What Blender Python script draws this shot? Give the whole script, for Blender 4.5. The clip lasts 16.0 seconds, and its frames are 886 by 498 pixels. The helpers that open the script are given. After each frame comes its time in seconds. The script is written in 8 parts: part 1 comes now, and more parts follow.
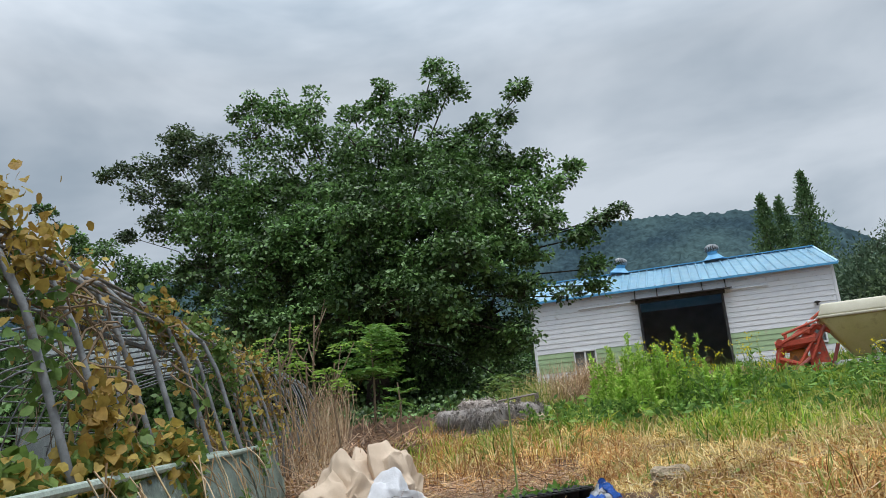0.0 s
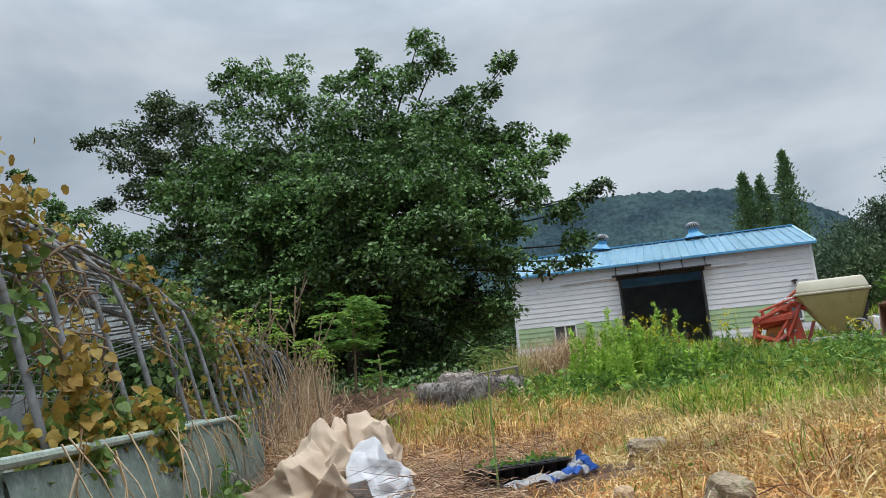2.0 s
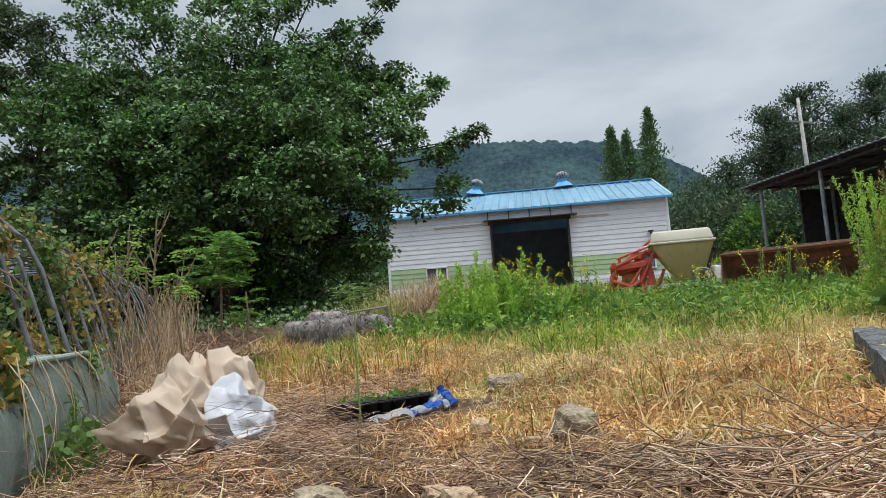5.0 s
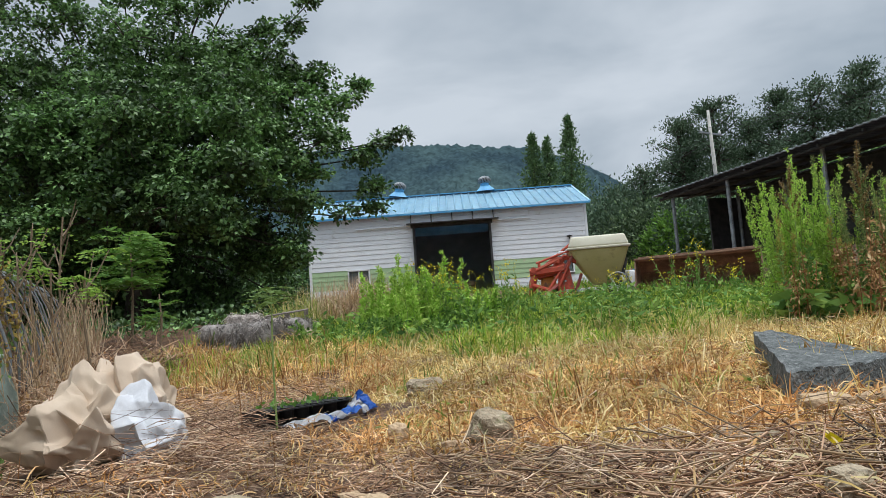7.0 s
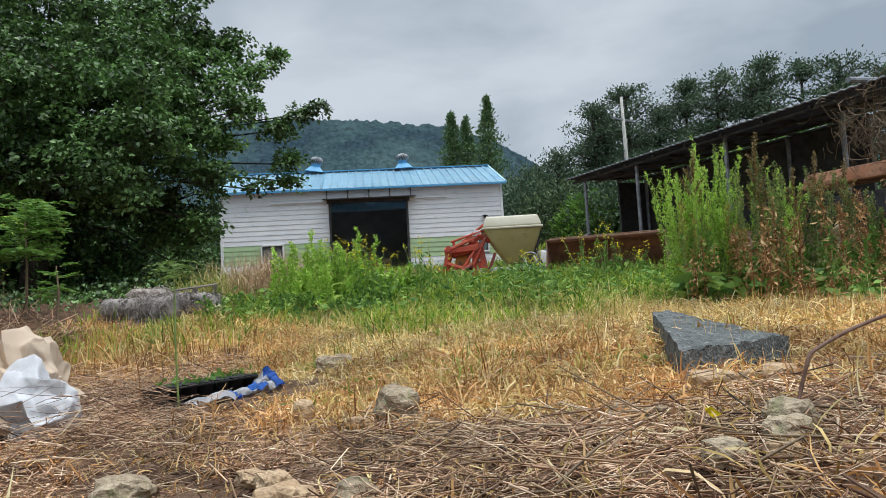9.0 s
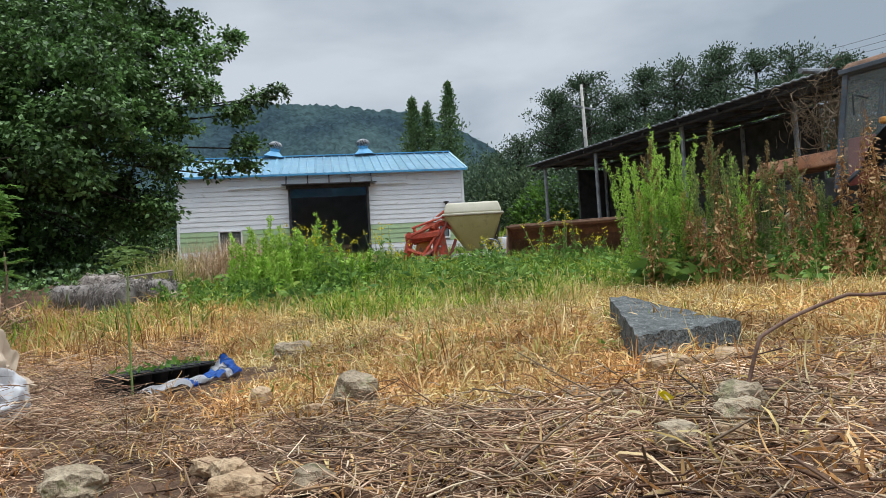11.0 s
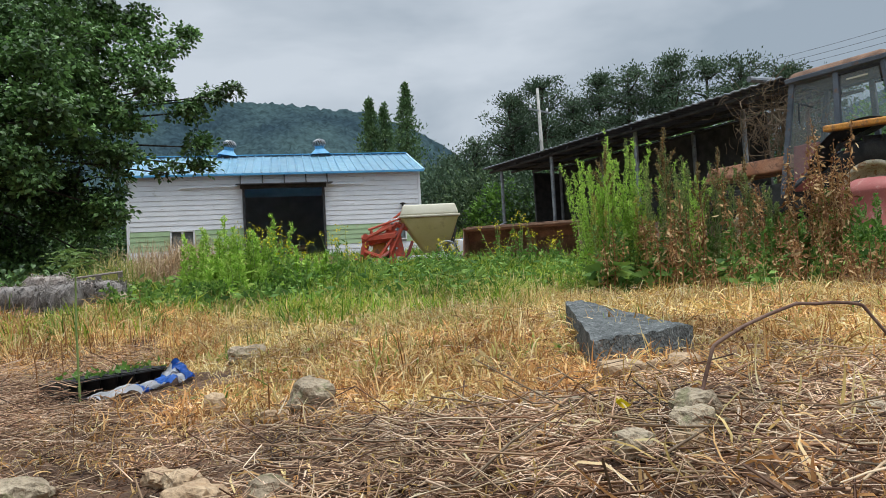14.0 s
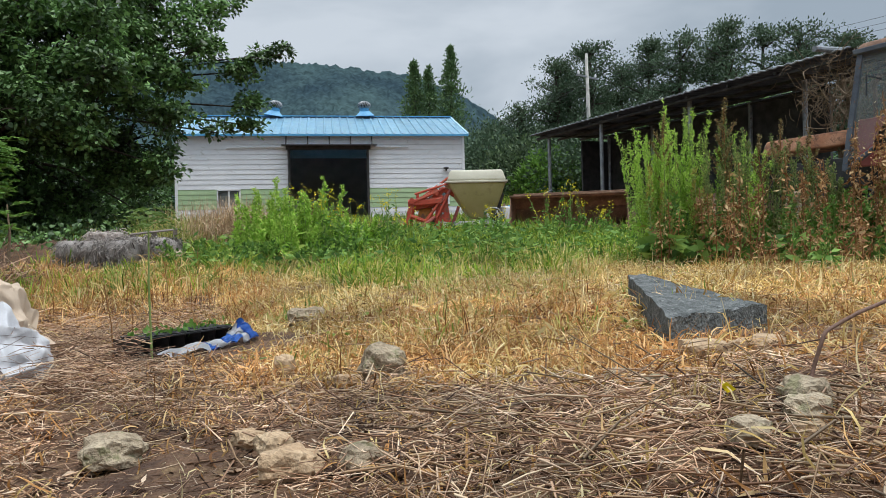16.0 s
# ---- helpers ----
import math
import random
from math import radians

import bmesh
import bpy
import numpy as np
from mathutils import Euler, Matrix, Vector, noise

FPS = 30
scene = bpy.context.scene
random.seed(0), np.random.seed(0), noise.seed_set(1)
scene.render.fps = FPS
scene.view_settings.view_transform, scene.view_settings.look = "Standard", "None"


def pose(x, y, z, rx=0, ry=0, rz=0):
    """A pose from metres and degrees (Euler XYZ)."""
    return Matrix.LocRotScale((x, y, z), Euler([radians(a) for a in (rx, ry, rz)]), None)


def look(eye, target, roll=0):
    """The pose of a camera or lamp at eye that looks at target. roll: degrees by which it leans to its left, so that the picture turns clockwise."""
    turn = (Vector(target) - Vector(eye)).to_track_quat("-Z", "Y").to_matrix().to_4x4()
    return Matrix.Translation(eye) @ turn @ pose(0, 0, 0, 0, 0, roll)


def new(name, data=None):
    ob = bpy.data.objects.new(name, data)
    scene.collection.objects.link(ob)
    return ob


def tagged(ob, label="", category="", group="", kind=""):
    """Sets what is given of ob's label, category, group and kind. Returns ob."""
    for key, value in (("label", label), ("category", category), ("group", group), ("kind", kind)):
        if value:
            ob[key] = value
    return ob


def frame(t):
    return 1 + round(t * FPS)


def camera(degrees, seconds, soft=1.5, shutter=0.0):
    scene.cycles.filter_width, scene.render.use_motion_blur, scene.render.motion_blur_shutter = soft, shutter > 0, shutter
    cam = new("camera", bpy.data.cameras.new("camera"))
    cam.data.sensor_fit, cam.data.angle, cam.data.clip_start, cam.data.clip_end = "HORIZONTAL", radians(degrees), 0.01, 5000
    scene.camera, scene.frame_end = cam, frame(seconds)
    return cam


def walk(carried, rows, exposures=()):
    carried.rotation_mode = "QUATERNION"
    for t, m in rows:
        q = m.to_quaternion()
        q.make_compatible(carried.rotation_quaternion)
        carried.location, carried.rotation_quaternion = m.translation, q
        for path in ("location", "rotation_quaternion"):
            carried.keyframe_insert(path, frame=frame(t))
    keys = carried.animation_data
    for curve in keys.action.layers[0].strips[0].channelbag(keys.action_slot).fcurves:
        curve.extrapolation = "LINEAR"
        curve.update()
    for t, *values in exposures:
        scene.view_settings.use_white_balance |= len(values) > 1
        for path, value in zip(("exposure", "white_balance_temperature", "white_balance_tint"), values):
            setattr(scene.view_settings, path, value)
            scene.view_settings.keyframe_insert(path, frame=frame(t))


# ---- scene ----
cam = camera(62.3, 16.0, 0.3)
PATH = [
    (0, (-0.123, -0.504, 0.191), (-0.703, 1.35, 0.665), -5.1),
    (0.5, (-0.127, -0.494, 0.192), (-0.699, 1.366, 0.652), -5.0),
    (1, (-0.13, -0.487, 0.19), (-0.694, 1.379, 0.634), -4.8),
    (1.5, (-0.13, -0.485, 0.183), (-0.686, 1.388, 0.61), -4.7),
    (2, (-0.126, -0.485, 0.183), (-0.672, 1.397, 0.584), -4.5),
    (2.5, (-0.121, -0.489, 0.179), (-0.642, 1.407, 0.547), -4.3),
    (3, (-0.116, -0.483, 0.17), (-0.596, 1.431, 0.494), -4.1),
    (3.5, (-0.115, -0.481, 0.163), (-0.542, 1.453, 0.445), -4.0),
    (4, (-0.107, -0.483, 0.16), (-0.472, 1.468, 0.41), -3.9),
    (4.5, (-0.104, -0.473, 0.163), (-0.397, 1.493, 0.388), -3.9),
    (7, (-0.088, -0.476, 0.174), (-0.11, 1.513, 0.386), -4.0),
    (7.5, (-0.082, -0.478, 0.175), (-0.03, 1.51, 0.388), -4.0),
    (8, (-0.07, -0.481, 0.176), (0.042, 1.506, 0.376), -3.9),
    (8.5, (-0.069, -0.481, 0.175), (0.087, 1.506, 0.346), -3.6),
    (9, (-0.06, -0.475, 0.171), (0.14, 1.51, 0.308), -3.3),
    (11.5, (-0.049, -0.468, 0.169), (0.317, 1.497, 0.256), -3.6),
    (12, (-0.025, -0.466, 0.158), (0.439, 1.477, 0.239), -3.8),
    (12.5, (0.001, -0.468, 0.155), (0.547, 1.454, 0.238), -3.8),
    (13, (-0.013, -0.474, 0.168), (0.516, 1.452, 0.257), -3.9),
    (13.5, (-0.034, -0.486, 0.182), (0.428, 1.457, 0.274), -3.7),
    (14, (-0.06, -0.465, 0.185), (0.361, 1.488, 0.275), -3.2),
    (14.5, (-0.115, -0.446, 0.193), (0.271, 1.514, 0.275), -2.7),
    (15, (-0.161, -0.429, 0.214), (0.187, 1.54, 0.272), -2.1),
    (15.5, (-0.182, -0.421, 0.208), (0.142, 1.553, 0.233), -1.7),
    (16, (-0.182, -0.422, 0.208), (0.132, 1.553, 0.207), -1.4),
]
walk(cam, [(t, look(eye, target, roll)) for t, eye, target, roll in PATH])

# ---- light ----
EYE = Vector((-0.1, -0.4, 0.18))
world = bpy.data.worlds.new("overcast_sky")
scene.world = world
world.use_nodes = True
wn, wl = world.node_tree.nodes, world.node_tree.links
wn.clear()


def wnode(kind, **inputs):
    n = wn.new(kind)
    for k, v in inputs.items():
        n.inputs[k].default_value = v
    return n


out = wnode("ShaderNodeOutputWorld")
bg_sky = wnode("ShaderNodeBackground", Strength=0.06)
bg_cloud = wnode("ShaderNodeBackground", Strength=1.0)
mixw = wnode("ShaderNodeMixShader", Fac=0.88)
sky = wnode("ShaderNodeTexSky")
sky.sky_type, sky.sun_disc = "NISHITA", False
sky.sun_elevation, sky.sun_rotation = radians(73), radians(138)
wl.new(sky.outputs[0], bg_sky.inputs[0])
co = wnode("ShaderNodeTexCoord")
sep = wnode("ShaderNodeSeparateXYZ")
wl.new(co.outputs["Generated"], sep.inputs[0])
stretch = wnode("ShaderNodeVectorMath")
stretch.operation = "MULTIPLY"
stretch.inputs[1].default_value = (1.0, 1.0, 2.6)
wl.new(co.outputs["Generated"], stretch.inputs[0])
n1 = wnode("ShaderNodeTexNoise", Scale=2.3, Detail=5.0, Roughness=0.5, Distortion=0.25)
wl.new(stretch.outputs[0], n1.inputs["Vector"])
ramp = wnode("ShaderNodeValToRGB")
ramp.color_ramp.elements[0].position, ramp.color_ramp.elements[0].color = 0.38, (0.368, 0.442, 0.52, 1)
ramp.color_ramp.elements[1].position, ramp.color_ramp.elements[1].color = 0.63, (0.658, 0.725, 0.80, 1)
wl.new(n1.outputs[0], ramp.inputs[0])
lift = wnode("ShaderNodeMapRange")
lift.inputs["From Min"].default_value, lift.inputs["From Max"].default_value = 0.45, 1.0
lift.inputs["To Min"].default_value, lift.inputs["To Max"].default_value = 1.0, 3.6
wl.new(sep.outputs[2], lift.inputs[0])
wl.new(ramp.outputs[0], bg_cloud.inputs[0])
wl.new(lift.outputs[0], bg_cloud.inputs[1])
wl.new(bg_sky.outputs[0], mixw.inputs[1])
wl.new(bg_cloud.outputs[0], mixw.inputs[2])
wl.new(mixw.outputs[0], out.inputs[0])

sun = new("sun", bpy.data.lights.new("sun", "SUN"))
sun.data.energy, sun.data.angle, sun.data.color = 2.0, radians(25), (1.0, 0.97, 0.92)
sun.matrix_world = look((4, -4.5, 20), (0, 0, 0))

# ---- materials ----
MATS = {}


def surface(name, c1, c2, scale=6.0, rough=0.8, bump=0.2, metal=0.0, island=None, obrand=0.0, fine=60.0, stain=None, spec=0.4, split=(0.35, 0.65), through_light=0.0, grain=0.2):
    """A two-scale material: broad blotches c1-c2, fine grain and relief; stain: (colour, share); island: a colour that single pieces lean to."""
    m = bpy.data.materials.new(name)
    m.use_nodes = True
    nt = m.node_tree
    b = nt.nodes["Principled BSDF"]
    b.inputs["Roughness"].default_value, b.inputs["Metallic"].default_value = rough, metal
    b.inputs["Specular IOR Level"].default_value = spec
    tc = nt.nodes.new("ShaderNodeTexCoord")
    vec = tc.outputs["Object"]
    if obrand:
        info = nt.nodes.new("ShaderNodeObjectInfo")
        add = nt.nodes.new("ShaderNodeVectorMath")
        mul = nt.nodes.new("ShaderNodeMath")
        mul.operation, mul.inputs[1].default_value = "MULTIPLY", 37.0
        nt.links.new(info.outputs["Random"], mul.inputs[0])
        nt.links.new(vec, add.inputs[0])
        nt.links.new(mul.outputs[0], add.inputs[1])
        vec = add.outputs[0]
    big = nt.nodes.new("ShaderNodeTexNoise")
    big.inputs["Scale"].default_value, big.inputs["Detail"].default_value = scale, 5
    nt.links.new(vec, big.inputs["Vector"])
    cr = nt.nodes.new("ShaderNodeValToRGB")
    cr.color_ramp.elements[0].position, cr.color_ramp.elements[1].position = split
    cr.color_ramp.elements[0].color, cr.color_ramp.elements[1].color = (*c1, 1), (*c2, 1)
    nt.links.new(big.outputs[0], cr.inputs[0])
    col = cr.outputs[0]

    def blend(fac, a, colour):
        mx = nt.nodes.new("ShaderNodeMix")
        mx.data_type = "RGBA"
        nt.links.new(fac, mx.inputs["Factor"])
        nt.links.new(a, mx.inputs["A"])
        mx.inputs["B"].default_value = (*colour, 1)
        return mx.outputs["Result"]

    gr = nt.nodes.new("ShaderNodeTexNoise")
    gr.inputs["Scale"].default_value, gr.inputs["Detail"].default_value = fine, 3
    nt.links.new(vec, gr.inputs["Vector"])
    if stain:
        st = nt.nodes.new("ShaderNodeTexNoise")
        st.inputs["Scale"].default_value, st.inputs["Detail"].default_value, st.inputs["Roughness"].default_value = scale * 2.3, 8, 0.7
        nt.links.new(vec, st.inputs["Vector"])
        mr = nt.nodes.new("ShaderNodeMapRange")
        mr.inputs["From Min"].default_value, mr.inputs["From Max"].default_value = 0.62 - stain[1] * 0.35, 0.70 - stain[1] * 0.35
        nt.links.new(st.outputs[0], mr.inputs[0])
        col = blend(mr.outputs[0], col, stain[0])
    if island:
        geo = nt.nodes.new("ShaderNodeNewGeometry")
        col = blend(geo.outputs["Random Per Island"], col, island)
    if obrand:
        mr2 = nt.nodes.new("ShaderNodeMath")
        mr2.operation, mr2.inputs[1].default_value = "MULTIPLY", obrand
        nt.links.new(info.outputs["Random"], mr2.inputs[0])
        col = blend(mr2.outputs[0], col, tuple(v * 0.6 for v in c1))
    hv = nt.nodes.new("ShaderNodeHueSaturation")
    mv = nt.nodes.new("ShaderNodeMapRange")
    mv.inputs["From Min"].default_value, mv.inputs["From Max"].default_value = 0.3, 0.7
    mv.inputs["To Min"].default_value, mv.inputs["To Max"].default_value = 1 - grain, 1 + grain
    nt.links.new(gr.outputs[0], mv.inputs[0])
    nt.links.new(mv.outputs[0], hv.inputs["Value"])
    nt.links.new(col, hv.inputs["Color"])
    nt.links.new(hv.outputs[0], b.inputs["Base Color"])
    if bump:
        bp = nt.nodes.new("ShaderNodeBump")
        bp.inputs["Strength"].default_value, bp.inputs["Distance"].default_value = bump, 0.02
        nt.links.new(gr.outputs[0], bp.inputs["Height"])
        nt.links.new(bp.outputs[0], b.inputs["Normal"])
    if through_light:
        tr = nt.nodes.new("ShaderNodeBsdfTranslucent")
        ms = nt.nodes.new("ShaderNodeMixShader")
        ms.inputs[0].default_value = through_light
        nt.links.new(hv.outputs[0], tr.inputs[0])
        nt.links.new(b.outputs[0], ms.inputs[1])
        nt.links.new(tr.outputs[0], ms.inputs[2])
        nt.links.new(ms.outputs[0], nt.nodes["Material Output"].inputs[0])
    MATS[name] = m
    return m


def blade_mat(name, stops, scale=1.4, low=0.62, high=1.25, shine=0.3, through_light=0.3, rough=0.65):
    """Many-coloured blades: each piece takes one of the stops, and patches of the field run lighter and darker."""
    m = bpy.data.materials.new(name)
    m.use_nodes = True
    nt = m.node_tree
    b = nt.nodes["Principled BSDF"]
    b.inputs["Roughness"].default_value, b.inputs["Specular IOR Level"].default_value = rough, shine
    geo = nt.nodes.new("ShaderNodeNewGeometry")
    cr = nt.nodes.new("ShaderNodeValToRGB")
    el = cr.color_ramp.elements
    while len(el) < len(stops):
        el.new(0.5)
    for i, c in enumerate(stops):
        el[i].position, el[i].color = i / (len(stops) - 1), (*c, 1)
    nt.links.new(geo.outputs["Random Per Island"], cr.inputs[0])
    tc = nt.nodes.new("ShaderNodeTexCoord")
    nz = nt.nodes.new("ShaderNodeTexNoise")
    nz.inputs["Scale"].default_value, nz.inputs["Detail"].default_value = scale, 6
    nt.links.new(tc.outputs["Object"], nz.inputs["Vector"])
    mr = nt.nodes.new("ShaderNodeMapRange")
    mr.inputs["From Min"].default_value, mr.inputs["From Max"].default_value = 0.36, 0.64
    mr.inputs["To Min"].default_value, mr.inputs["To Max"].default_value = low, high
    nt.links.new(nz.outputs[0], mr.inputs[0])
    hv = nt.nodes.new("ShaderNodeHueSaturation")
    nt.links.new(mr.outputs[0], hv.inputs["Value"])
    nt.links.new(cr.outputs[0], hv.inputs["Color"])
    nt.links.new(hv.outputs[0], b.inputs["Base Color"])
    tr = nt.nodes.new("ShaderNodeBsdfTranslucent")
    ms = nt.nodes.new("ShaderNodeMixShader")
    ms.inputs[0].default_value = through_light
    nt.links.new(hv.outputs[0], tr.inputs[0])
    nt.links.new(b.outputs[0], ms.inputs[1])
    nt.links.new(tr.outputs[0], ms.inputs[2])
    nt.links.new(ms.outputs[0], nt.nodes["Material Output"].inputs[0])
    return m


def clear_pane(name, share=0.86, tint=(0.82, 0.87, 0.87)):
    """A thin dusty pane that lets most light straight through."""
    m = bpy.data.materials.new(name)
    m.use_nodes = True
    nt = m.node_tree
    b = nt.nodes["Principled BSDF"]
    b.inputs["Base Color"].default_value, b.inputs["Roughness"].default_value = (0.50, 0.56, 0.55, 1), 0.08
    tp = nt.nodes.new("ShaderNodeBsdfTransparent")
    tp.inputs[0].default_value = (*tint, 1)
    ms = nt.nodes.new("ShaderNodeMixShader")
    ms.inputs[0].default_value = share
    nt.links.new(b.outputs[0], ms.inputs[1])
    nt.links.new(tp.outputs[0], ms.inputs[2])
    nt.links.new(ms.outputs[0], nt.nodes["Material Output"].inputs[0])
    return m


def glass(name, tint=(0.8, 0.9, 0.9), rough=0.03, clear=0.6):
    m = bpy.data.materials.new(name)
    m.use_nodes = True
    nt = m.node_tree
    b = nt.nodes["Principled BSDF"]
    b.inputs["Base Color"].default_value = (*tint, 1)
    b.inputs["Roughness"].default_value = rough
    b.inputs["Transmission Weight"].default_value = clear
    b.inputs["IOR"].default_value = 1.1
    MATS[name] = m
    return m


M_SOIL = surface("soil", (0.06, 0.031, 0.019), (0.19, 0.108, 0.062), 5.0, 0.95, 1.0, fine=60, stain=((0.18, 0.115, 0.06), 0.22))
M_SIDING = surface("white_siding", (0.80, 0.82, 0.85), (0.87, 0.88, 0.90), 1.2, 0.5, 0.0, obrand=0.10, fine=3, grain=0.03, stain=((0.62, 0.62, 0.60), 0.03))
M_GREENS = surface("green_siding", (0.40, 0.56, 0.31), (0.47, 0.63, 0.37), 1.2, 0.5, 0.0, obrand=0.15, fine=3, grain=0.05, stain=((0.50, 0.48, 0.33), 0.06))
M_BLUE = surface("blue_roof", (0.38, 0.66, 0.84), (0.52, 0.78, 0.91), 2.0, 0.30, 0.05, fine=25, obrand=0.2, stain=((0.45, 0.66, 0.78), 0.2))
M_BLUE2 = surface("blue_trim", (0.07, 0.30, 0.56), (0.12, 0.40, 0.66), 3.0, 0.45, 0.05)
M_DARKSTEEL = surface("dark_steel", (0.03, 0.03, 0.032), (0.075, 0.072, 0.07), 5.0, 0.6, 0.2)
M_INNER = surface("barn_inside", (0.38, 0.38, 0.39), (0.48, 0.48, 0.49), 2.0, 0.8, 0.1)
M_CONC = surface("concrete", (0.34, 0.33, 0.31), (0.5, 0.49, 0.46), 4.0, 0.9, 0.5, fine=50)
M_WHITE = surface("white_frame", (0.74, 0.75, 0.76), (0.82, 0.82, 0.82), 4.0, 0.4, 0.05)
M_GALV = surface("galvanised_steel", (0.22, 0.24, 0.26), (0.36, 0.38, 0.40), 9.0, 0.5, 0.1, metal=0.6, stain=((0.16, 0.12, 0.09), 0.15))
M_HOOP = surface("dull_pipe", (0.13, 0.14, 0.145), (0.22, 0.23, 0.24), 9.0, 0.6, 0.1, metal=0.2, stain=((0.13, 0.09, 0.06), 0.15))
M_GREYSTRAW = surface("grey_straw", (0.05, 0.043, 0.04), (0.19, 0.165, 0.15), 7.0, 0.85, 0.3, island=(0.42, 0.38, 0.35), split=(0.4, 0.6))
M_PANE = glass("window_glass", (0.25, 0.28, 0.28), 0.05, 0.4)
M_LEAF = blade_mat("oak_leaves", [(0.026, 0.058, 0.016), (0.062, 0.128, 0.034), (0.12, 0.235, 0.065), (0.22, 0.38, 0.125)], 0.7, 0.5, 1.45, 0.52, 0.25, 0.5)
M_LEAF2 = blade_mat("pale_leaves", [(0.025, 0.05, 0.018), (0.06, 0.105, 0.042), (0.105, 0.165, 0.07), (0.17, 0.24, 0.11)], 0.9, 0.6, 1.2, 0.45, 0.22)
M_BARK = surface("bark", (0.035, 0.028, 0.022), (0.085, 0.07, 0.055), 6.0, 0.95, 0.8, fine=30)
M_NEEDLE = surface("pine_needles", (0.055, 0.098, 0.054), (0.105, 0.165, 0.088), 0.5, 0.6, 0.0, island=(0.07, 0.12, 0.062), through_light=0.15)
M_POPLAR = surface("conifer_leaves", (0.11, 0.20, 0.075), (0.17, 0.28, 0.10), 0.6, 0.55, 0.0, island=(0.07, 0.14, 0.055), through_light=0.25)
# forest colour shifted to blue-grey: the haze of distant air is painted in
M_HAZED_FOREST = surface("hazed_hill_forest", (0.030, 0.052, 0.066), (0.056, 0.092, 0.096), 0.03, 0.9, 0.0, fine=0.35, grain=0.35, spec=0.0)
M_DRY = blade_mat("dry_grass", [(0.30, 0.17, 0.05), (0.58, 0.38, 0.115), (0.78, 0.575, 0.21), (0.89, 0.71, 0.32), (0.95, 0.83, 0.50)], low=0.62, high=1.15)
M_BROWN = blade_mat("brown_grass", [(0.20, 0.085, 0.03), (0.42, 0.20, 0.065), (0.66, 0.34, 0.12), (0.82, 0.50, 0.20), (0.92, 0.70, 0.38)])
M_STRAW = blade_mat("weathered_straw", [(0.05, 0.025, 0.016), (0.19, 0.10, 0.058), (0.45, 0.265, 0.16), (0.68, 0.46, 0.30), (0.84, 0.66, 0.49)], 3.2, 0.45, 1.35, through_light=0.0)
M_PALE = blade_mat("pale_straw", [(0.30, 0.18, 0.10), (0.49, 0.33, 0.19), (0.64, 0.47, 0.30), (0.76, 0.61, 0.43)], 2.2, 0.7, 1.15, through_light=0.0)
M_GRASS = blade_mat("green_grass", [(0.07, 0.155, 0.014), (0.15, 0.29, 0.024), (0.26, 0.42, 0.04), (0.40, 0.51, 0.065), (0.60, 0.56, 0.13)], 0.9, 0.55, 1.2, through_light=0.35)
M_MIXED = blade_mat("half_dry_grass", [(0.13, 0.26, 0.04), (0.28, 0.40, 0.08), (0.52, 0.50, 0.14), (0.72, 0.58, 0.22), (0.84, 0.70, 0.36)], 1.1, 0.6, 1.2, through_light=0.35)
M_WEED = surface("weed_leaves", (0.07, 0.17, 0.03), (0.13, 0.26, 0.045), 1.2, 0.6, 0.0, island=(0.16, 0.30, 0.05), spec=0.3, through_light=0.35)
M_FRESH = surface("fresh_leaves", (0.22, 0.40, 0.06), (0.34, 0.54, 0.11), 1.2, 0.6, 0.0, island=(0.30, 0.46, 0.08), spec=0.3, through_light=0.4)
M_RUSSET = surface("russet_weed", (0.28, 0.13, 0.05), (0.45, 0.24, 0.09), 2.0, 0.8, 0.0, island=(0.24, 0.11, 0.045), through_light=0.2)
M_VINE = surface("vine_leaves", (0.09, 0.18, 0.04), (0.20, 0.28, 0.06), 1.6, 0.6, 0.0, island=(0.13, 0.21, 0.05), through_light=0.35)
M_VINEY = surface("yellowed_vine_leaves", (0.33, 0.27, 0.05), (0.47, 0.37, 0.08), 2.0, 0.6, 0.0, island=(0.34, 0.21, 0.05), through_light=0.35)
M_STEM = surface("dry_stems", (0.16, 0.11, 0.07), (0.30, 0.22, 0.14), 5.0, 0.85, 0.1, island=(0.2, 0.15, 0.1))
M_GSTEM = surface("green_stems", (0.17, 0.26, 0.07), (0.26, 0.34, 0.11), 5.0, 0.7, 0.1)
M_YELLOW = surface("yellow_petals", (0.75, 0.62, 0.02), (0.8, 0.7, 0.05), 9.0, 0.6, 0.0, through_light=0.3)
M_ROCK = surface("grey_rock", (0.29, 0.225, 0.15), (0.45, 0.365, 0.255), 9.0, 0.9, 0.8, fine=70, stain=((0.24, 0.22, 0.12), 0.25), obrand=0.3)
M_TANROCK = surface("tan_rock", (0.40, 0.27, 0.16), (0.56, 0.41, 0.26), 9.0, 0.9, 0.6, fine=70, obrand=0.2)
M_SLAB = surface("blue_grey_slab", (0.085, 0.092, 0.090), (0.165, 0.175, 0.17), 11.0, 0.85, 1.0, fine=70, stain=((0.27, 0.28, 0.27), 0.16), spec=0.2, grain=0.4)
M_BAG = surface("cream_sackcloth", (0.57, 0.45, 0.335), (0.69, 0.555, 0.43), 2.0, 0.85, 0.15, fine=300, grain=0.06, through_light=0.12)
M_LINER = surface("white_liner", (0.53, 0.54, 0.57), (0.61, 0.62, 0.65), 3.0, 0.6, 0.1, fine=120, grain=0.04)
M_BLACKP = surface("black_plastic", (0.010, 0.010, 0.011), (0.022, 0.022, 0.022), 8.0, 0.45, 0.1)
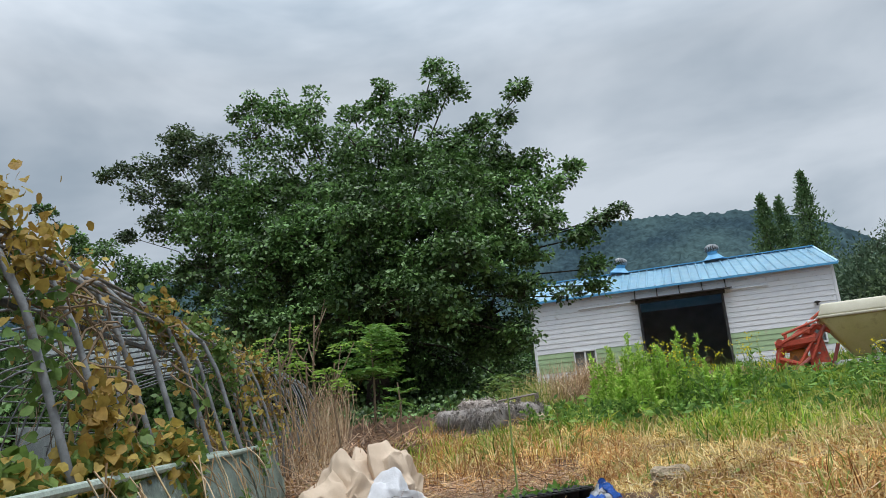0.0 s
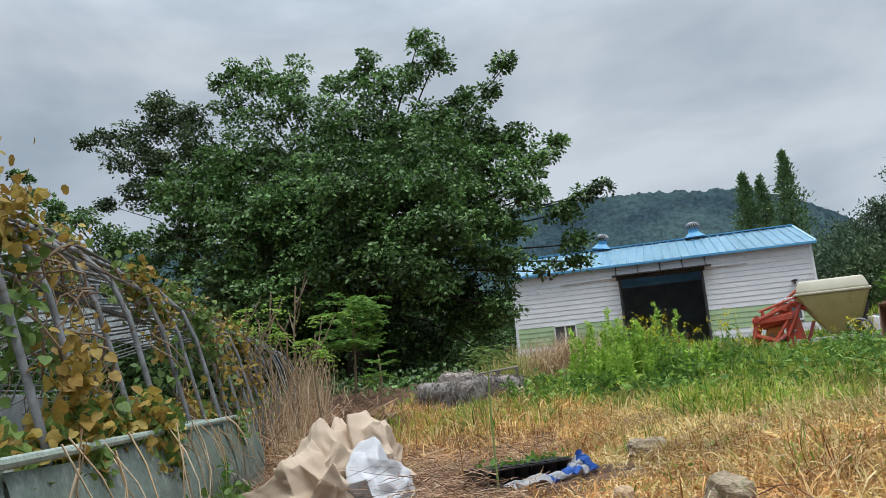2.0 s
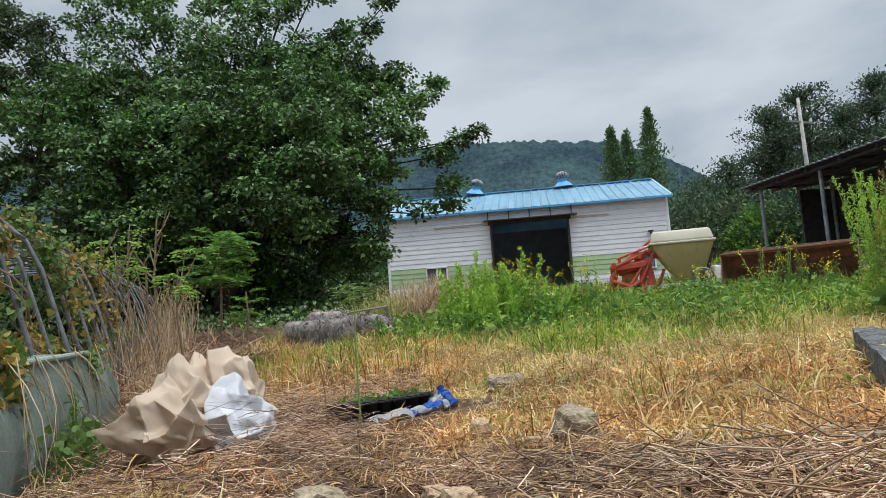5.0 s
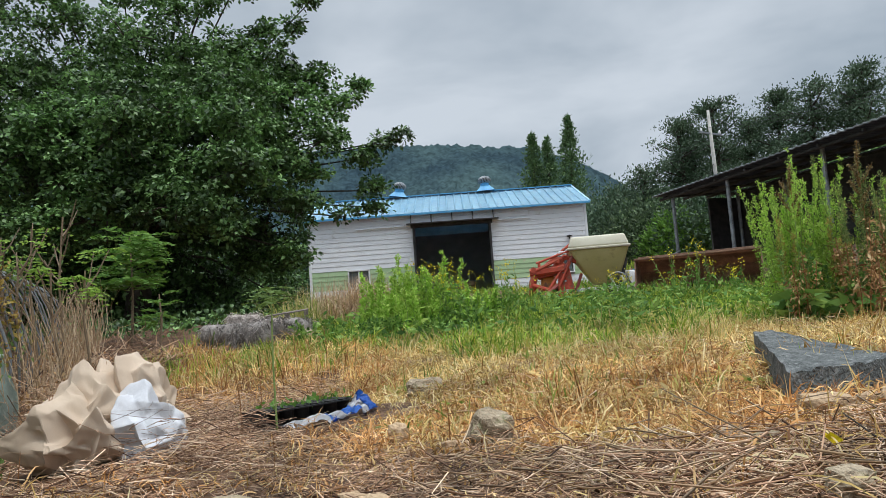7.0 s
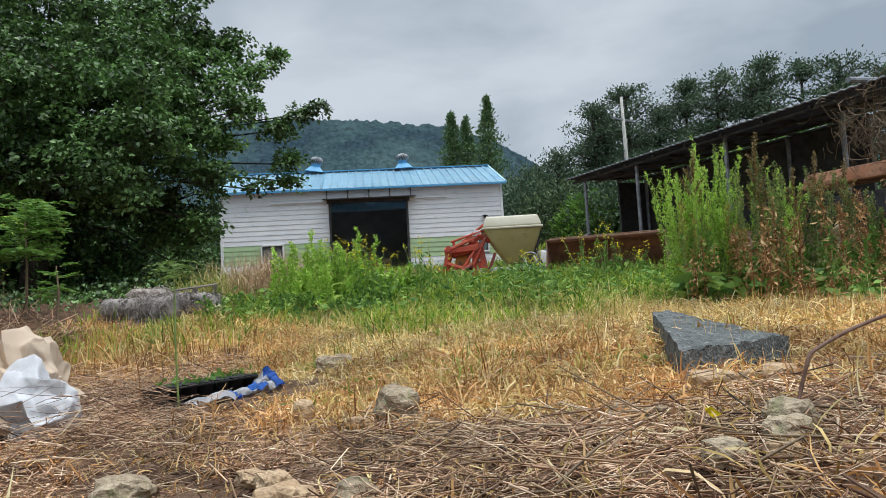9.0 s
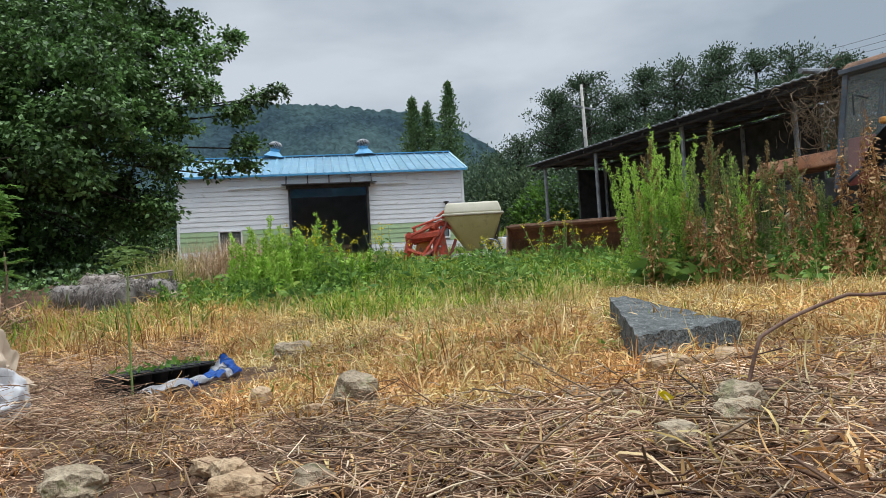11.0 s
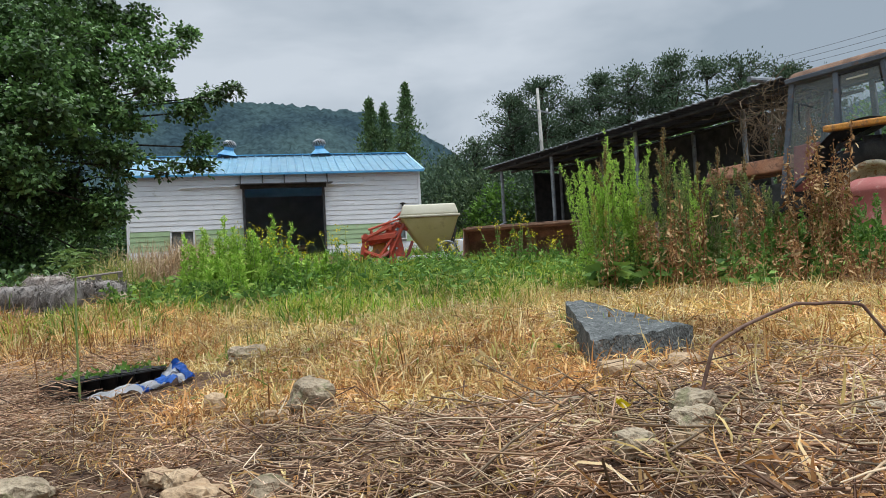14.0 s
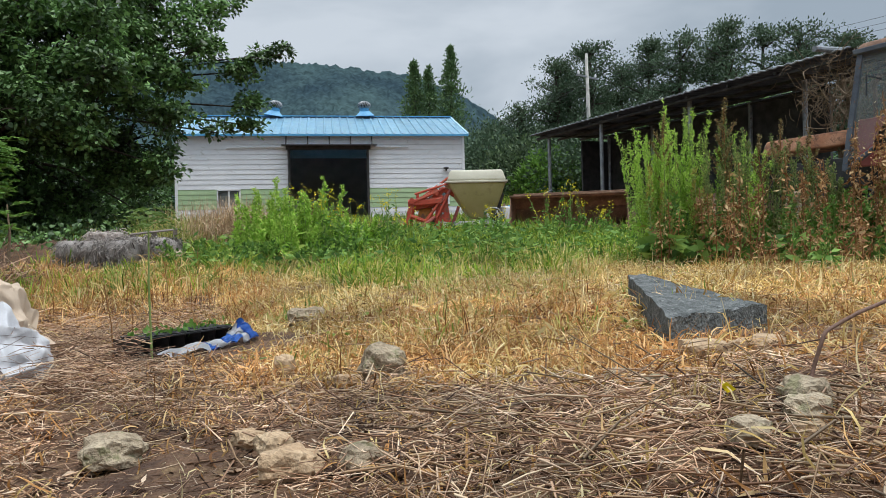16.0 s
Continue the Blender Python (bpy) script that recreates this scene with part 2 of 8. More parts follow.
M_BLUEP = surface("blue_plastic", (0.02, 0.11, 0.48), (0.03, 0.17, 0.60), 8.0, 0.35, 0.1)
M_RED = surface("red_paint", (0.42, 0.055, 0.03), (0.55, 0.10, 0.055), 6.0, 0.55, 0.3, stain=((0.22, 0.10, 0.06), 0.25))
M_FADED = surface("faded_red_paint", (0.33, 0.08, 0.07), (0.40, 0.125, 0.105), 2.0, 0.6, 0.06, grain=0.08, stain=((0.43, 0.21, 0.18), 0.12))
M_HOPPER = surface("yellowed_plastic", (0.50, 0.45, 0.18), (0.58, 0.52, 0.25), 2.2, 0.5, 0.0, stain=((0.44, 0.38, 0.17), 0.2), through_light=0.15, grain=0.05)
M_CREAM = surface("cream_plastic", (0.52, 0.49, 0.38), (0.60, 0.57, 0.46), 3.0, 0.55, 0.0, grain=0.05)
M_RUST = surface("rusted_steel", (0.17, 0.10, 0.068), (0.30, 0.175, 0.115), 5.0, 0.85, 0.5, stain=((0.32, 0.19, 0.12), 0.25))
M_ORANGE = surface("orange_paint", (0.60, 0.24, 0.04), (0.72, 0.33, 0.07), 4.0, 0.5, 0.2, stain=((0.30, 0.15, 0.08), 0.3))
M_CAB = surface("blue_grey_paint", (0.085, 0.10, 0.125), (0.14, 0.16, 0.19), 4.0, 0.5, 0.2, stain=((0.20, 0.12, 0.08), 0.12))
M_TYRE = surface("tyre_rubber", (0.012, 0.012, 0.013), (0.035, 0.034, 0.032), 7.0, 0.85, 0.3)
M_RIM = surface("cream_rim", (0.50, 0.43, 0.30), (0.62, 0.55, 0.42), 5.0, 0.6, 0.2, stain=((0.34, 0.18, 0.09), 0.3))
M_CABGLASS = clear_pane("dusty_glass", 0.80, (0.92, 0.95, 0.95))
M_BONNET = surface("rusty_orange_paint", (0.42, 0.17, 0.08), (0.56, 0.28, 0.16), 3.0, 0.6, 0.3, stain=((0.26, 0.12, 0.07), 0.35))
M_SKIRT = surface("weathered_sheet", (0.24, 0.30, 0.26), (0.37, 0.44, 0.39), 3.0, 0.5, 0.2, stain=((0.50, 0.55, 0.51), 0.22))
M_FILM = surface("torn_film", (0.36, 0.40, 0.41), (0.52, 0.56, 0.56), 3.0, 0.35, 0.1, through_light=0.5)
M_WILT = blade_mat("wilted_leaves", [(0.20, 0.09, 0.04), (0.40, 0.20, 0.08), (0.58, 0.35, 0.15), (0.74, 0.54, 0.28)], 2.0, 0.7, 1.15, through_light=0.2)
M_PALESTRAW = surface("bleached_straw", (0.24, 0.20, 0.18), (0.50, 0.44, 0.40), 8.0, 0.85, 0.3, island=(0.55, 0.48, 0.43))
M_WOOD = surface("weathered_timber", (0.12, 0.10, 0.085), (0.24, 0.20, 0.17), 4.0, 0.9, 0.5)

# ---- helpers ----
rng = np.random.default_rng(7)


def smooth(a, b, u):
    u = np.clip((u - a) / (b - a), 0, 1)
    return u * u * (3 - 2 * u)


def ground(x, y):
    """Height of the field: a low bank beside the path, rising to the yard and the barn, and towards the tractor."""
    h = -0.3 + 0.8 * smooth(4, 13, y) + 0.95 * smooth(13, 30, y) + 0.6 * smooth(4.6, 7.2, x) * smooth(3.2, 7.5, y)
    h = h - 0.32 * smooth(7.3, 8.0, y) * smooth(5.8, 7.0, x) * (1 - smooth(10.4, 12.4, y))
    h = h - 0.12 * smooth(-1.4, -3.0, x) * (1 - smooth(5, 10, y))
    bank = smooth(-0.5, 0.7, x) * (0.12 - 0.04 * smooth(0.9, 2.0, y)) + 0.06 * smooth(0.6, 1.4, x) + 0.05 * smooth(0.1, 1.0, x) * (1 - smooth(0.4, 1.3, y))
    h = h + 0.05 * smooth(2.2, 3.6, y) * smooth(-1.0, -0.3, x) * (1 - smooth(5.0, 8.0, y))
    h = h + bank * (1 - smooth(4.0, 8.0, y)) * smooth(-1.5, 0.2, y)
    return h + 0.03 * np.sin(x * 1.9 + 0.7) * np.sin(y * 1.6) + 0.018 * np.sin(x * 5.1 + y * 2.0) * np.cos(y * 4.3)


def gz(x, y):
    return float(ground(np.array(x, float), np.array(y, float)))


def finish(me, mat, smooth_faces):
    me.materials.append(mat)
    if smooth_faces:
        me.polygons.foreach_set("use_smooth", np.ones(len(me.polygons), bool))
    me.update()
    return me


def np_mesh(name, v, f, mat, smooth_faces=False):
    """A mesh from arrays of points and of equal-sided faces."""
    v, f = np.asarray(v, np.float32).reshape(-1, 3), np.asarray(f, np.int32)
    me = bpy.data.meshes.new(name)
    k = f.shape[1]
    me.vertices.add(len(v))
    me.vertices.foreach_set("co", v.ravel())
    me.loops.add(f.size)
    me.loops.foreach_set("vertex_index", f.ravel())
    me.polygons.add(len(f))
    me.polygons.foreach_set("loop_start", np.arange(len(f), dtype=np.int32) * k)
    me.polygons.foreach_set("loop_total", np.full(len(f), k, np.int32))
    me.update(calc_edges=True)
    return finish(me, mat, smooth_faces)


def put(ob, parent=None, label=""):
    if parent:
        ob.parent = parent
    return tagged(ob, label)


def part(name, bm, mat, parent=None, label="", smooth_faces=False):
    """One bmesh as one mesh object under a thing or part."""
    me = bpy.data.meshes.new(name)
    bmesh.ops.recalc_face_normals(bm, faces=bm.faces)
    bm.to_mesh(me)
    bm.free()
    return put(new(name, finish(me, mat, smooth_faces)), parent, label)


def thing(name, m, label, category, group="", kind=""):
    ob = new(name)
    ob.matrix_world = m
    ob.empty_display_size = 0.1
    return tagged(ob, label, category, group, kind)


def box(bm, c, s, m=None, bevel=0.0):
    made = bmesh.ops.create_cube(bm, size=1, matrix=Matrix.Translation(c) @ (m or Matrix()) @ Matrix.Diagonal((*s, 1)))
    if bevel:
        edges = list({e for v in made["verts"] for e in v.link_edges})
        bmesh.ops.bevel(bm, geom=edges, offset=bevel, segments=2, affect="EDGES", profile=0.5)
    return bm


def bx(c, s, m=None, bevel=0.0):
    return box(bmesh.new(), c, s, m, bevel)


def rod(bm, a, b, r, r2=None, seg=8, caps=True):
    a, b = Vector(a), Vector(b)
    d = b - a
    m = Matrix.Translation((a + b) / 2) @ d.to_track_quat("Z", "Y").to_matrix().to_4x4()
    bmesh.ops.create_cone(bm, cap_ends=caps, segments=seg, radius1=r, radius2=r if r2 is None else r2, depth=d.length, matrix=m)
    return bm


def pipe(bm, pts, r, seg=7, taper=None):
    """One closed tube along a line of points."""
    pts = [Vector(p) for p in pts]
    n = len(pts)
    side = None
    rings = []
    for i, p in enumerate(pts):
        d = (pts[min(i + 1, n - 1)] - pts[max(i - 1, 0)]).normalized()
        if side is None:
            side = d.orthogonal().normalized()
        side = (side - d * side.dot(d))
        side = side.normalized() if side.length > 1e-6 else d.orthogonal().normalized()
        up = d.cross(side)
        rr = r if taper is None else r + (taper - r) * i / (n - 1)
        rings.append([bm.verts.new(p + rr * (side * math.cos(2 * math.pi * k / seg) + up * math.sin(2 * math.pi * k / seg))) for k in range(seg)])
    for lo, hi in zip(rings[:-1], rings[1:]):
        for k in range(seg):
            bm.faces.new((lo[k], lo[(k + 1) % seg], hi[(k + 1) % seg], hi[k]))
    bm.faces.new(rings[0][::-1])
    bm.faces.new(rings[-1])
    return bm


def lathe(bm, profile, seg=32, axis="Z"):
    """Turns a profile of (radius, height) round an axis."""
    rings = []
    for r, h in profile:
        ring = []
        for i in range(seg):
            a = 2 * math.pi * i / seg
            p = (r * math.cos(a), r * math.sin(a), h) if axis == "Z" else (h, r * math.cos(a), r * math.sin(a))
            ring.append(bm.verts.new(p))
        rings.append(ring)
    for lo, hi in zip(rings[:-1], rings[1:]):
        for i in range(seg):
            bm.faces.new((lo[i], lo[(i + 1) % seg], hi[(i + 1) % seg], hi[i]))
    return bm


def prism(bm, outline, y0, y1):
    """A flat outline of (x, z) made thick from y0 to y1."""
    a = [bm.verts.new((x, y0, z)) for x, z in outline]
    b = [bm.verts.new((x, y1, z)) for x, z in outline]
    bm.faces.new(a)
    bm.faces.new(b[::-1])
    for i in range(len(a)):
        j = (i + 1) % len(a)
        bm.faces.new((a[j], a[i], b[i], b[j]))
    return bm


def blades(base, height, width, yaw, lean, curl, segs=3):
    """Curved tapering grass blades as arrays (points, faces)."""
    n = len(base)
    s = np.linspace(0, 1, segs + 1)
    d = np.stack([np.cos(yaw), np.sin(yaw), np.zeros(n)], 1)
    side = np.stack([-np.sin(yaw), np.cos(yaw), np.zeros(n)], 1)
    ang = lean[:, None] + curl[:, None] * s[None]
    step = height[:, None] / segs
    dx = np.concatenate([np.zeros((n, 1)), np.cumsum(np.sin(ang[:, :-1]) * step, 1)], 1)
    dz = np.concatenate([np.zeros((n, 1)), np.cumsum(np.cos(ang[:, :-1]) * step, 1)], 1)
    mid = base[:, None] + d[:, None] * dx[..., None] + np.array([0, 0, 1.0]) * dz[..., None]
    w = width[:, None] * (1 - 0.85 * s[None] ** 1.5) * 0.5
    v = np.stack([mid - side[:, None] * w[..., None], mid + side[:, None] * w[..., None]], 2).reshape(n, -1, 3)
    k = np.arange(segs)
    q = np.stack([2 * k, 2 * k + 1, 2 * k + 3, 2 * k + 2], 1)
    f = (np.arange(n)[:, None, None] * (2 * segs + 2) + q[None]).reshape(-1, 4)
    return v.reshape(-1, 3), f


def leaves(c, size, out_dir, spread=1.0, aspect=0.5):
    """Folded pointed leaves at the points c, turned roughly along out_dir."""
    n = len(c)
    d = out_dir + spread * rng.normal(size=(n, 3))
    d /= np.linalg.norm(d, axis=1)[:, None] + 1e-9
    r = rng.normal(size=(n, 3))
    s = np.cross(d, r)
    s /= np.linalg.norm(s, axis=1)[:, None] + 1e-9
    up = np.cross(s, d)
    L = size[:, None]
    v = np.stack([c, c + d * L * 0.45 + s * L * aspect * 0.5 + up * L * 0.08, c + d * L, c + d * L * 0.45 - s * L * aspect * 0.5 + up * L * 0.08], 1)
    f = np.arange(n)[:, None] * 4 + np.arange(4)[None]
    return v.reshape(-1, 3), f


def broad_leaves(c, size, out_dir, spread=0.6):
    """Heart-shaped leaves of two folded halves."""
    n = len(c)
    d = out_dir + spread * rng.normal(size=(n, 3))
    d /= np.linalg.norm(d, axis=1)[:, None] + 1e-9
    s = np.cross(d, rng.normal(size=(n, 3)))
    s /= np.linalg.norm(s, axis=1)[:, None] + 1e-9
    up = np.cross(s, d)
    L = size[:, None, None]
    prof = np.array([(0.0, 0.0, 0.0), (0.50, 0.0, -0.02), (1.0, 0.0, -0.10), (-0.10, 0.24, 0.05), (0.18, 0.46, 0.12), (0.60, 0.34, 0.05), (-0.10, -0.24, 0.05), (0.18, -0.46, 0.12), (0.60, -0.34, 0.05)])
    bend = rng.uniform(0.4, 1.8, n)[:, None, None]
    v = c[:, None] + L * (prof[None, :, 0:1] * d[:, None] + prof[None, :, 1:2] * s[:, None] + bend * prof[None, :, 2:3] * up[:, None])
    q = np.array([(0, 1, 4, 3), (1, 2, 5, 4), (1, 0, 6, 7), (2, 1, 7, 8)])
    f = (np.arange(n)[:, None, None] * 9 + q[None]).reshape(-1, 4)
    return v.reshape(-1, 3), f


def sticks(a, b, r, bend=0.0, segs=2):
    """Thin three-sided stalks from a to b."""
    n = len(a)
    s = np.linspace(0, 1, segs + 1)
    d = b - a
    L = np.linalg.norm(d, axis=1)[:, None]
    u = np.cross(d, rng.normal(size=(n, 3)))
    u /= np.linalg.norm(u, axis=1)[:, None] + 1e-9
    w = np.cross(d / (L + 1e-9), u)
    mid = a[:, None] + d[:, None] * s[None, :, None] + (u * L * bend)[:, None] * (np.sin(s * np.pi))[None, :, None]
    rr = (r[:, None] * (1 - 0.5 * s[None]))[..., None]
    ring = np.stack([mid + rr * (u[:, None] * math.cos(t) + w[:, None] * math.sin(t)) for t in (0, 2.094, 4.189)], 2)
    v = ring.reshape(n, -1, 3)
    q = [[3 * i + j, 3 * i + (j + 1) % 3, 3 * i + 3 + (j + 1) % 3, 3 * i + 3 + j] for i in range(segs) for j in range(3)]
    f = (np.arange(n)[:, None, None] * (3 * segs + 3) + np.array(q)[None]).reshape(-1, 4)
    return v.reshape(-1, 3), f


def join(*pieces):
    vs, fs, off = [], [], 0
    for v, f in pieces:
        vs.append(v)
        fs.append(f + off)
        off += len(v)
    return np.concatenate(vs), np.concatenate(fs)


def uni(a, b, n):
    return rng.uniform(a, b, n)


def at_ground(x, y, lift=0.0):
    return np.stack([x, y, ground(x, y) + lift], 1)


# ---- ground ----
gx = np.concatenate([-np.geomspace(900, 8.2, 40), np.arange(-8, 12.01, 0.12), np.geomspace(12.3, 900, 40)])
gy = np.concatenate([-np.geomspace(900, 3.2, 24), np.arange(-3, 16.01, 0.12), np.geomspace(16.4, 1200, 44)])
GX, GY = np.meshgrid(gx, gy)
GZ = ground(GX, GY)
near = (np.abs(GX - 1) < 8) & (GY < 12) & (GY > -2)
GZ = GZ + near * rng.normal(0, 0.012, GX.shape)
idx = np.arange(GX.size).reshape(GX.shape)
quads = np.stack([idx[:-1, :-1], idx[:-1, 1:], idx[1:, 1:], idx[1:, :-1]], -1).reshape(-1, 4)
tagged(new("ground", np_mesh("ground", np.stack([GX, GY, GZ], -1), quads, M_SOIL, True)), "brown field soil under dry grass and straw", "ground", kind="structure")

# ---- barn ----
BZ = 1.42
X0, X1, DEPTH, EAVE, RIDGE = -6.16, 5.76, 8.0, 3.68, 5.1
barn = thing("barn", pose(0, 30.6, BZ), "long white and green sided barn with blue metal roof", "barn")
OPEN = [(-1.6, 1.6, 0.0, 3.12), (-4.52, -3.63, 0.66, 1.40), (4.15, 5.05, 0.72, 1.42)]


def lap_board(x0, x1, z, h):
    bm = bmesh.new()
    v = [bm.verts.new(p) for p in ((x0, -0.028, z), (x1, -0.028, z), (x1, -0.010, z + h), (x0, -0.010, z + h), (x0, 0.0, z), (x1, 0.0, z), (x1, 0.0, z + h), (x0, 0.0, z + h))]
    for q in ((0, 1, 2, 3), (5, 4, 7, 6), (4, 5, 1, 0), (3, 2, 6, 7), (4, 0, 3, 7), (1, 5, 6, 2)):
        bm.faces.new([v[i] for i in q])
    return bm


# core walls: front in pieces round the openings, then sides and back
front = None
for a, b, lo, hi in ((X0, -4.52, 0, EAVE), (-4.52, -3.63, 0, 0.66), (-4.52, -3.63, 1.40, EAVE), (-3.63, -1.6, 0, EAVE), (-1.6, 1.6, 3.12, EAVE),
                     (1.6, 4.15, 0, EAVE), (4.15, 5.05, 0, 0.72), (4.15, 5.05, 1.42, EAVE), (5.05, X1, 0, EAVE)):
    piece = bx(((a + b) / 2, 0.055, (lo + hi) / 2), (b - a, 0.10, hi - lo))
    front = part("front_wall", piece, M_INNER, barn) if a == X0 else front
    if a != X0:
        part("wall_panel", piece, M_INNER, front)
for x, nm in ((X0 + 0.05, "side_wall"), (X1 - 0.05, "side_wall")):
    bm = bmesh.new()
    prof = [(0.11, 0), (DEPTH, 0), (DEPTH, EAVE), (DEPTH / 2, RIDGE - 0.04), (0.11, EAVE)]
    a = [bm.verts.new((x - 0.05, y, z)) for y, z in prof]
    b = [bm.verts.new((x + 0.05, y, z)) for y, z in prof]
    bm.faces.new(a)
    bm.faces.new(b[::-1])
    for i in range(5):
        bm.faces.new((a[i - 1], a[i], b[i], b[i - 1]))
    part(nm, bm, M_SIDING, barn)
part("back_wall", bx((0, DEPTH - 0.05, EAVE / 2), (X1 - X0 - 0.2, 0.1, EAVE)), M_INNER, barn)
part("barn_floor", bx((-0.1, DEPTH / 2, -0.1), (X1 - X0, DEPTH, 0.24)), M_CONC, barn)
z, row = 0.0, 0
while z < EAVE - 0.03:
    h = 0.2035
    top = min(z + h, EAVE)
    runs = [(X0 + 0.09, X1 - 0.09)]
    for a, b, lo, hi in OPEN:
        if lo - 0.12 < (z + top) / 2 < hi + 0.05:
            runs = [r for p, q in runs for r in ((p, min(q, a)), (max(p, b), q)) if r[1] - r[0] > 0.02]
    green = 3 <= row < 7
    for p, q in runs:
        part("siding_board", lap_board(p, q, z, top - z - 0.006), M_GREENS if green else M_SIDING, front)
    z += h
    row += 1
for x in (X0 + 0.035, X1 - 0.035):
    part("corner_trim", bx((x, -0.02, EAVE / 2), (0.11, 0.07, EAVE), bevel=0.006), M_SIDING, barn)

# roof of ribbed sheets
OV, EY, EZ = 0.16, -0.30, EAVE - 0.045
slope = Vector((0, DEPTH / 2 - EY, RIDGE - EZ))


def sheet_mesh(w, flip):
    bm = bmesh.new()
    prof = []
    for k in range(2):
        o = k * w / 2
        prof += [(o, 0), (o + w * 0.05, 0.05), (o + w * 0.11, 0.05), (o + w * 0.16, 0), (o + w * 0.345, 0.006)]
    prof.append((w, 0))
    lo = [bm.verts.new((x, 0, z)) for x, z in prof]
    hi = [bm.verts.new((x, slope.y * flip, slope.z + z)) for x, z in prof]
    for i in range(len(prof) - 1):
        bm.faces.new((lo[i], lo[i + 1], hi[i + 1], hi[i]))
    bmesh.ops.solidify(bm, geom=bm.faces[:], thickness=0.004)
    me = bpy.data.meshes.new("roof_sheet")
    bm.to_mesh(me)
    bm.free()
    return finish(me, M_BLUE, False)


roof = put(new("roof", bpy.data.meshes.new("roof")), barn)
rb = bmesh.new()
for s in (1, -1):
    y0 = EY if s == 1 else DEPTH - EY
    v = [rb.verts.new(p) for p in ((X0 + 0.1, y0 + s * 0.05, EZ - 0.02), (X1 - 0.1, y0 + s * 0.05, EZ - 0.02), (X1 - 0.1, DEPTH / 2, RIDGE - 0.03), (X0 + 0.1, DEPTH / 2, RIDGE - 0.03))]
    rb.faces.new(v)
bmesh.ops.solidify(rb, geom=rb.faces[:], thickness=0.03)
rb.to_mesh(roof.data)
rb.free()
finish(roof.data, M_INNER, False)
COUNT = 17
SW = (X1 - X0 + 2 * OV) / COUNT
for flip, y0 in ((1, EY), (-1, DEPTH - EY)):
    me = sheet_mesh(SW, flip)
    for i in range(COUNT):
        s = put(new("roof_sheet", me), roof)
        s.location = (X0 - OV + i * SW, y0, EZ)
part("ridge_cap", prism(bmesh.new(), [(X0 - OV, RIDGE + 0.03), (X1 + OV, RIDGE + 0.03), (X1 + OV, RIDGE + 0.075), (X0 - OV, RIDGE + 0.075)], DEPTH / 2 - 0.16, DEPTH / 2 + 0.16), M_BLUE2, roof)
part("eave_trim", bx(((X0 + X1) / 2, EY - 0.02, EZ - 0.03), (X1 - X0 + 2 * OV, 0.04, 0.09), bevel=0.006), M_BLUE2, roof)
for x, s in ((X1 + OV, 1), (X0 - OV, -1)):
    bm = bmesh.new()
    rod(bm, (x, EY, EZ + 0.02), (x, DEPTH / 2, RIDGE + 0.03), 0.05, seg=6)
    rod(bm, (x, DEPTH - EY, EZ + 0.02), (x, DEPTH / 2, RIDGE + 0.03), 0.05, seg=6)
    part("verge_trim", bm, M_BLUE, roof)


def turbine_vent(x, tilt):
    v = thing("roof_ventilator", pose(x, 30.6 + DEPTH / 2, BZ + RIDGE + 0.03, 0, tilt, 0), "silver turbine ventilator on a blue flashing", "ventilator", "ventilators on the barn ridge")
    bm = bmesh.new()
    bmesh.ops.create_cone(bm, cap_ends=True, segments=4, radius1=0.62, radius2=0.30, depth=0.26, matrix=Matrix.Translation((0, 0, 0.13)) @ pose(0, 0, 0, 0, 0, 45))
    rod(bm, (0, 0, 0.2), (0, 0, 0.42), 0.22, seg=20)
    part("flashing", bm, M_BLUE2, v)
    for i in range(22):
        a = 2 * math.pi * i / 22
        bm = bmesh.new()
        pts = [Vector((0.30 * math.sin(t) * math.cos(a + t * 0.25), 0.30 * math.sin(t) * math.sin(a + t * 0.25), 0.55 - 0.2 * math.cos(t))) for t in np.linspace(0.35, 2.6, 7)]
        for p, q in zip(pts[:-1], pts[1:]):
            rod(bm, p, q, 0.024, seg=4)
        part("vane", bm, M_GALV, v)
    part("cap", lathe(bmesh.new(), [(0.001, 0.77), (0.10, 0.765), (0.15, 0.74), (0.001, 0.735)], 20), M_GALV, v)
    part("core", lathe(bmesh.new(), [(0.12, 0.36), (0.24, 0.45), (0.255, 0.56), (0.2, 0.68), (0.08, 0.74)], 16), M_DARKSTEEL, v)


turbine_vent(-2.45, 9)
turbine_vent(1.77, -2)

# door head: canopy on five struts, and the sliding rail
can = part("canopy", bx((0.05, -0.30, 3.20), (3.9, 0.55, 0.05), pose(0, 0, 0, 7), 0.01), M_DARKSTEEL, barn)
for i in range(5):
    part("strut", rod(bmesh.new(), (-1.72 + i * 0.88, -0.42, 3.22), (-1.72 + i * 0.88, -0.03, 3.62), 0.028, seg=6), M_DARKSTEEL, can)
part("door_header", bx((0, -0.05, 3.12), (3.5, 0.09, 0.16)), M_DARKSTEEL, barn)
part("sliding_rail", rod(bmesh.new(), (-4.1, -0.09, 3.12), (-1.78, -0.09, 3.15), 0.03, seg=8), M_WHITE, barn)
part("sliding_rail", rod(bmesh.new(), (1.78, -0.09, 3.14), (3.35, -0.09, 3.13), 0.03, seg=8), M_WHITE, barn)
for x in (-1.63, 1.63):
    part("door_jamb", bx((x, -0.02, 1.55), (0.09, 0.16, 3.10)), M_DARKSTEEL, barn)
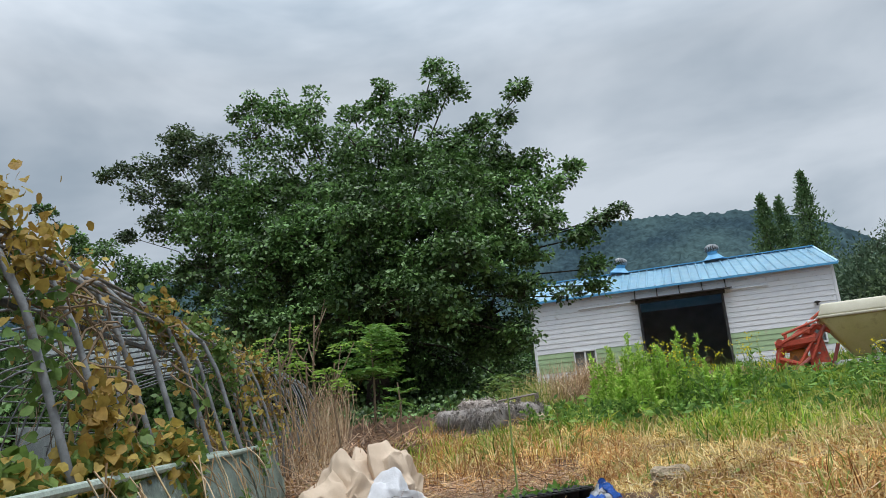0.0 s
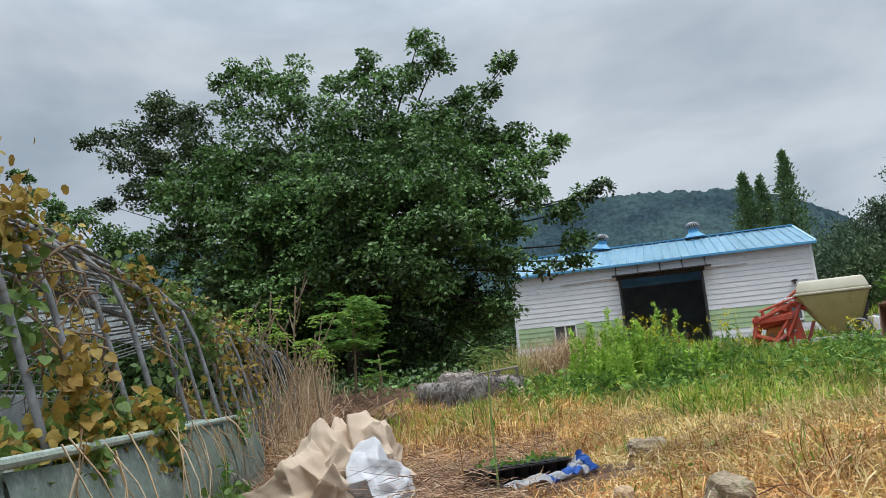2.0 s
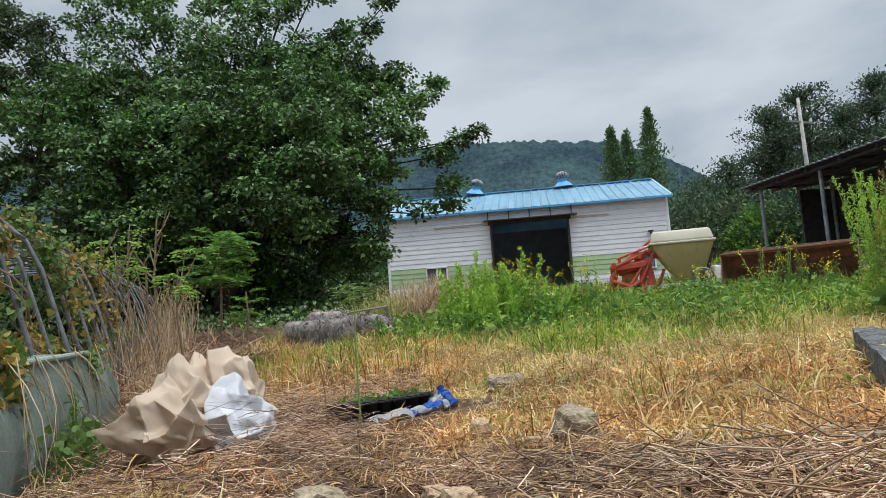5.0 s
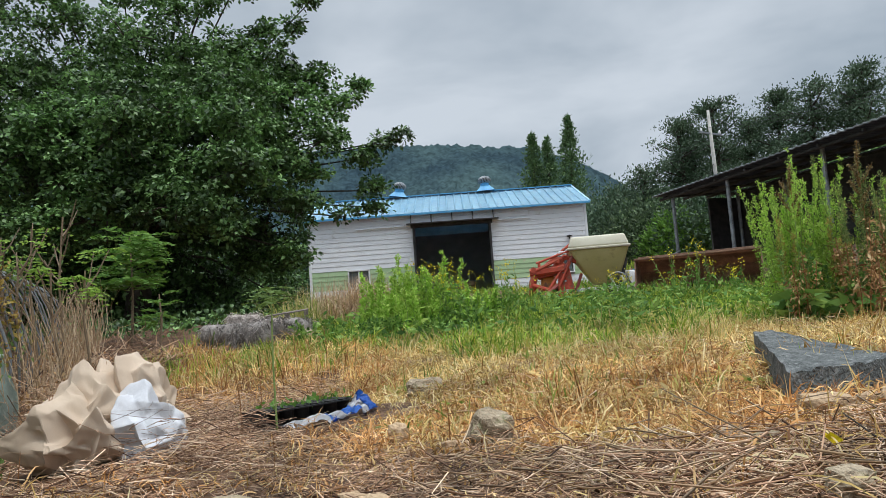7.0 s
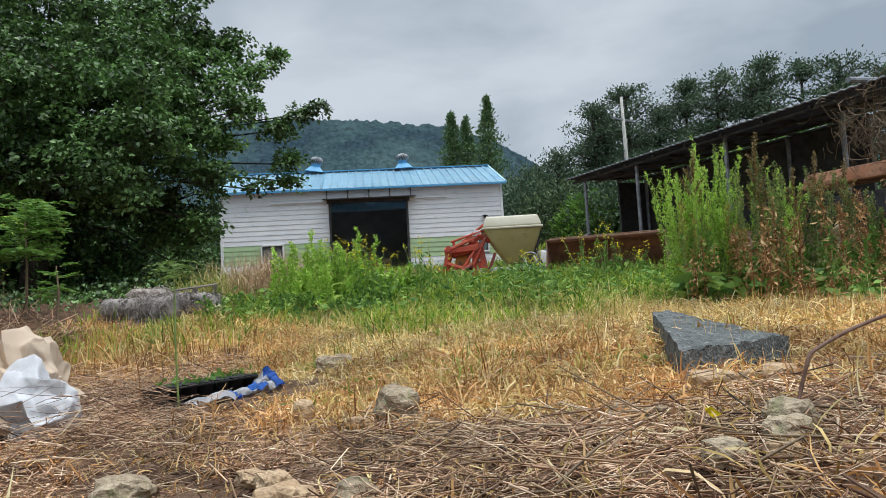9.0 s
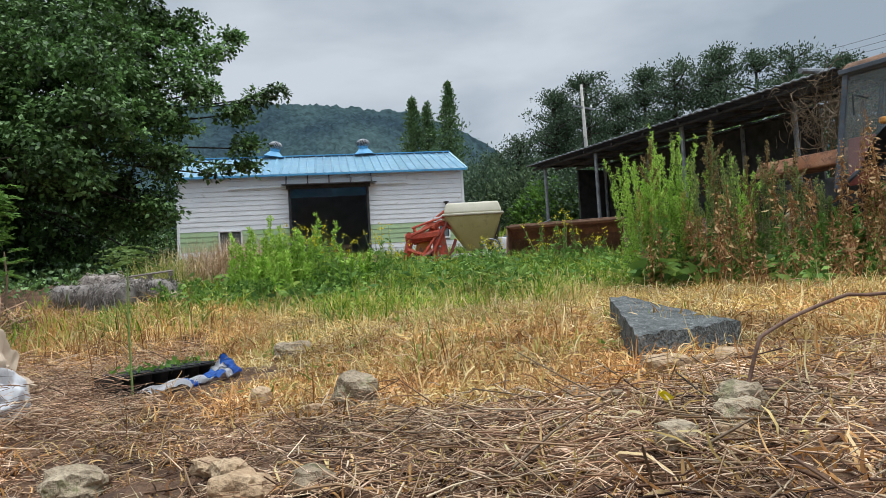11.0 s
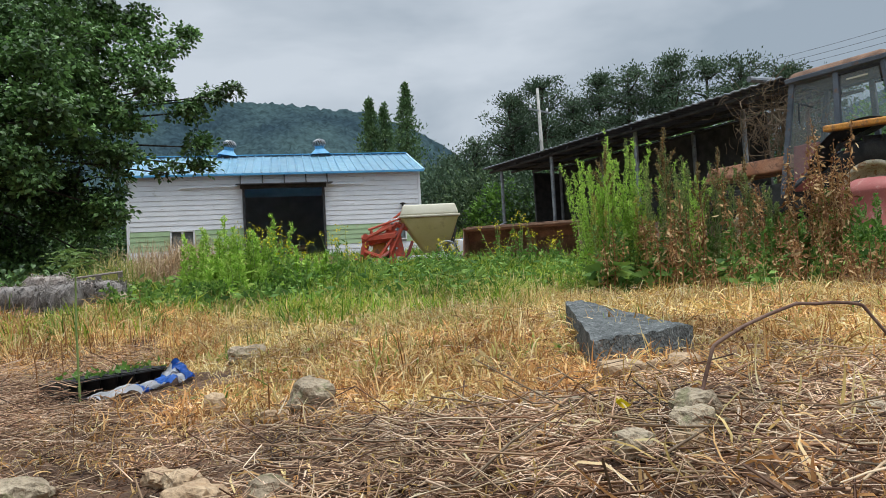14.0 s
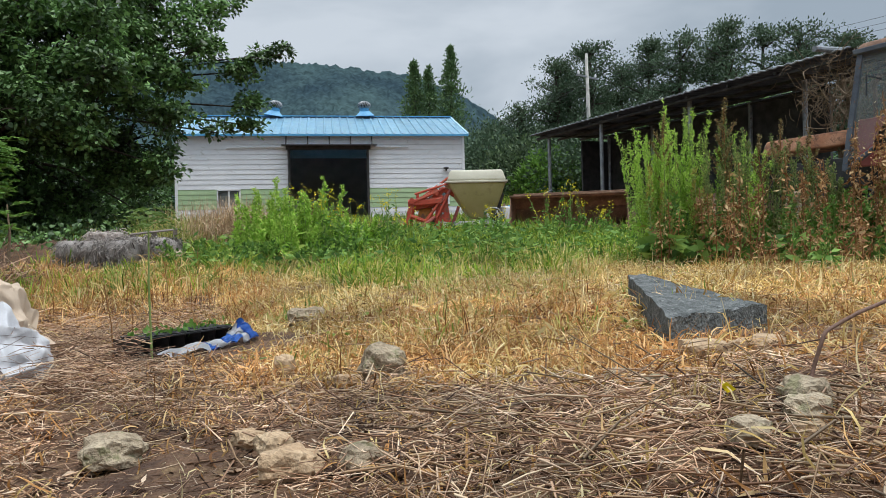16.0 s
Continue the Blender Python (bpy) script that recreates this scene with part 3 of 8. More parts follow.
part("wall_lamp", lathe(bmesh.new(), [(0.001, 2.28), (0.13, 2.24), (0.10, 2.20), (0.04, 2.19), (0.03, 2.1), (0.001, 2.1)], 12), M_DARKSTEEL, barn).location = (4.95, -0.15, 0.0)


def barn_window(x0, x1, z0, z1):
    w = part("window", bx(((x0 + x1) / 2, 0.03, (z0 + z1) / 2), (x1 - x0 - 0.1, 0.02, z1 - z0 - 0.1)), M_PANE, barn)
    f = 0.06
    bm = bmesh.new()
    for c, s in ((((x0 + x1) / 2, -0.03, z1), (x1 - x0 + f, 0.09, f)), (((x0 + x1) / 2, -0.03, z0), (x1 - x0 + f, 0.11, f)), ((x0, -0.03, (z0 + z1) / 2), (f, 0.09, z1 - z0)), ((x1, -0.03, (z0 + z1) / 2), (f, 0.09, z1 - z0)), (((x0 + x1) / 2, -0.02, (z0 + z1) / 2), (0.07, 0.07, z1 - z0 - f))):
        box(bm, c, s, bevel=0.006)
    part("frame", bm, M_WHITE, w, "white plastic frame")


barn_window(-4.52, -3.63, 0.66, 1.40)
barn_window(4.15, 5.05, 0.72, 1.42)

# machines and stock standing dimly inside the barn
def pallet_stack(x, y, w, h, name, label, cat):
    t = thing(name, pose(x, y, BZ + 0.02), label, cat)
    for k in range(max(2, int(h / 0.28))):
        part("sack", bx((rng.uniform(-0.03, 0.03), 0, 0.14 + k * 0.27), (w, 0.7, 0.25), bevel=0.07), M_STRAW, t)


pallet_stack(0.5, 34.2, 0.9, 0.9, "sack_stack", "dim stack of filled farm sacks", "sacks")
pallet_stack(-0.6, 35.2, 0.8, 1.3, "sack_stack", "tall dim stack of farm sacks", "sacks")

# ---- hills ----
def hill(name, y0, y1, bearings, heights, label):
    """A wooded ridge: a slope with a canopy of rounded crowns; bearings and heights of the crest in degrees from the path."""
    nx, ny = 1000, 110
    A = np.linspace(bearings[0], bearings[-1], nx)
    T = np.linspace(0, 1, ny)
    el = np.interp(A, bearings, heights)
    D = y0 + (y1 - y0) * T
    X = D[:, None] * np.tan(np.radians(A))[None]
    top = y1 / np.cos(np.radians(A)) * np.tan(np.radians(el))
    Z = top[None] * (T[:, None] * 0.86 + 0.14 * T[:, None] ** 3) + 0.18
    g = rng.random((ny + 8, nx + 8))
    for k in range(2):
        g = (g[:-2] + 2 * g[1:-1] + g[2:]) / 4
        g = (g[:, :-2] + 2 * g[:, 1:-1] + g[:, 2:]) / 4
    crowns = np.clip(g[:ny, :nx] - 0.36, 0, 1) * 6.5
    gully = 3.0 * np.sin(X * 0.045 + 0.02 * D[:, None]) + 2.0 * np.sin(X * 0.11 + 1.0)
    Z = Z + crowns + gully * (1 - T[:, None]) * T[:, None] * 3
    Z[-1] -= 0.5
    V = np.stack([X, np.repeat(D[:, None], nx, 1), Z], -1)
    i = np.arange(nx * ny).reshape(ny, nx)
    q = np.stack([i[:-1, :-1], i[:-1, 1:], i[1:, 1:], i[1:, :-1]], -1).reshape(-1, 4)
    tagged(new(name, np_mesh(name, V, q, M_HAZED_FOREST, False)), label, "hill", kind="structure")


def azel(az, el, d):
    """The point at a bearing and elevation from the path, d metres off."""
    a, e = radians(az), radians(el)
    return EYE + d * Vector((math.sin(a) * math.cos(e), math.cos(a) * math.cos(e), math.sin(e)))


# both ridges carry their distance haze in the forest colour
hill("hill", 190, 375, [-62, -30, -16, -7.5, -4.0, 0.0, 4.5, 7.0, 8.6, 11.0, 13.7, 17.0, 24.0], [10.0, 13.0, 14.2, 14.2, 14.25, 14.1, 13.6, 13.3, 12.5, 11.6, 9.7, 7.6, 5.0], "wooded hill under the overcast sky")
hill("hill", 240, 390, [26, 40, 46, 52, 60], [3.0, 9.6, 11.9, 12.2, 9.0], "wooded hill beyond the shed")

# ---- trees ----
def facing_leaves(c, size, along, normal, aspect=0.6):
    """Folded leaves at the points c that run along one way and turn their upper sides to another."""
    d = along / (np.linalg.norm(along, axis=1)[:, None] + 1e-9)
    q = np.cross(normal, d)
    q /= np.linalg.norm(q, axis=1)[:, None] + 1e-9
    up = np.cross(d, q)
    L = size[:, None]
    v = np.stack([c, c + d * L * 0.5 + q * L * aspect * 0.5 + up * L * 0.06, c + d * L - up * L * 0.10, c + d * L * 0.5 - q * L * aspect * 0.5 + up * L * 0.06], 1)
    return v.reshape(-1, 3), np.arange(len(c))[:, None] * 4 + np.arange(4)[None]


def limb_tree(root_xy, lobes, label, leaf_mat, per, leaf, trunk_r, clump=0.30, cover=2.3, name="oak_tree", base_z=None, fork=2.0):
    """Trunk, limbs to every lobe of the crown, and tufts of leaves like small domes, lit above and open below. lobes: (x, y, z, radius)."""
    x, y = root_xy
    z = gz(x, y) if base_z is None else base_z
    t = thing(name, pose(x, y, z), label, "tree")
    o = Vector((x, y, z))
    top = Vector((0.15, 0.1, fork))
    part("trunk", pipe(bmesh.new(), [Vector((0, 0, -0.2)), Vector((0.08, 0.05, fork * 0.5)), top], trunk_r, 10, trunk_r * 0.75), M_BARK, t, smooth_faces=True)
    P, A, N, S = [], [], [], []
    for lx, ly, lz, r in lobes:
        bm = bmesh.new()
        c = Vector((lx, ly, lz)) - o
        mid = top.lerp(c, 0.5) + Vector((0, 0, 0.10 * c.length))
        pipe(bm, [top, top.lerp(mid, 0.6), mid, mid.lerp(c, 0.6), c], trunk_r * (0.07 + 0.10 * min(r, 1.4)), 6, trunk_r * 0.04)
        n = int(cover * (1.0 if lz < 6.5 else 0.8) * (r / clump) ** 2) + 3
        d = rng.normal(size=(n, 3))
        d /= np.linalg.norm(d, axis=1)[:, None]
        rad = max(r - 0.12, 0.06) * np.where(rng.random(n) < 0.25, rng.uniform(0.1, 0.6, n), rng.uniform(0.7, 1.12, n))
        cc = np.array(c) + d * rad[:, None] * np.array([1, 1, 0.9])
        for k in range(0, n, 4):
            pipe(bm, [c, c.lerp(Vector(cc[k]), 0.55) + Vector((0, 0, 0.08 * r)), Vector(cc[k])], trunk_r * 0.06, 4, 0.010)
        part("limb", bm, M_BARK, t)
        m = n * per
        q = rng.normal(size=(m, 3))
        q[:, 2] = np.where(rng.random(m) < 0.78, np.abs(q[:, 2]), q[:, 2])
        q /= np.linalg.norm(q, axis=1)[:, None]
        size = (clump * rng.uniform(0.55, 1.25, n)).repeat(per)
        tilt = np.repeat(d, per, 0)
        P.append(np.repeat(cc, per, 0) + q * (size * rng.uniform(0.3, 1.0, m) ** 0.4)[:, None] * np.array([1.1, 1.1, 0.82]))
        flat = q * np.array([1, 1, 0.35]) + 0.55 * rng.normal(size=(m, 3)) + np.array([0, 0, -0.25])
        A.append(flat)
        N.append(np.array([0, 0, 0.8]) + 0.7 * q + 0.35 * tilt + 0.5 * rng.normal(size=(m, 3)))
        S.append(rng.uniform(0.7, 1.3, m) * leaf)
    v, f = facing_leaves(np.concatenate(P), np.concatenate(S), np.concatenate(A), np.concatenate(N))
    put(new("crown", np_mesh("crown", v, f, leaf_mat)), t)
    return t


# the oak: outer boughs that shape its outline, then the full body of the crown
OAK_TOP = [(-5.6, 17, 9.7, 0.4), (-5.2, 17, 9.0, 0.55), (-6.0, 17, 8.7, 0.52), (-7.2, 17, 9.2, 0.57), (-6.5, 16.6, 8.2, 0.79), (-8.0, 17, 9.0, 0.5), (-9.4, 17, 9.4, 0.62), (-10.3, 17, 9.5, 0.7), (-11.4, 17.2, 10.1, 0.44), (-11.9, 17.2, 9.8, 0.3),
           (-11.0, 16.8, 8.8, 0.76), (-9.1, 16.4, 8.2, 0.9), (-7.5, 16, 7.4, 0.92), (-6.2, 16, 6.8, 0.95), (-5.3, 16.6, 7.1, 0.7), (-4.1, 16.6, 6.8, 0.74), (-10.2, 16.2, 7.0, 0.95), (-11.9, 16.8, 7.5, 0.75), (-11.3, 16.4, 6.2, 0.6)]
OAK_SIDE = [(-3.4, 17, 8.4, 0.37), (-3.7, 17, 7.8, 0.32), (-3.3, 16.8, 6.4, 0.6), (-2.8, 16.8, 5.7, 0.56), (-2.2, 17, 6.2, 0.28), (-2.8, 16.4, 4.8, 0.57), (-2.2, 16.6, 4.3, 0.43), (-1.8, 16.6, 4.6, 0.32), (-1.3, 16.6, 4.7, 0.2), (-2.0, 16.6, 3.5, 0.4),
            (-2.7, 16.4, 2.9, 0.22), (-2.0, 16.6, 3.1, 0.29), (-3.4, 15.6, 4.2, 0.81), (-3.9, 16.2, 5.6, 0.8), (-4.6, 16.4, 6.2, 0.8), (-3.2, 16.0, 5.0, 0.6), (-4.4, 16.2, 4.8, 0.9), (-4.6, 16.8, 7.6, 0.5), (-3.5, 15.4, 2.9, 0.6), (-3.6, 15.2, 2.0, 0.45)]
OAK_BODY = [(x + rng.uniform(-0.3, 0.3), y + rng.uniform(-0.35, 0.35), z + 0.14 * (-x - 4.5) + rng.uniform(-0.3, 0.3), r * rng.uniform(0.8, 1.15)) for z, r, y, x1 in ((1.5, 0.8, 18.4, -12.2), (2.3, 0.9, 17.6, -12.0), (3.4, 0.96, 15.0, -11.6), (4.6, 1.0, 14.8, -11.2), (5.6, 1.0, 15.3, -10.6), (2.9, 1.1, 17.2, -11.8), (4.6, 1.2, 17.4, -11.8), (6.6, 1.1, 17.2, -9.4)) for x in np.arange(-4.6, x1, -1.3)]
OAK_FRONT = [(x + rng.uniform(-0.3, 0.3), 13.2 + rng.uniform(-0.4, 0.4), z + rng.uniform(-0.25, 0.25), 0.72) for z in (2.6, 3.5, 4.4) for x in np.arange(-4.2, -9.6, -1.15)]
limb_tree((-7.9, 17.4), [(x + 0.18, y, z, r) for x, y, z, r in OAK_TOP + OAK_SIDE] + OAK_BODY + OAK_FRONT, "broad dark green oak tree beside the barn", M_LEAF, 62, 0.112, 0.34, 0.26, 2.6)
limb_tree((-12.8, 18.0), [(-16.7, 17.4, 8.9, 0.35), (-16.0, 17.4, 8.8, 0.46), (-15.1, 17.4, 8.8, 0.58), (-14.1, 17.4, 9.6, 0.66), (-13.5, 17.4, 9.2, 0.66), (-12.9, 17.4, 8.9, 0.58), (-14.5, 17.4, 8.1, 0.70), (-13.5, 17.4, 7.7, 0.72), (-15.5, 17.4, 8.0, 0.45), (-15.9, 17.4, 6.8, 0.38), (-14.9, 17.4, 6.9, 0.62), (-13.9, 17.4, 6.8, 0.68), (-13.1, 17.4, 6.7, 0.57), (-12.6, 17.2, 8.0, 0.7), (-13.9, 17.2, 8.8, 0.6), (-12.4, 17.0, 7.0, 0.6), (-14.0, 17.3, 7.4, 0.5)],
          "paler slender tree behind the greenhouse", M_LEAF2, 40, 0.115, 0.2, 0.24, 3.0, name="pale_tree", fork=3.4)
limb_tree((-16.5, 19.6), [(-20.9, 19, 8.8, 0.36), (-20.3, 19, 7.9, 0.48), (-19.3, 19, 7.5, 0.46), (-19.5, 19, 7.0, 0.46), (-18.2, 19, 6.9, 0.56), (-17.2, 19, 6.1, 0.6), (-16.2, 19, 5.8, 0.58), (-14.7, 18.6, 5.4, 0.64), (-15.7, 18.6, 4.9, 0.7), (-13.7, 18.4, 4.7, 0.58), (-14.3, 18.4, 4.1, 0.7), (-17.4, 18.6, 5.1, 0.72), (-22.2, 19, 7.1, 0.6), (-24.0, 19, 8.1, 0.8), (-25.0, 19, 6.5, 1.2), (-21.9, 18.6, 5.6, 0.95), (-19.5, 18.8, 5.5, 0.85), (-13.2, 18.0, 3.0, 0.9), (-15.6, 18.2, 3.2, 1.0)],
          "dark broadleaf tree behind the greenhouse", M_LEAF, 70, 0.13, 0.25, 0.30, 2.6, name="oak_tree", fork=2.2)


def spire_tree(az, el, d, width, label):
    p = azel(az, el, d)
    z = gz(p.x, p.y)
    H = p.z - z
    t = thing("redwood_tree", pose(p.x, p.y, z), label, "tree", "spire trees behind the barn")
    part("trunk", pipe(bmesh.new(), [Vector((0, 0, 0)), Vector((0, 0, H * 0.96))], 0.28, 8, 0.04), M_BARK, t)
    n = 420
    h = 1 - (1 - rng.uniform(0.05, 1.0, n)) ** 0.9
    down = (1 - h) * H
    lump = 1 + 0.28 * np.sin(down * 4.1 + az) + 0.2 * np.sin(down * 9.0 + az * 3)
    r = width * np.clip(down / 5.5, 0, 1) ** 0.85 * lump * rng.uniform(0.15, 1.0, n) ** 0.6
    a = rng.uniform(0, 6.28, n)
    c = np.stack([r * np.cos(a), r * np.sin(a), h * H - 0.15], 1)
    per = 18
    q = rng.normal(size=(n * per, 3))
    wide = np.repeat(0.07 + 0.17 * np.clip(down / 5, 0, 1), per)[:, None]
    pts = np.repeat(c, per, 0) + q * wide
    v, f = leaves(pts, uni(0.18, 0.36, n * per), q * 0.4 + np.repeat(c, per, 0) * np.array([0.3, 0.3, 0]) + np.array([0, 0, 0.6]), 0.5, 0.4)
    put(new("crown", np_mesh("crown", v, f, M_POPLAR)), t)


spire_tree(7.02, 14.5, 62, 1.15, "slender green spire-shaped tree behind the barn")
spire_tree(8.15, 14.1, 63, 1.0, "slender green spire-shaped tree behind the barn")
spire_tree(9.9, 15.5, 60, 1.25, "tallest green spire-shaped tree behind the barn")


def pine(az, el, d, spread, label="tall dark pine with layered flat boughs"):
    p = azel(az, el, d)
    z = gz(p.x, p.y)
    H = (p.z - z) * 1.03
    t = thing("pine_tree", pose(p.x, p.y, z), label, "tree", "pines behind the shed")
    lean = rng.uniform(-0.5, 0.5, 2)
    bm = pipe(bmesh.new(), [Vector((0, 0, 0)), Vector((lean[0], lean[1], H * 0.5)), Vector((lean[0] * 0.6, lean[1], H * 0.97))], 0.24, 8, 0.06)
    part("trunk", bm, M_BARK, t)
    C = []
    for k in range(52):
        bm = bmesh.new()
        h = rng.uniform(0.05, 1.0) ** 0.8
        a = rng.uniform(0, 6.28)
        L = 1.0 * spread * (1.06 - h) ** 0.6 * rng.uniform(0.4, 1.45)
        o = Vector((lean[0] * 0.8, lean[1], h * H))
        e = o + Vector((math.cos(a) * L, math.sin(a) * L, (0.1 + 0.4 * h * h) * L + rng.uniform(-0.3, 0.3)))
        pipe(bm, [o, o.lerp(e, 0.5) - Vector((0, 0, 0.1)), e], 0.07, 5, 0.02)
        part("bough", bm, M_BARK, t)
        m = int(6 + L * 4.5)
        u = rng.uniform(0.12, 1.08, m)
        C.append(np.array(o)[None] + (np.array(e - o))[None] * u[:, None] + rng.normal(size=(m, 3)) * np.array([0.42, 0.42, 0.15]) * (0.5 + L * 0.22))
    c = np.concatenate(C)
    per = 18
    q = rng.normal(size=(len(c) * per, 3))
    pts = np.repeat(c, per, 0) + q * np.array([0.25, 0.25, 0.11])
    v, f = leaves(pts, uni(0.12, 0.26, len(pts)), q * 0.5 + np.array([0, 0, 0.45]), 0.8, 0.42)
    put(new("crown", np_mesh("crown", v, f, M_NEEDLE)), t)


for az, el, d, s in ((13.9, 9.2, 50, 2.2), (15.4, 10.4, 48, 2.6), (17.6, 13.7, 50, 2.6), (19.3, 13.2, 52, 2.6), (20.6, 14.6, 48, 2.8), (23.0, 13.0, 52, 2.6), (25.3, 14.4, 50, 2.6), (27.6, 14.8, 46, 2.6), (29.4, 14.2, 50, 2.6), (31.0, 15.0, 46, 2.6), (33.4, 14.4, 48, 2.6), (35.6, 14.3, 46, 2.6), (38.0, 13.4, 48, 2.6), (40.5, 12.6, 46, 2.6), (16.4, 9.0, 58, 2.8), (18.6, 10.0, 60, 2.8), (21.6, 10.6, 58, 2.8), (24.2, 11.0, 60, 2.8), (26.6, 11.0, 58, 2.8), (30.2, 11.4, 58, 2.8), (12.6, 8.0, 62, 2.6), (45.0, 9.0, 40, 2.6), (49.5, 10.4, 36, 2.6), (52, 11, 38, 2.8)):
    pine(az, el, d, s)


def bush(x, y, r, h, mat, label, n=260, leaf=0.10, name="bush", per=26):
    t = thing(name, pose(x, y, gz(x, y)), label, "bush")
    d = rng.normal(size=(n, 3))
    d[:, 2] = np.abs(d[:, 2])
    d /= np.linalg.norm(d, axis=1)[:, None]
    c = d * (rng.uniform(0.3, 1.0, n) ** 0.4)[:, None] * np.array([r, r, h])
    bm = bmesh.new()
    for k in range(0, n, 12):
        pipe(bm, [Vector((0, 0, 0)), Vector(c[k]) * 0.5, Vector(c[k])], 0.02 + 0.01 * r, 4, 0.006)
    part("branching_stem", bm, M_BARK, t)
    q = rng.normal(size=(n * per, 3))
    pts = np.repeat(c, per, 0) + q / (0.6 + np.linalg.norm(q, axis=1)[:, None]) * 0.15 * (r + h)
    v, f = leaves(pts, uni(0.7, 1.3, n * per) * leaf, q * 0.4 + np.repeat(d, per, 0) * 0.6, 0.6, 0.5)
    put(new("foliage", np_mesh("foliage", v, f, mat)), t)


# hedge band below the pines and behind the barn
for az, d, r, h, mt in ((14.0, 52, 4.0, 7.0, M_NEEDLE), (17.4, 54, 4.2, 8.0, M_NEEDLE), (21.0, 54, 4.2, 8.2, M_NEEDLE), (25.0, 54, 4.2, 8.2, M_NEEDLE), (29.0, 54, 4.2, 8.0, M_NEEDLE), (12.6, 40, 3.0, 4.6, M_NEEDLE), (15.2, 38, 2.6, 3.6, M_LEAF2), (17.2, 36, 1.7, 2.7, M_WEED), (19.5, 36, 2.4, 3.6, M_NEEDLE), (22.5, 36, 2.6, 3.4, M_LEAF), (25.5, 36, 2.6, 3.8, M_LEAF), (29, 36, 3, 4.4, M_LEAF), (33, 36, 3, 4.4, M_LEAF), (-44, 24, 2.6, 2.6, M_LEAF), (-50, 22, 2.6, 2.8, M_LEAF), (-57, 22, 2.6, 2.6, M_LEAF), (-38, 26, 2.6, 2.6, M_LEAF), (-13.0, 36, 3, 3.2, M_LEAF), (-17, 34, 3, 3.4, M_LEAF), (-20.5, 22, 2.6, 3.4, M_LEAF), (-25.5, 22, 2.6, 3.4, M_LEAF), (-31, 22, 2.6, 3.2, M_LEAF), (46, 30, 2.5, 4.6, M_WEED), (50, 28, 2.5, 4.0, M_LEAF)):
    p = azel(az, 0, d)
    bush(p.x, p.y, r, h, mt, "rounded clipped green bush" if r < 2 else "dense green shrub at the yard's edge", 300, 0.22, "shrub", 20)

# ---- greenhouse ----
GA = radians(23.7)
GH = Matrix.Translation((-2.023, 1.839, -0.364)) @ Matrix.Rotation(GA, 4, "Z") @ Matrix.Rotation(radians(1.0), 4, "X")
gh = thing("greenhouse", GH, "derelict hoop greenhouse frame overgrown with vines", "greenhouse")
HOOP = [(0.0, -0.15), (-0.01, 0.50), (-0.15, 0.99), (-0.23, 1.16), (-0.37, 1.30), (-0.63, 1.43), (-1.08, 1.55), (-1.8, 1.62)]
HOOP = [Vector((x, 0, z)) for x, z in HOOP]
HOOP += [Vector((-3.6 - p.x, 0, p.z)) for p in HOOP[-2::-1]]


def hoop_mesh(r, sag):
    bm = bmesh.new()
    pipe(bm, [Vector((p.x, sag * math.sin(i * 0.6), p.z)) for i, p in enumerate(HOOP)], r, 7)
    me = bpy.data.meshes.new("hoop")
    bm.to_mesh(me)
    bm.free()
    return finish(me, M_HOOP, True)


hoops = [hoop_mesh(0.0125, 0.0), hoop_mesh(0.0115, 0.02), hoop_mesh(0.011, -0.02)]
for i in range(29):
    h = put(new("hoop", hoops[i % 3]), gh)
    h.location = (rng.uniform(-0.015, 0.015), -2.09 + i * 0.42 + 0.05 * (i % 2), 0)
    h.rotation_euler = (rng.uniform(-0.03, 0.03), 0, rng.uniform(-0.02, 0.02))
for k in range(3, 14):
    p = HOOP[k]
    part("purlin", rod(bmesh.new(), (p.x, -2.3, p.z + 0.02), (p.x, 9.8, p.z + 0.02), 0.008, seg=6), M_HOOP, gh)
part("curtain_rail", bx((-0.25, -0.65, 1.03), (0.014, 3.4, 0.022), bevel=0.004), M_DARKSTEEL, gh, "dark steel curtain rail")
# many thin wires over the crown of the hoops
for k in range(22):
    u = k / 21
    a = HOOP[4 + int(u * 2.99)].lerp(HOOP[5 + int(u * 2.99)], u * 2.99 % 1)
    part("wire", rod(bmesh.new(), (a.x, -2.3, a.z + 0.018), (a.x, 9.8, a.z + 0.016), 0.004, seg=4), M_HOOP, gh)
# inner posts, door frame and low back wall of film
for x, y in ((-1.0, 0.6), (-1.0, 2.6), (-2.6, 0.6), (-2.6, 3.2), (-1.0, 5.0)):
    part("inner_post", rod(bmesh.new(), (x, y, -0.1), (x, y, 1.5), 0.011, seg=7), M_GALV, gh)
for z in (0.35, 0.5, 0.65, 0.8, 0.95):
    part("cross_rail", rod(bmesh.new(), (-3.56, -2.2, z), (-3.56, 9.8, z), 0.008, seg=6), M_GALV, gh)


def sheet(n, m, fn):
    """A bent sheet: fn(u, v) gives its points."""
    bm = bmesh.new()
    g = [[bm.verts.new(fn(i / n, j / m)) for j in range(m + 1)] for i in range(n + 1)]
    for i in range(n):
        for j in range(m):
            bm.faces.new((g[i][j], g[i + 1][j], g[i + 1][j + 1], g[i][j + 1]))
    return bm


def thick(bm, t):
    bmesh.ops.solidify(bm, geom=bm.faces[:], thickness=t)
    return bm


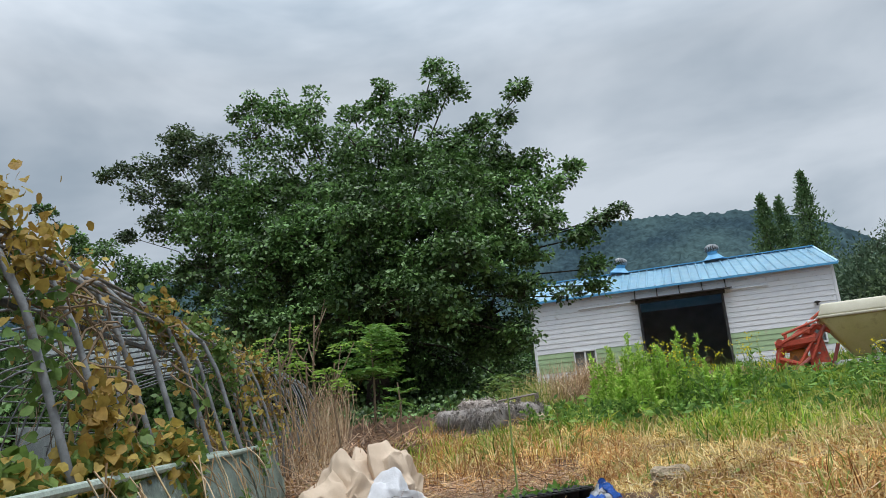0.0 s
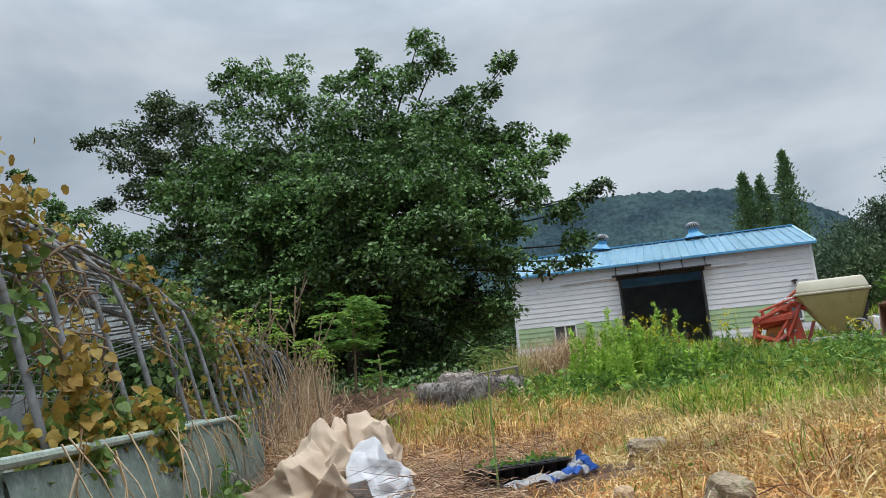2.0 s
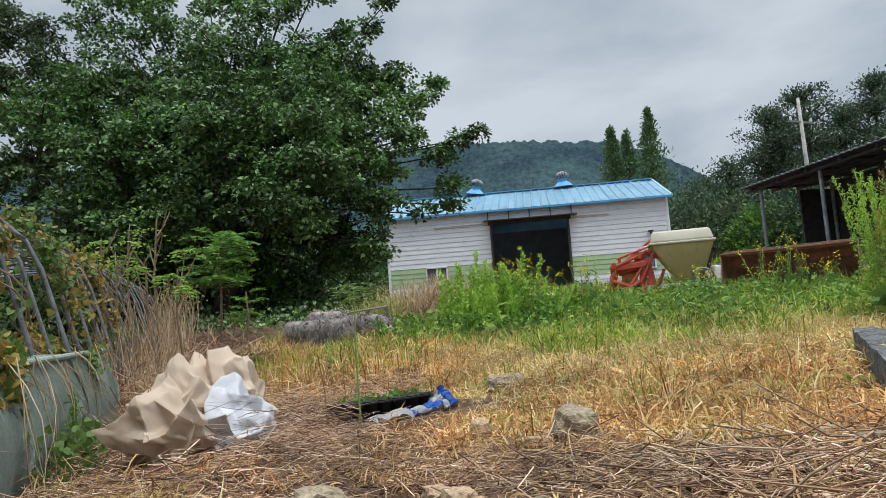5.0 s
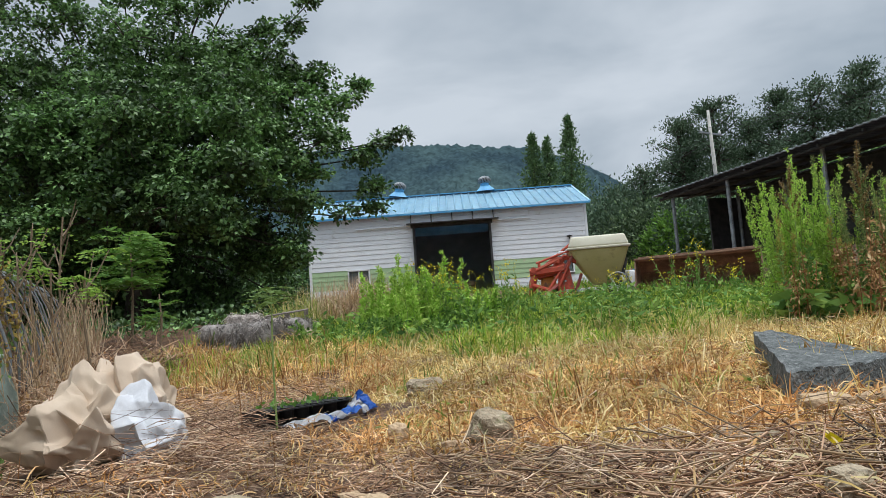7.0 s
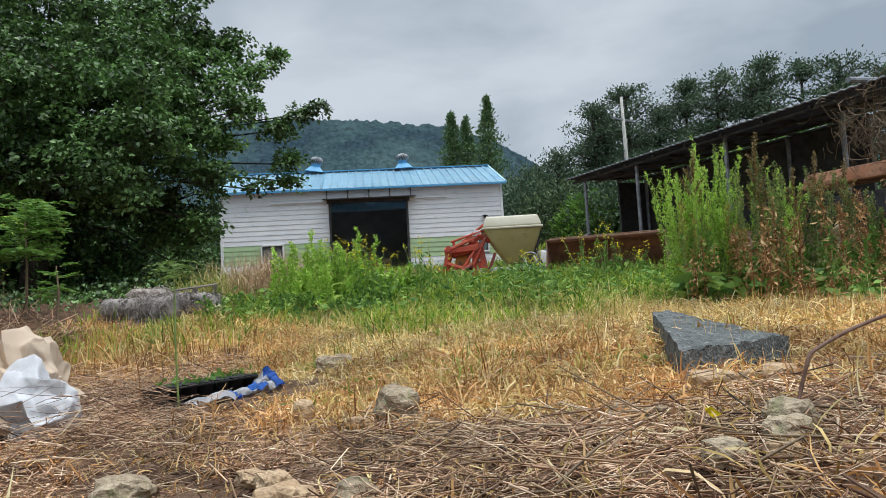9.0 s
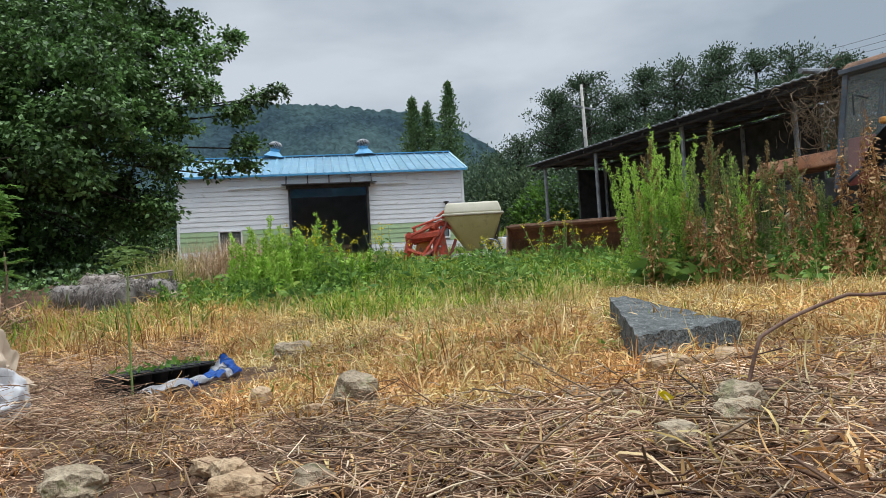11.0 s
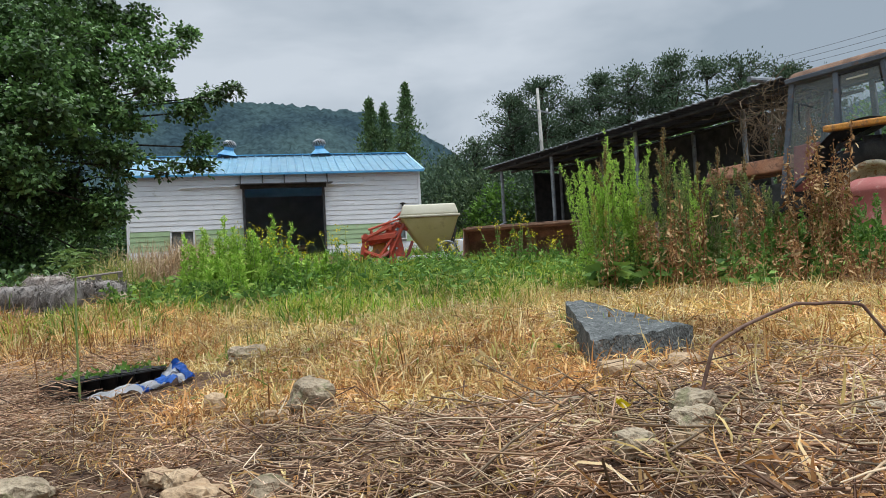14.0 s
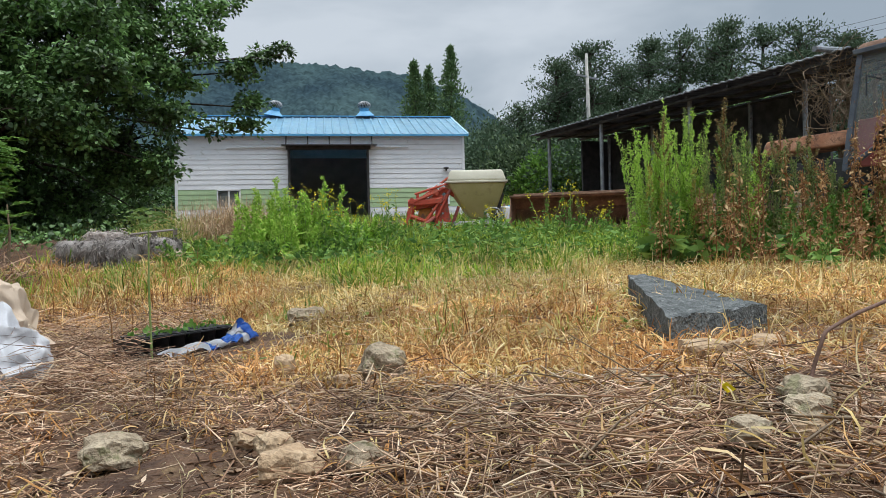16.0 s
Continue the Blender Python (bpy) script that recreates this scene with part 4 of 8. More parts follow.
SKIRT = ((-2.4, -1.1), (-1.1, 0.25), (0.25, 1.5), (1.5, 2.6))
for k, (y0, y1) in enumerate(SKIRT):
    ph = rng.uniform(0, 6)

    def skirt(u, v, y0=y0, y1=y1, ph=ph, k=k):
        belly = 0.10 * math.sin(math.pi * min(1.0, v * 1.05)) + 0.018 * math.sin(u * 9 + ph) * (1 - v)
        return Vector((0.03 + 0.012 * (k % 2) + belly, y0 - 0.04 + u * (y1 - y0 + 0.08), -0.16 + 0.66 * v + 0.012 * math.sin(u * 5 + ph) + 0.02 * math.sin((y0 + u * (y1 - y0)) * 1.3)))

    part("skirt_panel", thick(sheet(18, 8, skirt), 0.006), M_SKIRT, gh, "weathered grey-green plastic skirt panel", True)
    part("skirt_rail", rod(bmesh.new(), (0.05, y0, 0.505), (0.05, y1, 0.505), 0.014, seg=8), M_SKIRT, gh)
# dry vine stems hanging down over the skirt
for k in range(9):
    y = (-0.9, -0.6, 0.1, 0.3, 0.5, 0.95, 1.4, 1.8, 2.3)[k]
    n = 5
    a = np.stack([uni(0.08, 0.14, n), y + rng.normal(0, 0.07, n), uni(0.44, 0.56, n)], 1)
    e = np.stack([uni(0.12, 0.22, n), y + rng.normal(0.1, 0.12, n), uni(-0.05, 0.35, n)], 1)
    v, f = sticks(a, e, uni(0.002, 0.0045, n), 0.12, 4)
    tagged(put(new("stem_tangle", np_mesh("stem_tangle", v, f, M_PALE)), gh, "dry vine stems hanging over the skirt"), kind="stuff")
# torn films left hanging inside and over the far hoops
for y0, w, x, z0, z1 in ((1.6, 0.5, -3.52, 0.45, 0.78), (2.6, 0.7, -3.52, 0.40, 0.80), (4.0, 0.5, -3.52, 0.4, 0.8), (5.0, 1.0, -3.52, 0.35, 0.85), (6.6, 1.4, -3.52, 0.35, 0.9)):
    ph = rng.uniform(0, 6)
    part("torn_film", thick(sheet(14, 8, lambda u, v: Vector((x + 0.06 * math.sin(u * 11 + ph), y0 + u * w, z0 + (z1 - z0) * v + (1 - v) * 0.12 * math.sin(u * 13 + ph) * math.sin(u * 5)))), 0.003), M_FILM, gh, "torn milky film", True)


def over(u, v, y0, y1, k0, k1, wob):
    s = (k0 + (k1 - k0) * v)
    i = min(int(s), len(HOOP) - 2)
    p = HOOP[i].lerp(HOOP[i + 1], s - i)
    return Vector((p.x + 0.015, y0 + (y1 - y0) * u, p.z + 0.03 - 0.015 * abs(math.sin(u * (y1 - y0) * 3.57)) + wob * math.sin(u * 37 + v * 9)))


part("cover_film", thick(sheet(90, 14, lambda u, v: over(u, v, 4.6, 9.7, 3.6, 8.0, 0.008)), 0.003), M_FILM, gh, "dusty greyed film cover", True)


def vine(y, k0, k1, amount, mats, label):
    """A vine climbing one hoop from the ground up."""
    base = GH @ Vector((0, y, 0.1))
    t = thing("climbing_vine", Matrix.Translation(base), label, "vine", "vines on the greenhouse")
    pts = []
    for s in k0 + (k1 - k0) * np.linspace(0, 1, 30) ** 1.25:
        i = min(int(s), len(HOOP) - 2)
        p = HOOP[i].lerp(HOOP[i + 1], s - i)
        pts.append(GH @ Vector((p.x + 0.03 * math.sin(s * 9), y + 0.06 * math.sin(s * 6.3), p.z)) - base)
    for j in range(3):
        part("stem", pipe(bmesh.new(), [p + Vector((0.03 * math.sin(i * 0.9 + j * 2), 0.03 * math.cos(i * 0.8 + j * 2), 0.03 * math.sin(i + j))) for i, p in enumerate(pts)], 0.005, 5), M_STEM, t)
    P = np.array(pts)
    wave = 0.25 + np.abs(np.sin(np.arange(len(P)) * 0.55 + y * 2.1)) ** 2
    wave[int(len(P) * 0.6):] *= 1.8
    wave /= wave.sum()
    for mat, share in mats:
        n = int(2.6 * amount * share)
        drift = rng.normal(0, 0.06, 3) * np.array([1, 1, 0.4])
        bunch = P[rng.choice(len(P), 15, p=wave)] + drift
        c = bunch[rng.integers(0, 15, n)] + rng.normal(size=(n, 3)) * np.array([0.03, 0.045, 0.06])
        hang = rng.random(n) < 0.12
        c[:, 2] -= np.where(hang, rng.random(n) ** 1.5 * 0.28, 0.0)
        v, f = broad_leaves(c, uni(0.024, 0.05, n), np.array([0.5, -0.45, -0.55]) * np.ones((n, 3)), 0.5)
        tagged(put(new("foliage", np_mesh("foliage", v, f, mat)), t), kind="stuff")
    n = 60
    a = P[rng.integers(0, len(P), n)] + rng.normal(size=(n, 3)) * 0.05
    v, f = sticks(a, a + rng.normal(size=(n, 3)) * np.array([0.08, 0.08, 0.10]) - np.array([0, 0, 0.08]), np.full(n, 0.002), 0.15)
    tagged(put(new("tendril_tangle", np_mesh("tendril_tangle", v, f, M_STEM)), t), kind="stuff")


YG = [(M_VINEY, 0.58), (M_VINE, 0.42)]
GG = [(M_VINEY, 0.25), (M_VINE, 0.75)]
YELLOW, GREEN = "yellowing climbing vine on a greenhouse hoop", "green climbing vine on a greenhouse hoop"
for y, a, b, n, mt, lb in ((-0.62, 1.3, 4.9, 330, YG, YELLOW), (-0.2, 1.2, 3.4, 60, YG, YELLOW), (0.95, 1.0, 5.4, 250, YG, YELLOW), (1.95, 0.9, 4.8, 210, GG, GREEN), (2.8, 0.9, 4.2, 120, GG, GREEN), (3.8, 0.9, 4.4, 130, YG, YELLOW), (5.4, 0.9, 3.8, 90, GG, GREEN)):
    vine(y, a, b, n, mt, lb)

# ---- loose leaf heaps and undergrowth along the greenhouse foot ----
def undergrowth(name, xs, ys, n, hmax, mat, label, size, frame_m=Matrix(), aspect=0.8, z0=None):
    u, v_ = rng.uniform(*xs, n), rng.uniform(*ys, n)
    p = np.array([frame_m @ Vector((a, b, 0)) for a, b in zip(u, v_)])
    hgt = rng.uniform(0, 1, n) ** 1.3 * hmax * (0.55 + 0.45 * np.sin(p[:, 0] * 3.1) * np.sin(p[:, 1] * 2.3 + 1))
    z = ground(p[:, 0], p[:, 1]) + hgt
    c = np.stack([p[:, 0], p[:, 1], z], 1)
    v, f = (broad_leaves(c, uni(0.6, 1.3, n) * size, np.array([0.3, -0.5, -0.1]) * np.ones((n, 3)), 0.7) if aspect > 0.6 else leaves(c, uni(0.6, 1.3, n) * size, np.array([0.2, -0.4, 0.2]) * np.ones((n, 3)), 0.8, aspect))
    tagged(new(name, np_mesh(name, v, f, mat)), label, "undergrowth", kind="stuff")


undergrowth("vine_leaf_bed", (-0.5, -0.02), (-1.6, 2.8), 3600, 0.56, M_VINE, "green vine leaves heaped along the skirt", 0.052, GH)
undergrowth("vine_leaf_bed", (-0.5, -0.02), (-1.6, 2.4), 1800, 0.54, M_VINEY, "yellowed vine leaves heaped along the skirt", 0.045, GH)
def leaf_heap(x, y, r, h, n, mat, label):
    """A mound of vine leaves lying over the skirt's rim."""
    d = rng.normal(size=(n, 3))
    d /= np.linalg.norm(d, axis=1)[:, None]
    p = d * (rng.random(n) ** 0.35)[:, None] * np.array([r * 0.45, r, h]) + np.array([x, y, 0.42])
    c = np.array([GH @ Vector(q) for q in p])
    v, f = broad_leaves(c, uni(0.028, 0.055, n), np.array([0.5, -0.45, -0.4]) * np.ones((n, 3)), 0.8)
    tagged(new("vine_leaf_heap", np_mesh("vine_leaf_heap", v, f, mat)), label, "undergrowth", kind="stuff")


for x, y, r, h, n in ((-0.08, -1.0, 0.26, 0.20, 520), (-0.04, -0.55, 0.24, 0.22, 560), (-0.06, -0.15, 0.22, 0.24, 620), (0.0, 0.2, 0.24, 0.27, 760), (-0.04, 0.55, 0.22, 0.20, 420), (-0.10, 1.35, 0.2, 0.26, 460), (-0.12, 2.0, 0.2, 0.2, 260)):
    leaf_heap(x, y, r, h, n, M_VINE, "green vine leaves heaped over the skirt")
    leaf_heap(x, y - 0.1, r, h, int(n * 0.6), M_VINEY, "yellowed vine leaves heaped over the skirt")
undergrowth("vine_leaf_bed", (0.06, 0.3), (0.2, 1.0), 240, 0.42, M_VINE, "green vine leaves spilling over the skirt", 0.045, GH)
undergrowth("greenhouse_undergrowth", (-3.5, -0.7), (-1, 10), 4200, 0.4, M_LEAF, "green weeds growing inside the greenhouse", 0.075, GH)
undergrowth("russet_undergrowth", (-0.8, -0.12), (-1.6, -0.6), 500, 0.62, M_RUSSET, "russet dying weeds beside the greenhouse skirt", 0.06, GH, 0.3)
undergrowth("tree_undergrowth", (-13, -4.2), (16.8, 19.5), 6000, 0.9, M_LEAF, "dark green undergrowth below the oak", 0.13, aspect=0.5)
undergrowth("tree_undergrowth", (-7.5, -3.0), (10.0, 13.5), 1800, 0.4, M_LEAF, "low green undergrowth before the oak", 0.07)

# dead upright stems along the greenhouse's far side
n = 420
q = np.stack([uni(0.04, 0.40, n), uni(2.7, 8.5, n), np.zeros(n)], 1)
a = np.array([GH @ Vector(p) for p in q])
a[:, 2] = ground(a[:, 0], a[:, 1])
v, f = sticks(a, a + np.stack([rng.normal(0, 0.14, n), rng.normal(0, 0.14, n), uni(0.3, 1.0, n)], 1), uni(0.002, 0.005, n), 0.12, 3)
tagged(new("dead_stems", np_mesh("dead_stems", v, f, M_PALE)), "pale dead stems standing along the greenhouse", "stalk", kind="stuff")
undergrowth("dead_leaf_bed", (-0.1, 0.35), (2.7, 8.5), 1500, 0.55, M_WILT, "withered leaves among dead stems", 0.05, GH, 0.4)

# ---- bulk bags ----
bag = thing("bulk_bag", pose(-1.635, 2.68, gz(-1.635, 2.68) - 0.045, 0, 0, 26) @ Matrix.Diagonal((0.93, 0.95, 1.06, 1)), "crumpled empty cream bulk bags with a white liner", "bag")


def crumpled_cloth(lobes, seed, centre, rough=0.068, floor=0.004):
    """Stiff crumpled sackcloth over a few merged bulges: flat facets within facets that meet in sharp creases. lobes: (centre, radii)."""
    gen = np.random.default_rng(seed)
    bm = bmesh.new()
    bmesh.ops.create_icosphere(bm, subdivisions=2, radius=1.0)
    o = np.array(centre)
    D = np.array([v.co for v in bm.verts])
    D = D + gen.normal(0, 0.09, D.shape)
    D /= np.linalg.norm(D, axis=1)[:, None]
    reach = np.full(len(D), 0.05)
    for c, r in lobes:
        r = np.array(r)
        p, d = (o - np.array(c)) / r, D / r
        A, B, C = (d * d).sum(1), (d * p).sum(1), (p * p).sum() - 1
        disc = B * B - A * C
        reach = np.maximum(reach, np.where(disc > 0, (-B + np.sqrt(np.maximum(disc, 0))) / A, 0))
    for v, d, k in zip(bm.verts, D, reach):
        v.co = Vector(o + d * k)
    for amp in (rough, rough * 0.45, rough * 0.09, 0.0):
        for v in bm.verts:
            away = (v.co - Vector(o)).normalized()
            v.co += away * (amp * gen.normal()) + Vector(gen.normal(0, amp * 0.35, 3))
        if amp:
            bmesh.ops.triangulate(bm, faces=bm.faces[:])
            bmesh.ops.subdivide_edges(bm, edges=bm.edges[:], cuts=1, use_grid_fill=True)
    bmesh.ops.subdivide_edges(bm, edges=bm.edges[:], cuts=1, use_grid_fill=True)
    for k in range(2):
        bmesh.ops.smooth_vert(bm, verts=bm.verts[:], factor=0.5, use_axis_x=True, use_axis_y=True, use_axis_z=True)
    for v in bm.verts:
        fold = v.co * 11 + Vector((2, 1, 0)) * noise.noise(v.co * 5)
        v.co += (v.co - Vector(o)).normalized() * 0.014 * (0.4 - abs(noise.noise(fold))) + Vector((0.003, 0.003, 0.003)) * noise.noise(v.co * 45)
        v.co.z = max(v.co.z, floor)
        tuck = 0.72 + 0.28 * min(1.0, v.co.z / 0.13)
        v.co.x, v.co.y = o[0] + (v.co.x - o[0]) * tuck, o[1] + (v.co.y - o[1]) * tuck
    return bm


part("cloth", crumpled_cloth([((-0.02, 0.0, 0.12), (0.32, 0.20, 0.20)), ((-0.20, 0.0, 0.16), (0.12, 0.14, 0.25)), ((0.0, 0.06, 0.20), (0.12, 0.14, 0.27))], 5, (-0.04, -0.02, 0.13)), M_BAG, bag, smooth_faces=True)
part("cloth", crumpled_cloth([((-0.15, -0.10, 0.15), (0.15, 0.13, 0.19)), ((-0.06, -0.16, 0.11), (0.17, 0.13, 0.17))], 12, (-0.10, -0.12, 0.13)), M_BAG, bag, smooth_faces=True)
part("cloth", crumpled_cloth([((0.16, 0.09, 0.26), (0.16, 0.14, 0.22)), ((0.25, 0.06, 0.18), (0.12, 0.13, 0.20)), ((0.09, 0.08, 0.22), (0.13, 0.13, 0.24))], 23, (0.17, 0.08, 0.19), 0.055), M_BAG, bag, smooth_faces=True)
part("cloth", crumpled_cloth([((-0.02, -0.08, 0.15), (0.14, 0.12, 0.20)), ((-0.02, 0.0, 0.2), (0.08, 0.1, 0.24))], 44, (-0.02, -0.05, 0.14), 0.055), M_BAG, bag, smooth_faces=True)
part("liner", crumpled_cloth([((0.15, -0.12, 0.18), (0.11, 0.08, 0.21)), ((0.21, -0.18, 0.09), (0.16, 0.09, 0.17))], 31, (0.18, -0.14, 0.12), 0.026), M_LINER, bag, "white plastic liner", True)

for piece in bag.children:
    piece.data.set_sharp_from_angle(angle=radians(24))

# ---- seedling tray and plastic sack ----
tray = thing("seedling_tray", Matrix.Translation((-1.05, 3.20, gz(-1.0, 3.4) + 0.016)) @ Matrix.Rotation(radians(52), 4, "Z") @ Matrix.Diagonal((0.98, 0.9, 0.9, 1)), "black plastic pot tray with green seedlings", "tray")
bm = bmesh.new()
lathe(bm, [(0.001, 0.0), (0.034, 0.0), (0.045, 0.088), (0.050, 0.090), (0.050, 0.096), (0.043, 0.096), (0.040, 0.080), (0.001, 0.078)], 12)
POT = bpy.data.meshes.new("pot")
bm.to_mesh(POT)
bm.free()
finish(POT, M_BLACKP, True)
for i in range(6):
    for j in range(2):
        o = put(new("pot", POT), tray)
        o.location = (0.05 + i * 0.102, 0.05 + j * 0.102, 0.01)
part("base_plate", bx((0.305, 0.101, 0.006), (0.64, 0.23, 0.012), bevel=0.004), M_BLACKP, tray)
bm = bmesh.new()
for c, s in (((-0.015, 0.10, 0.05), (0.008, 0.22, 0.09)), ((0.628, 0.10, 0.05), (0.008, 0.22, 0.09)), ((0.305, -0.012, 0.097), (0.65, 0.016, 0.008))):
    box(bm, c, s)
part("rim", bm, M_BLACKP, tray)
for i in range(6):
    for j in range(2):
        n = int(rng.integers(4, 13))
        c = np.array([0.05 + i * 0.102, 0.05 + j * 0.102, 0.10]) + rng.normal(size=(n, 3)) * np.array([0.03, 0.03, 0.014])
        v, f = leaves(c, uni(0.025, 0.055, n), np.array([0, 0, 0.5]) * np.ones((n, 3)), 0.6, 0.55)
        tagged(put(new("seedling", np_mesh("seedling", v, f, M_WEED)), tray), kind="stuff")
sack = thing("plastic_sack", Matrix.Translation((-0.97, 3.12, gz(-0.9, 3.4) + 0.018)) @ Matrix.Rotation(radians(54), 4, "Z") @ Matrix.Diagonal((1.1, 1.0, 1, 1)), "crumpled blue and white plastic sack beside the tray", "sack")


def sack_pt(u, v, k):
    x, y = u * 0.54, -0.15 * v * (1 - 0.35 * u)
    z = 0.016 + (0.075 * smooth(0.62, 1.0, u) + 0.02 * u) * (1 - 0.8 * v) + 0.03 * abs(noise.noise(Vector((u * 6, v * 3, k)))) * 2 + 0.012 * math.sin(u * 13 + v * 5 + k) * v
    return Vector((x + 0.02 * noise.noise(Vector((u * 9, v * 9, 3))), y + 0.02 * noise.noise(Vector((u * 8, v * 8, 7))), z))


for u0, u1, mt, nm in ((0.0, 0.36, M_LINER, "white_band"), (0.36, 0.47, M_BLUEP, "blue_band"), (0.47, 0.62, M_LINER, "white_band"), (0.62, 0.78, M_BLUEP, "blue_band"), (0.78, 0.88, M_LINER, "white_band"), (0.88, 1.0, M_BLUEP, "blue_band")):
    part(nm, thick(sheet(14, 16, lambda u, v: sack_pt(u0 + (u1 - u0) * u, v, 1.0)), 0.002), mt, sack, smooth_faces=True)

# ---- stones ----
def rock(x, y, w, d, h, mat, label, seed, turn=0.0, sink=0.15, name="rock", lift=0.012):
    bm = bmesh.new()
    bmesh.ops.create_icosphere(bm, subdivisions=3, radius=1.0)
    for v in bm.verts:
        q = v.co.normalized()
        f = 1 + 0.32 * noise.noise(q * 1.3 + Vector((seed, 2, 1))) + 0.16 * noise.noise(q * 3.1 + Vector((1, seed, 4)))
        a = max(abs(q.x), abs(q.y), abs(q.z)) ** 0.45
        p = q * f / a * 0.86
        p = Vector([round(c * 5) / 5 * 0.35 + c * 0.65 for c in p])
        v.co = Vector((p.x * w * 0.50, p.y * d * 0.50, p.z * h * 0.50 + h * (0.42 - sink)))
    ob = part(name, bm, mat, None)
    ob.matrix_world = pose(x, y, gz(x, y) + lift, 0, 0, turn)
    return tagged(ob, label, "rock")


rock(0.01, 2.27, 0.185, 0.17, 0.155, M_ROCK, "pale lichened rock among dry grass", 3.3, 20)
rock(-0.32, 4.22, 0.27, 0.2, 0.16, M_ROCK, "grey rounded rock in yellow grass", 8.1, 40, 0.3)
rock(-0.36, 2.60, 0.10, 0.09, 0.10, M_TANROCK, "small tan rock in brown grass", 5.2, 10)
rock(-0.72, 1.52, 0.17, 0.14, 0.10, M_ROCK, "rounded grey-green rock on bare soil", 1.9, 15, 0.12)
rock(-0.385, 1.47, 0.08, 0.10, 0.055, M_TANROCK, "tan flat stone on bare soil", 4.4, 50)
rock(-0.315, 1.34, 0.10, 0.12, 0.07, M_TANROCK, "tan angular stone on bare soil", 6.6, 20)
rock(-0.27, 1.17, 0.14, 0.13, 0.085, M_TANROCK, "large tan stone at the path", 9.6, -10)
rock(-0.12, 1.14, 0.10, 0.1, 0.06, M_ROCK, "mossy pale stone at the path", 2.7, 30)
rock(0.64, 1.34, 0.066, 0.07, 0.055, M_ROCK, "small grey stone in straw", 11.2, 0)
rock(0.62, 1.55, 0.08, 0.08, 0.05, M_ROCK, "small grey stone in straw", 12.2, 40)
rock(0.92, 1.60, 0.17, 0.13, 0.10, M_TANROCK, "pinkish tan stone before the slab", 13.4, 0)
rock(1.06, 1.66, 0.07, 0.08, 0.08, M_TANROCK, "tan broken stone before the slab", 17.4, 60)
rock(1.13, 1.62, 0.12, 0.10, 0.10, M_TANROCK, "tan wedge-shaped stone before the slab", 14.8, 30)
rock(0.70, 0.83, 0.10, 0.09, 0.085, M_ROCK, "lichen-covered grey rock in straw", 15.1, 10)
rock(0.635, 0.735, 0.10, 0.08, 0.06, M_ROCK, "grey rock half buried in straw", 16.9, 35)
rock(0.50, 0.70, 0.085, 0.075, 0.055, M_ROCK, "pale grey stone in straw", 18.2, 5)
rock(0.575, 0.655, 0.06, 0.05, 0.035, M_TANROCK, "tan pebble stone in straw", 19.5, 0)
rock(0.68, 0.70, 0.03, 0.03, 0.026, M_ROCK, "small grey pebble in straw", 20.5, 0)
rock(-0.12, 2.2, 0.1, 0.08, 0.05, M_TANROCK, "tan stone half hidden by straw", 21.5, 0)
rock(1.98, 1.46, 0.12, 0.1, 0.07, M_TANROCK, "tan stone in dry grass", 23.5, 0)
rock(0.92, 0.63, 0.05, 0.05, 0.035, M_ROCK, "grey stone in dry grass", 24.5, 0)
rock(-1.95, 8.5, 0.34, 0.3, 0.22, M_ROCK, "pale rock beside the straw pile", 26.5, 0)

slab = bmesh.new()
TOP = [(1.56, 3.42, 0.035), (1.45, 3.40, 0.040), (1.33, 3.02, 0.012), (1.16, 2.50, -0.018), (0.99, 1.97, -0.048), (1.17, 2.06, -0.054), (1.42, 2.23, -0.052), (1.60, 2.35, -0.054), (1.61, 2.55, -0.046), (1.585, 3.0, -0.006)]
ctr = Vector((1.36, 2.6, -0.20))
tv = [slab.verts.new(Vector(p) - ctr) for p in TOP]
bv = [slab.verts.new(Vector((p[0] + 0.03 * (p[0] - ctr.x), p[1] + 0.02 * (p[1] - ctr.y), -0.26)) - ctr) for p in TOP]
slab.faces.new(tv)
slab.faces.new(bv[::-1])
for i in range(len(TOP)):
    j = (i + 1) % len(TOP)
    slab.faces.new((tv[j], tv[i], bv[i], bv[j]))
bmesh.ops.triangulate(slab, faces=slab.faces[:])
bmesh.ops.subdivide_edges(slab, edges=slab.edges[:], cuts=7, use_grid_fill=True)
for v in slab.verts:
    e = Vector((noise.noise(v.co * 9), noise.noise(v.co * 9 + Vector((7, 0, 0))), noise.noise(v.co * 9 + Vector((0, 7, 0)))))
    v.co += e * 0.008 + Vector((0, 0, 0.010)) * noise.noise(v.co * 31) + Vector((0.004, 0.006, 0)) * noise.noise(v.co * 26)
sl = part("stone_slab", slab, M_SLAB, None)
sl.matrix_world = Matrix.Translation(ctr)
tagged(sl, "blue-grey split stone slab lying in dry grass", "stone")

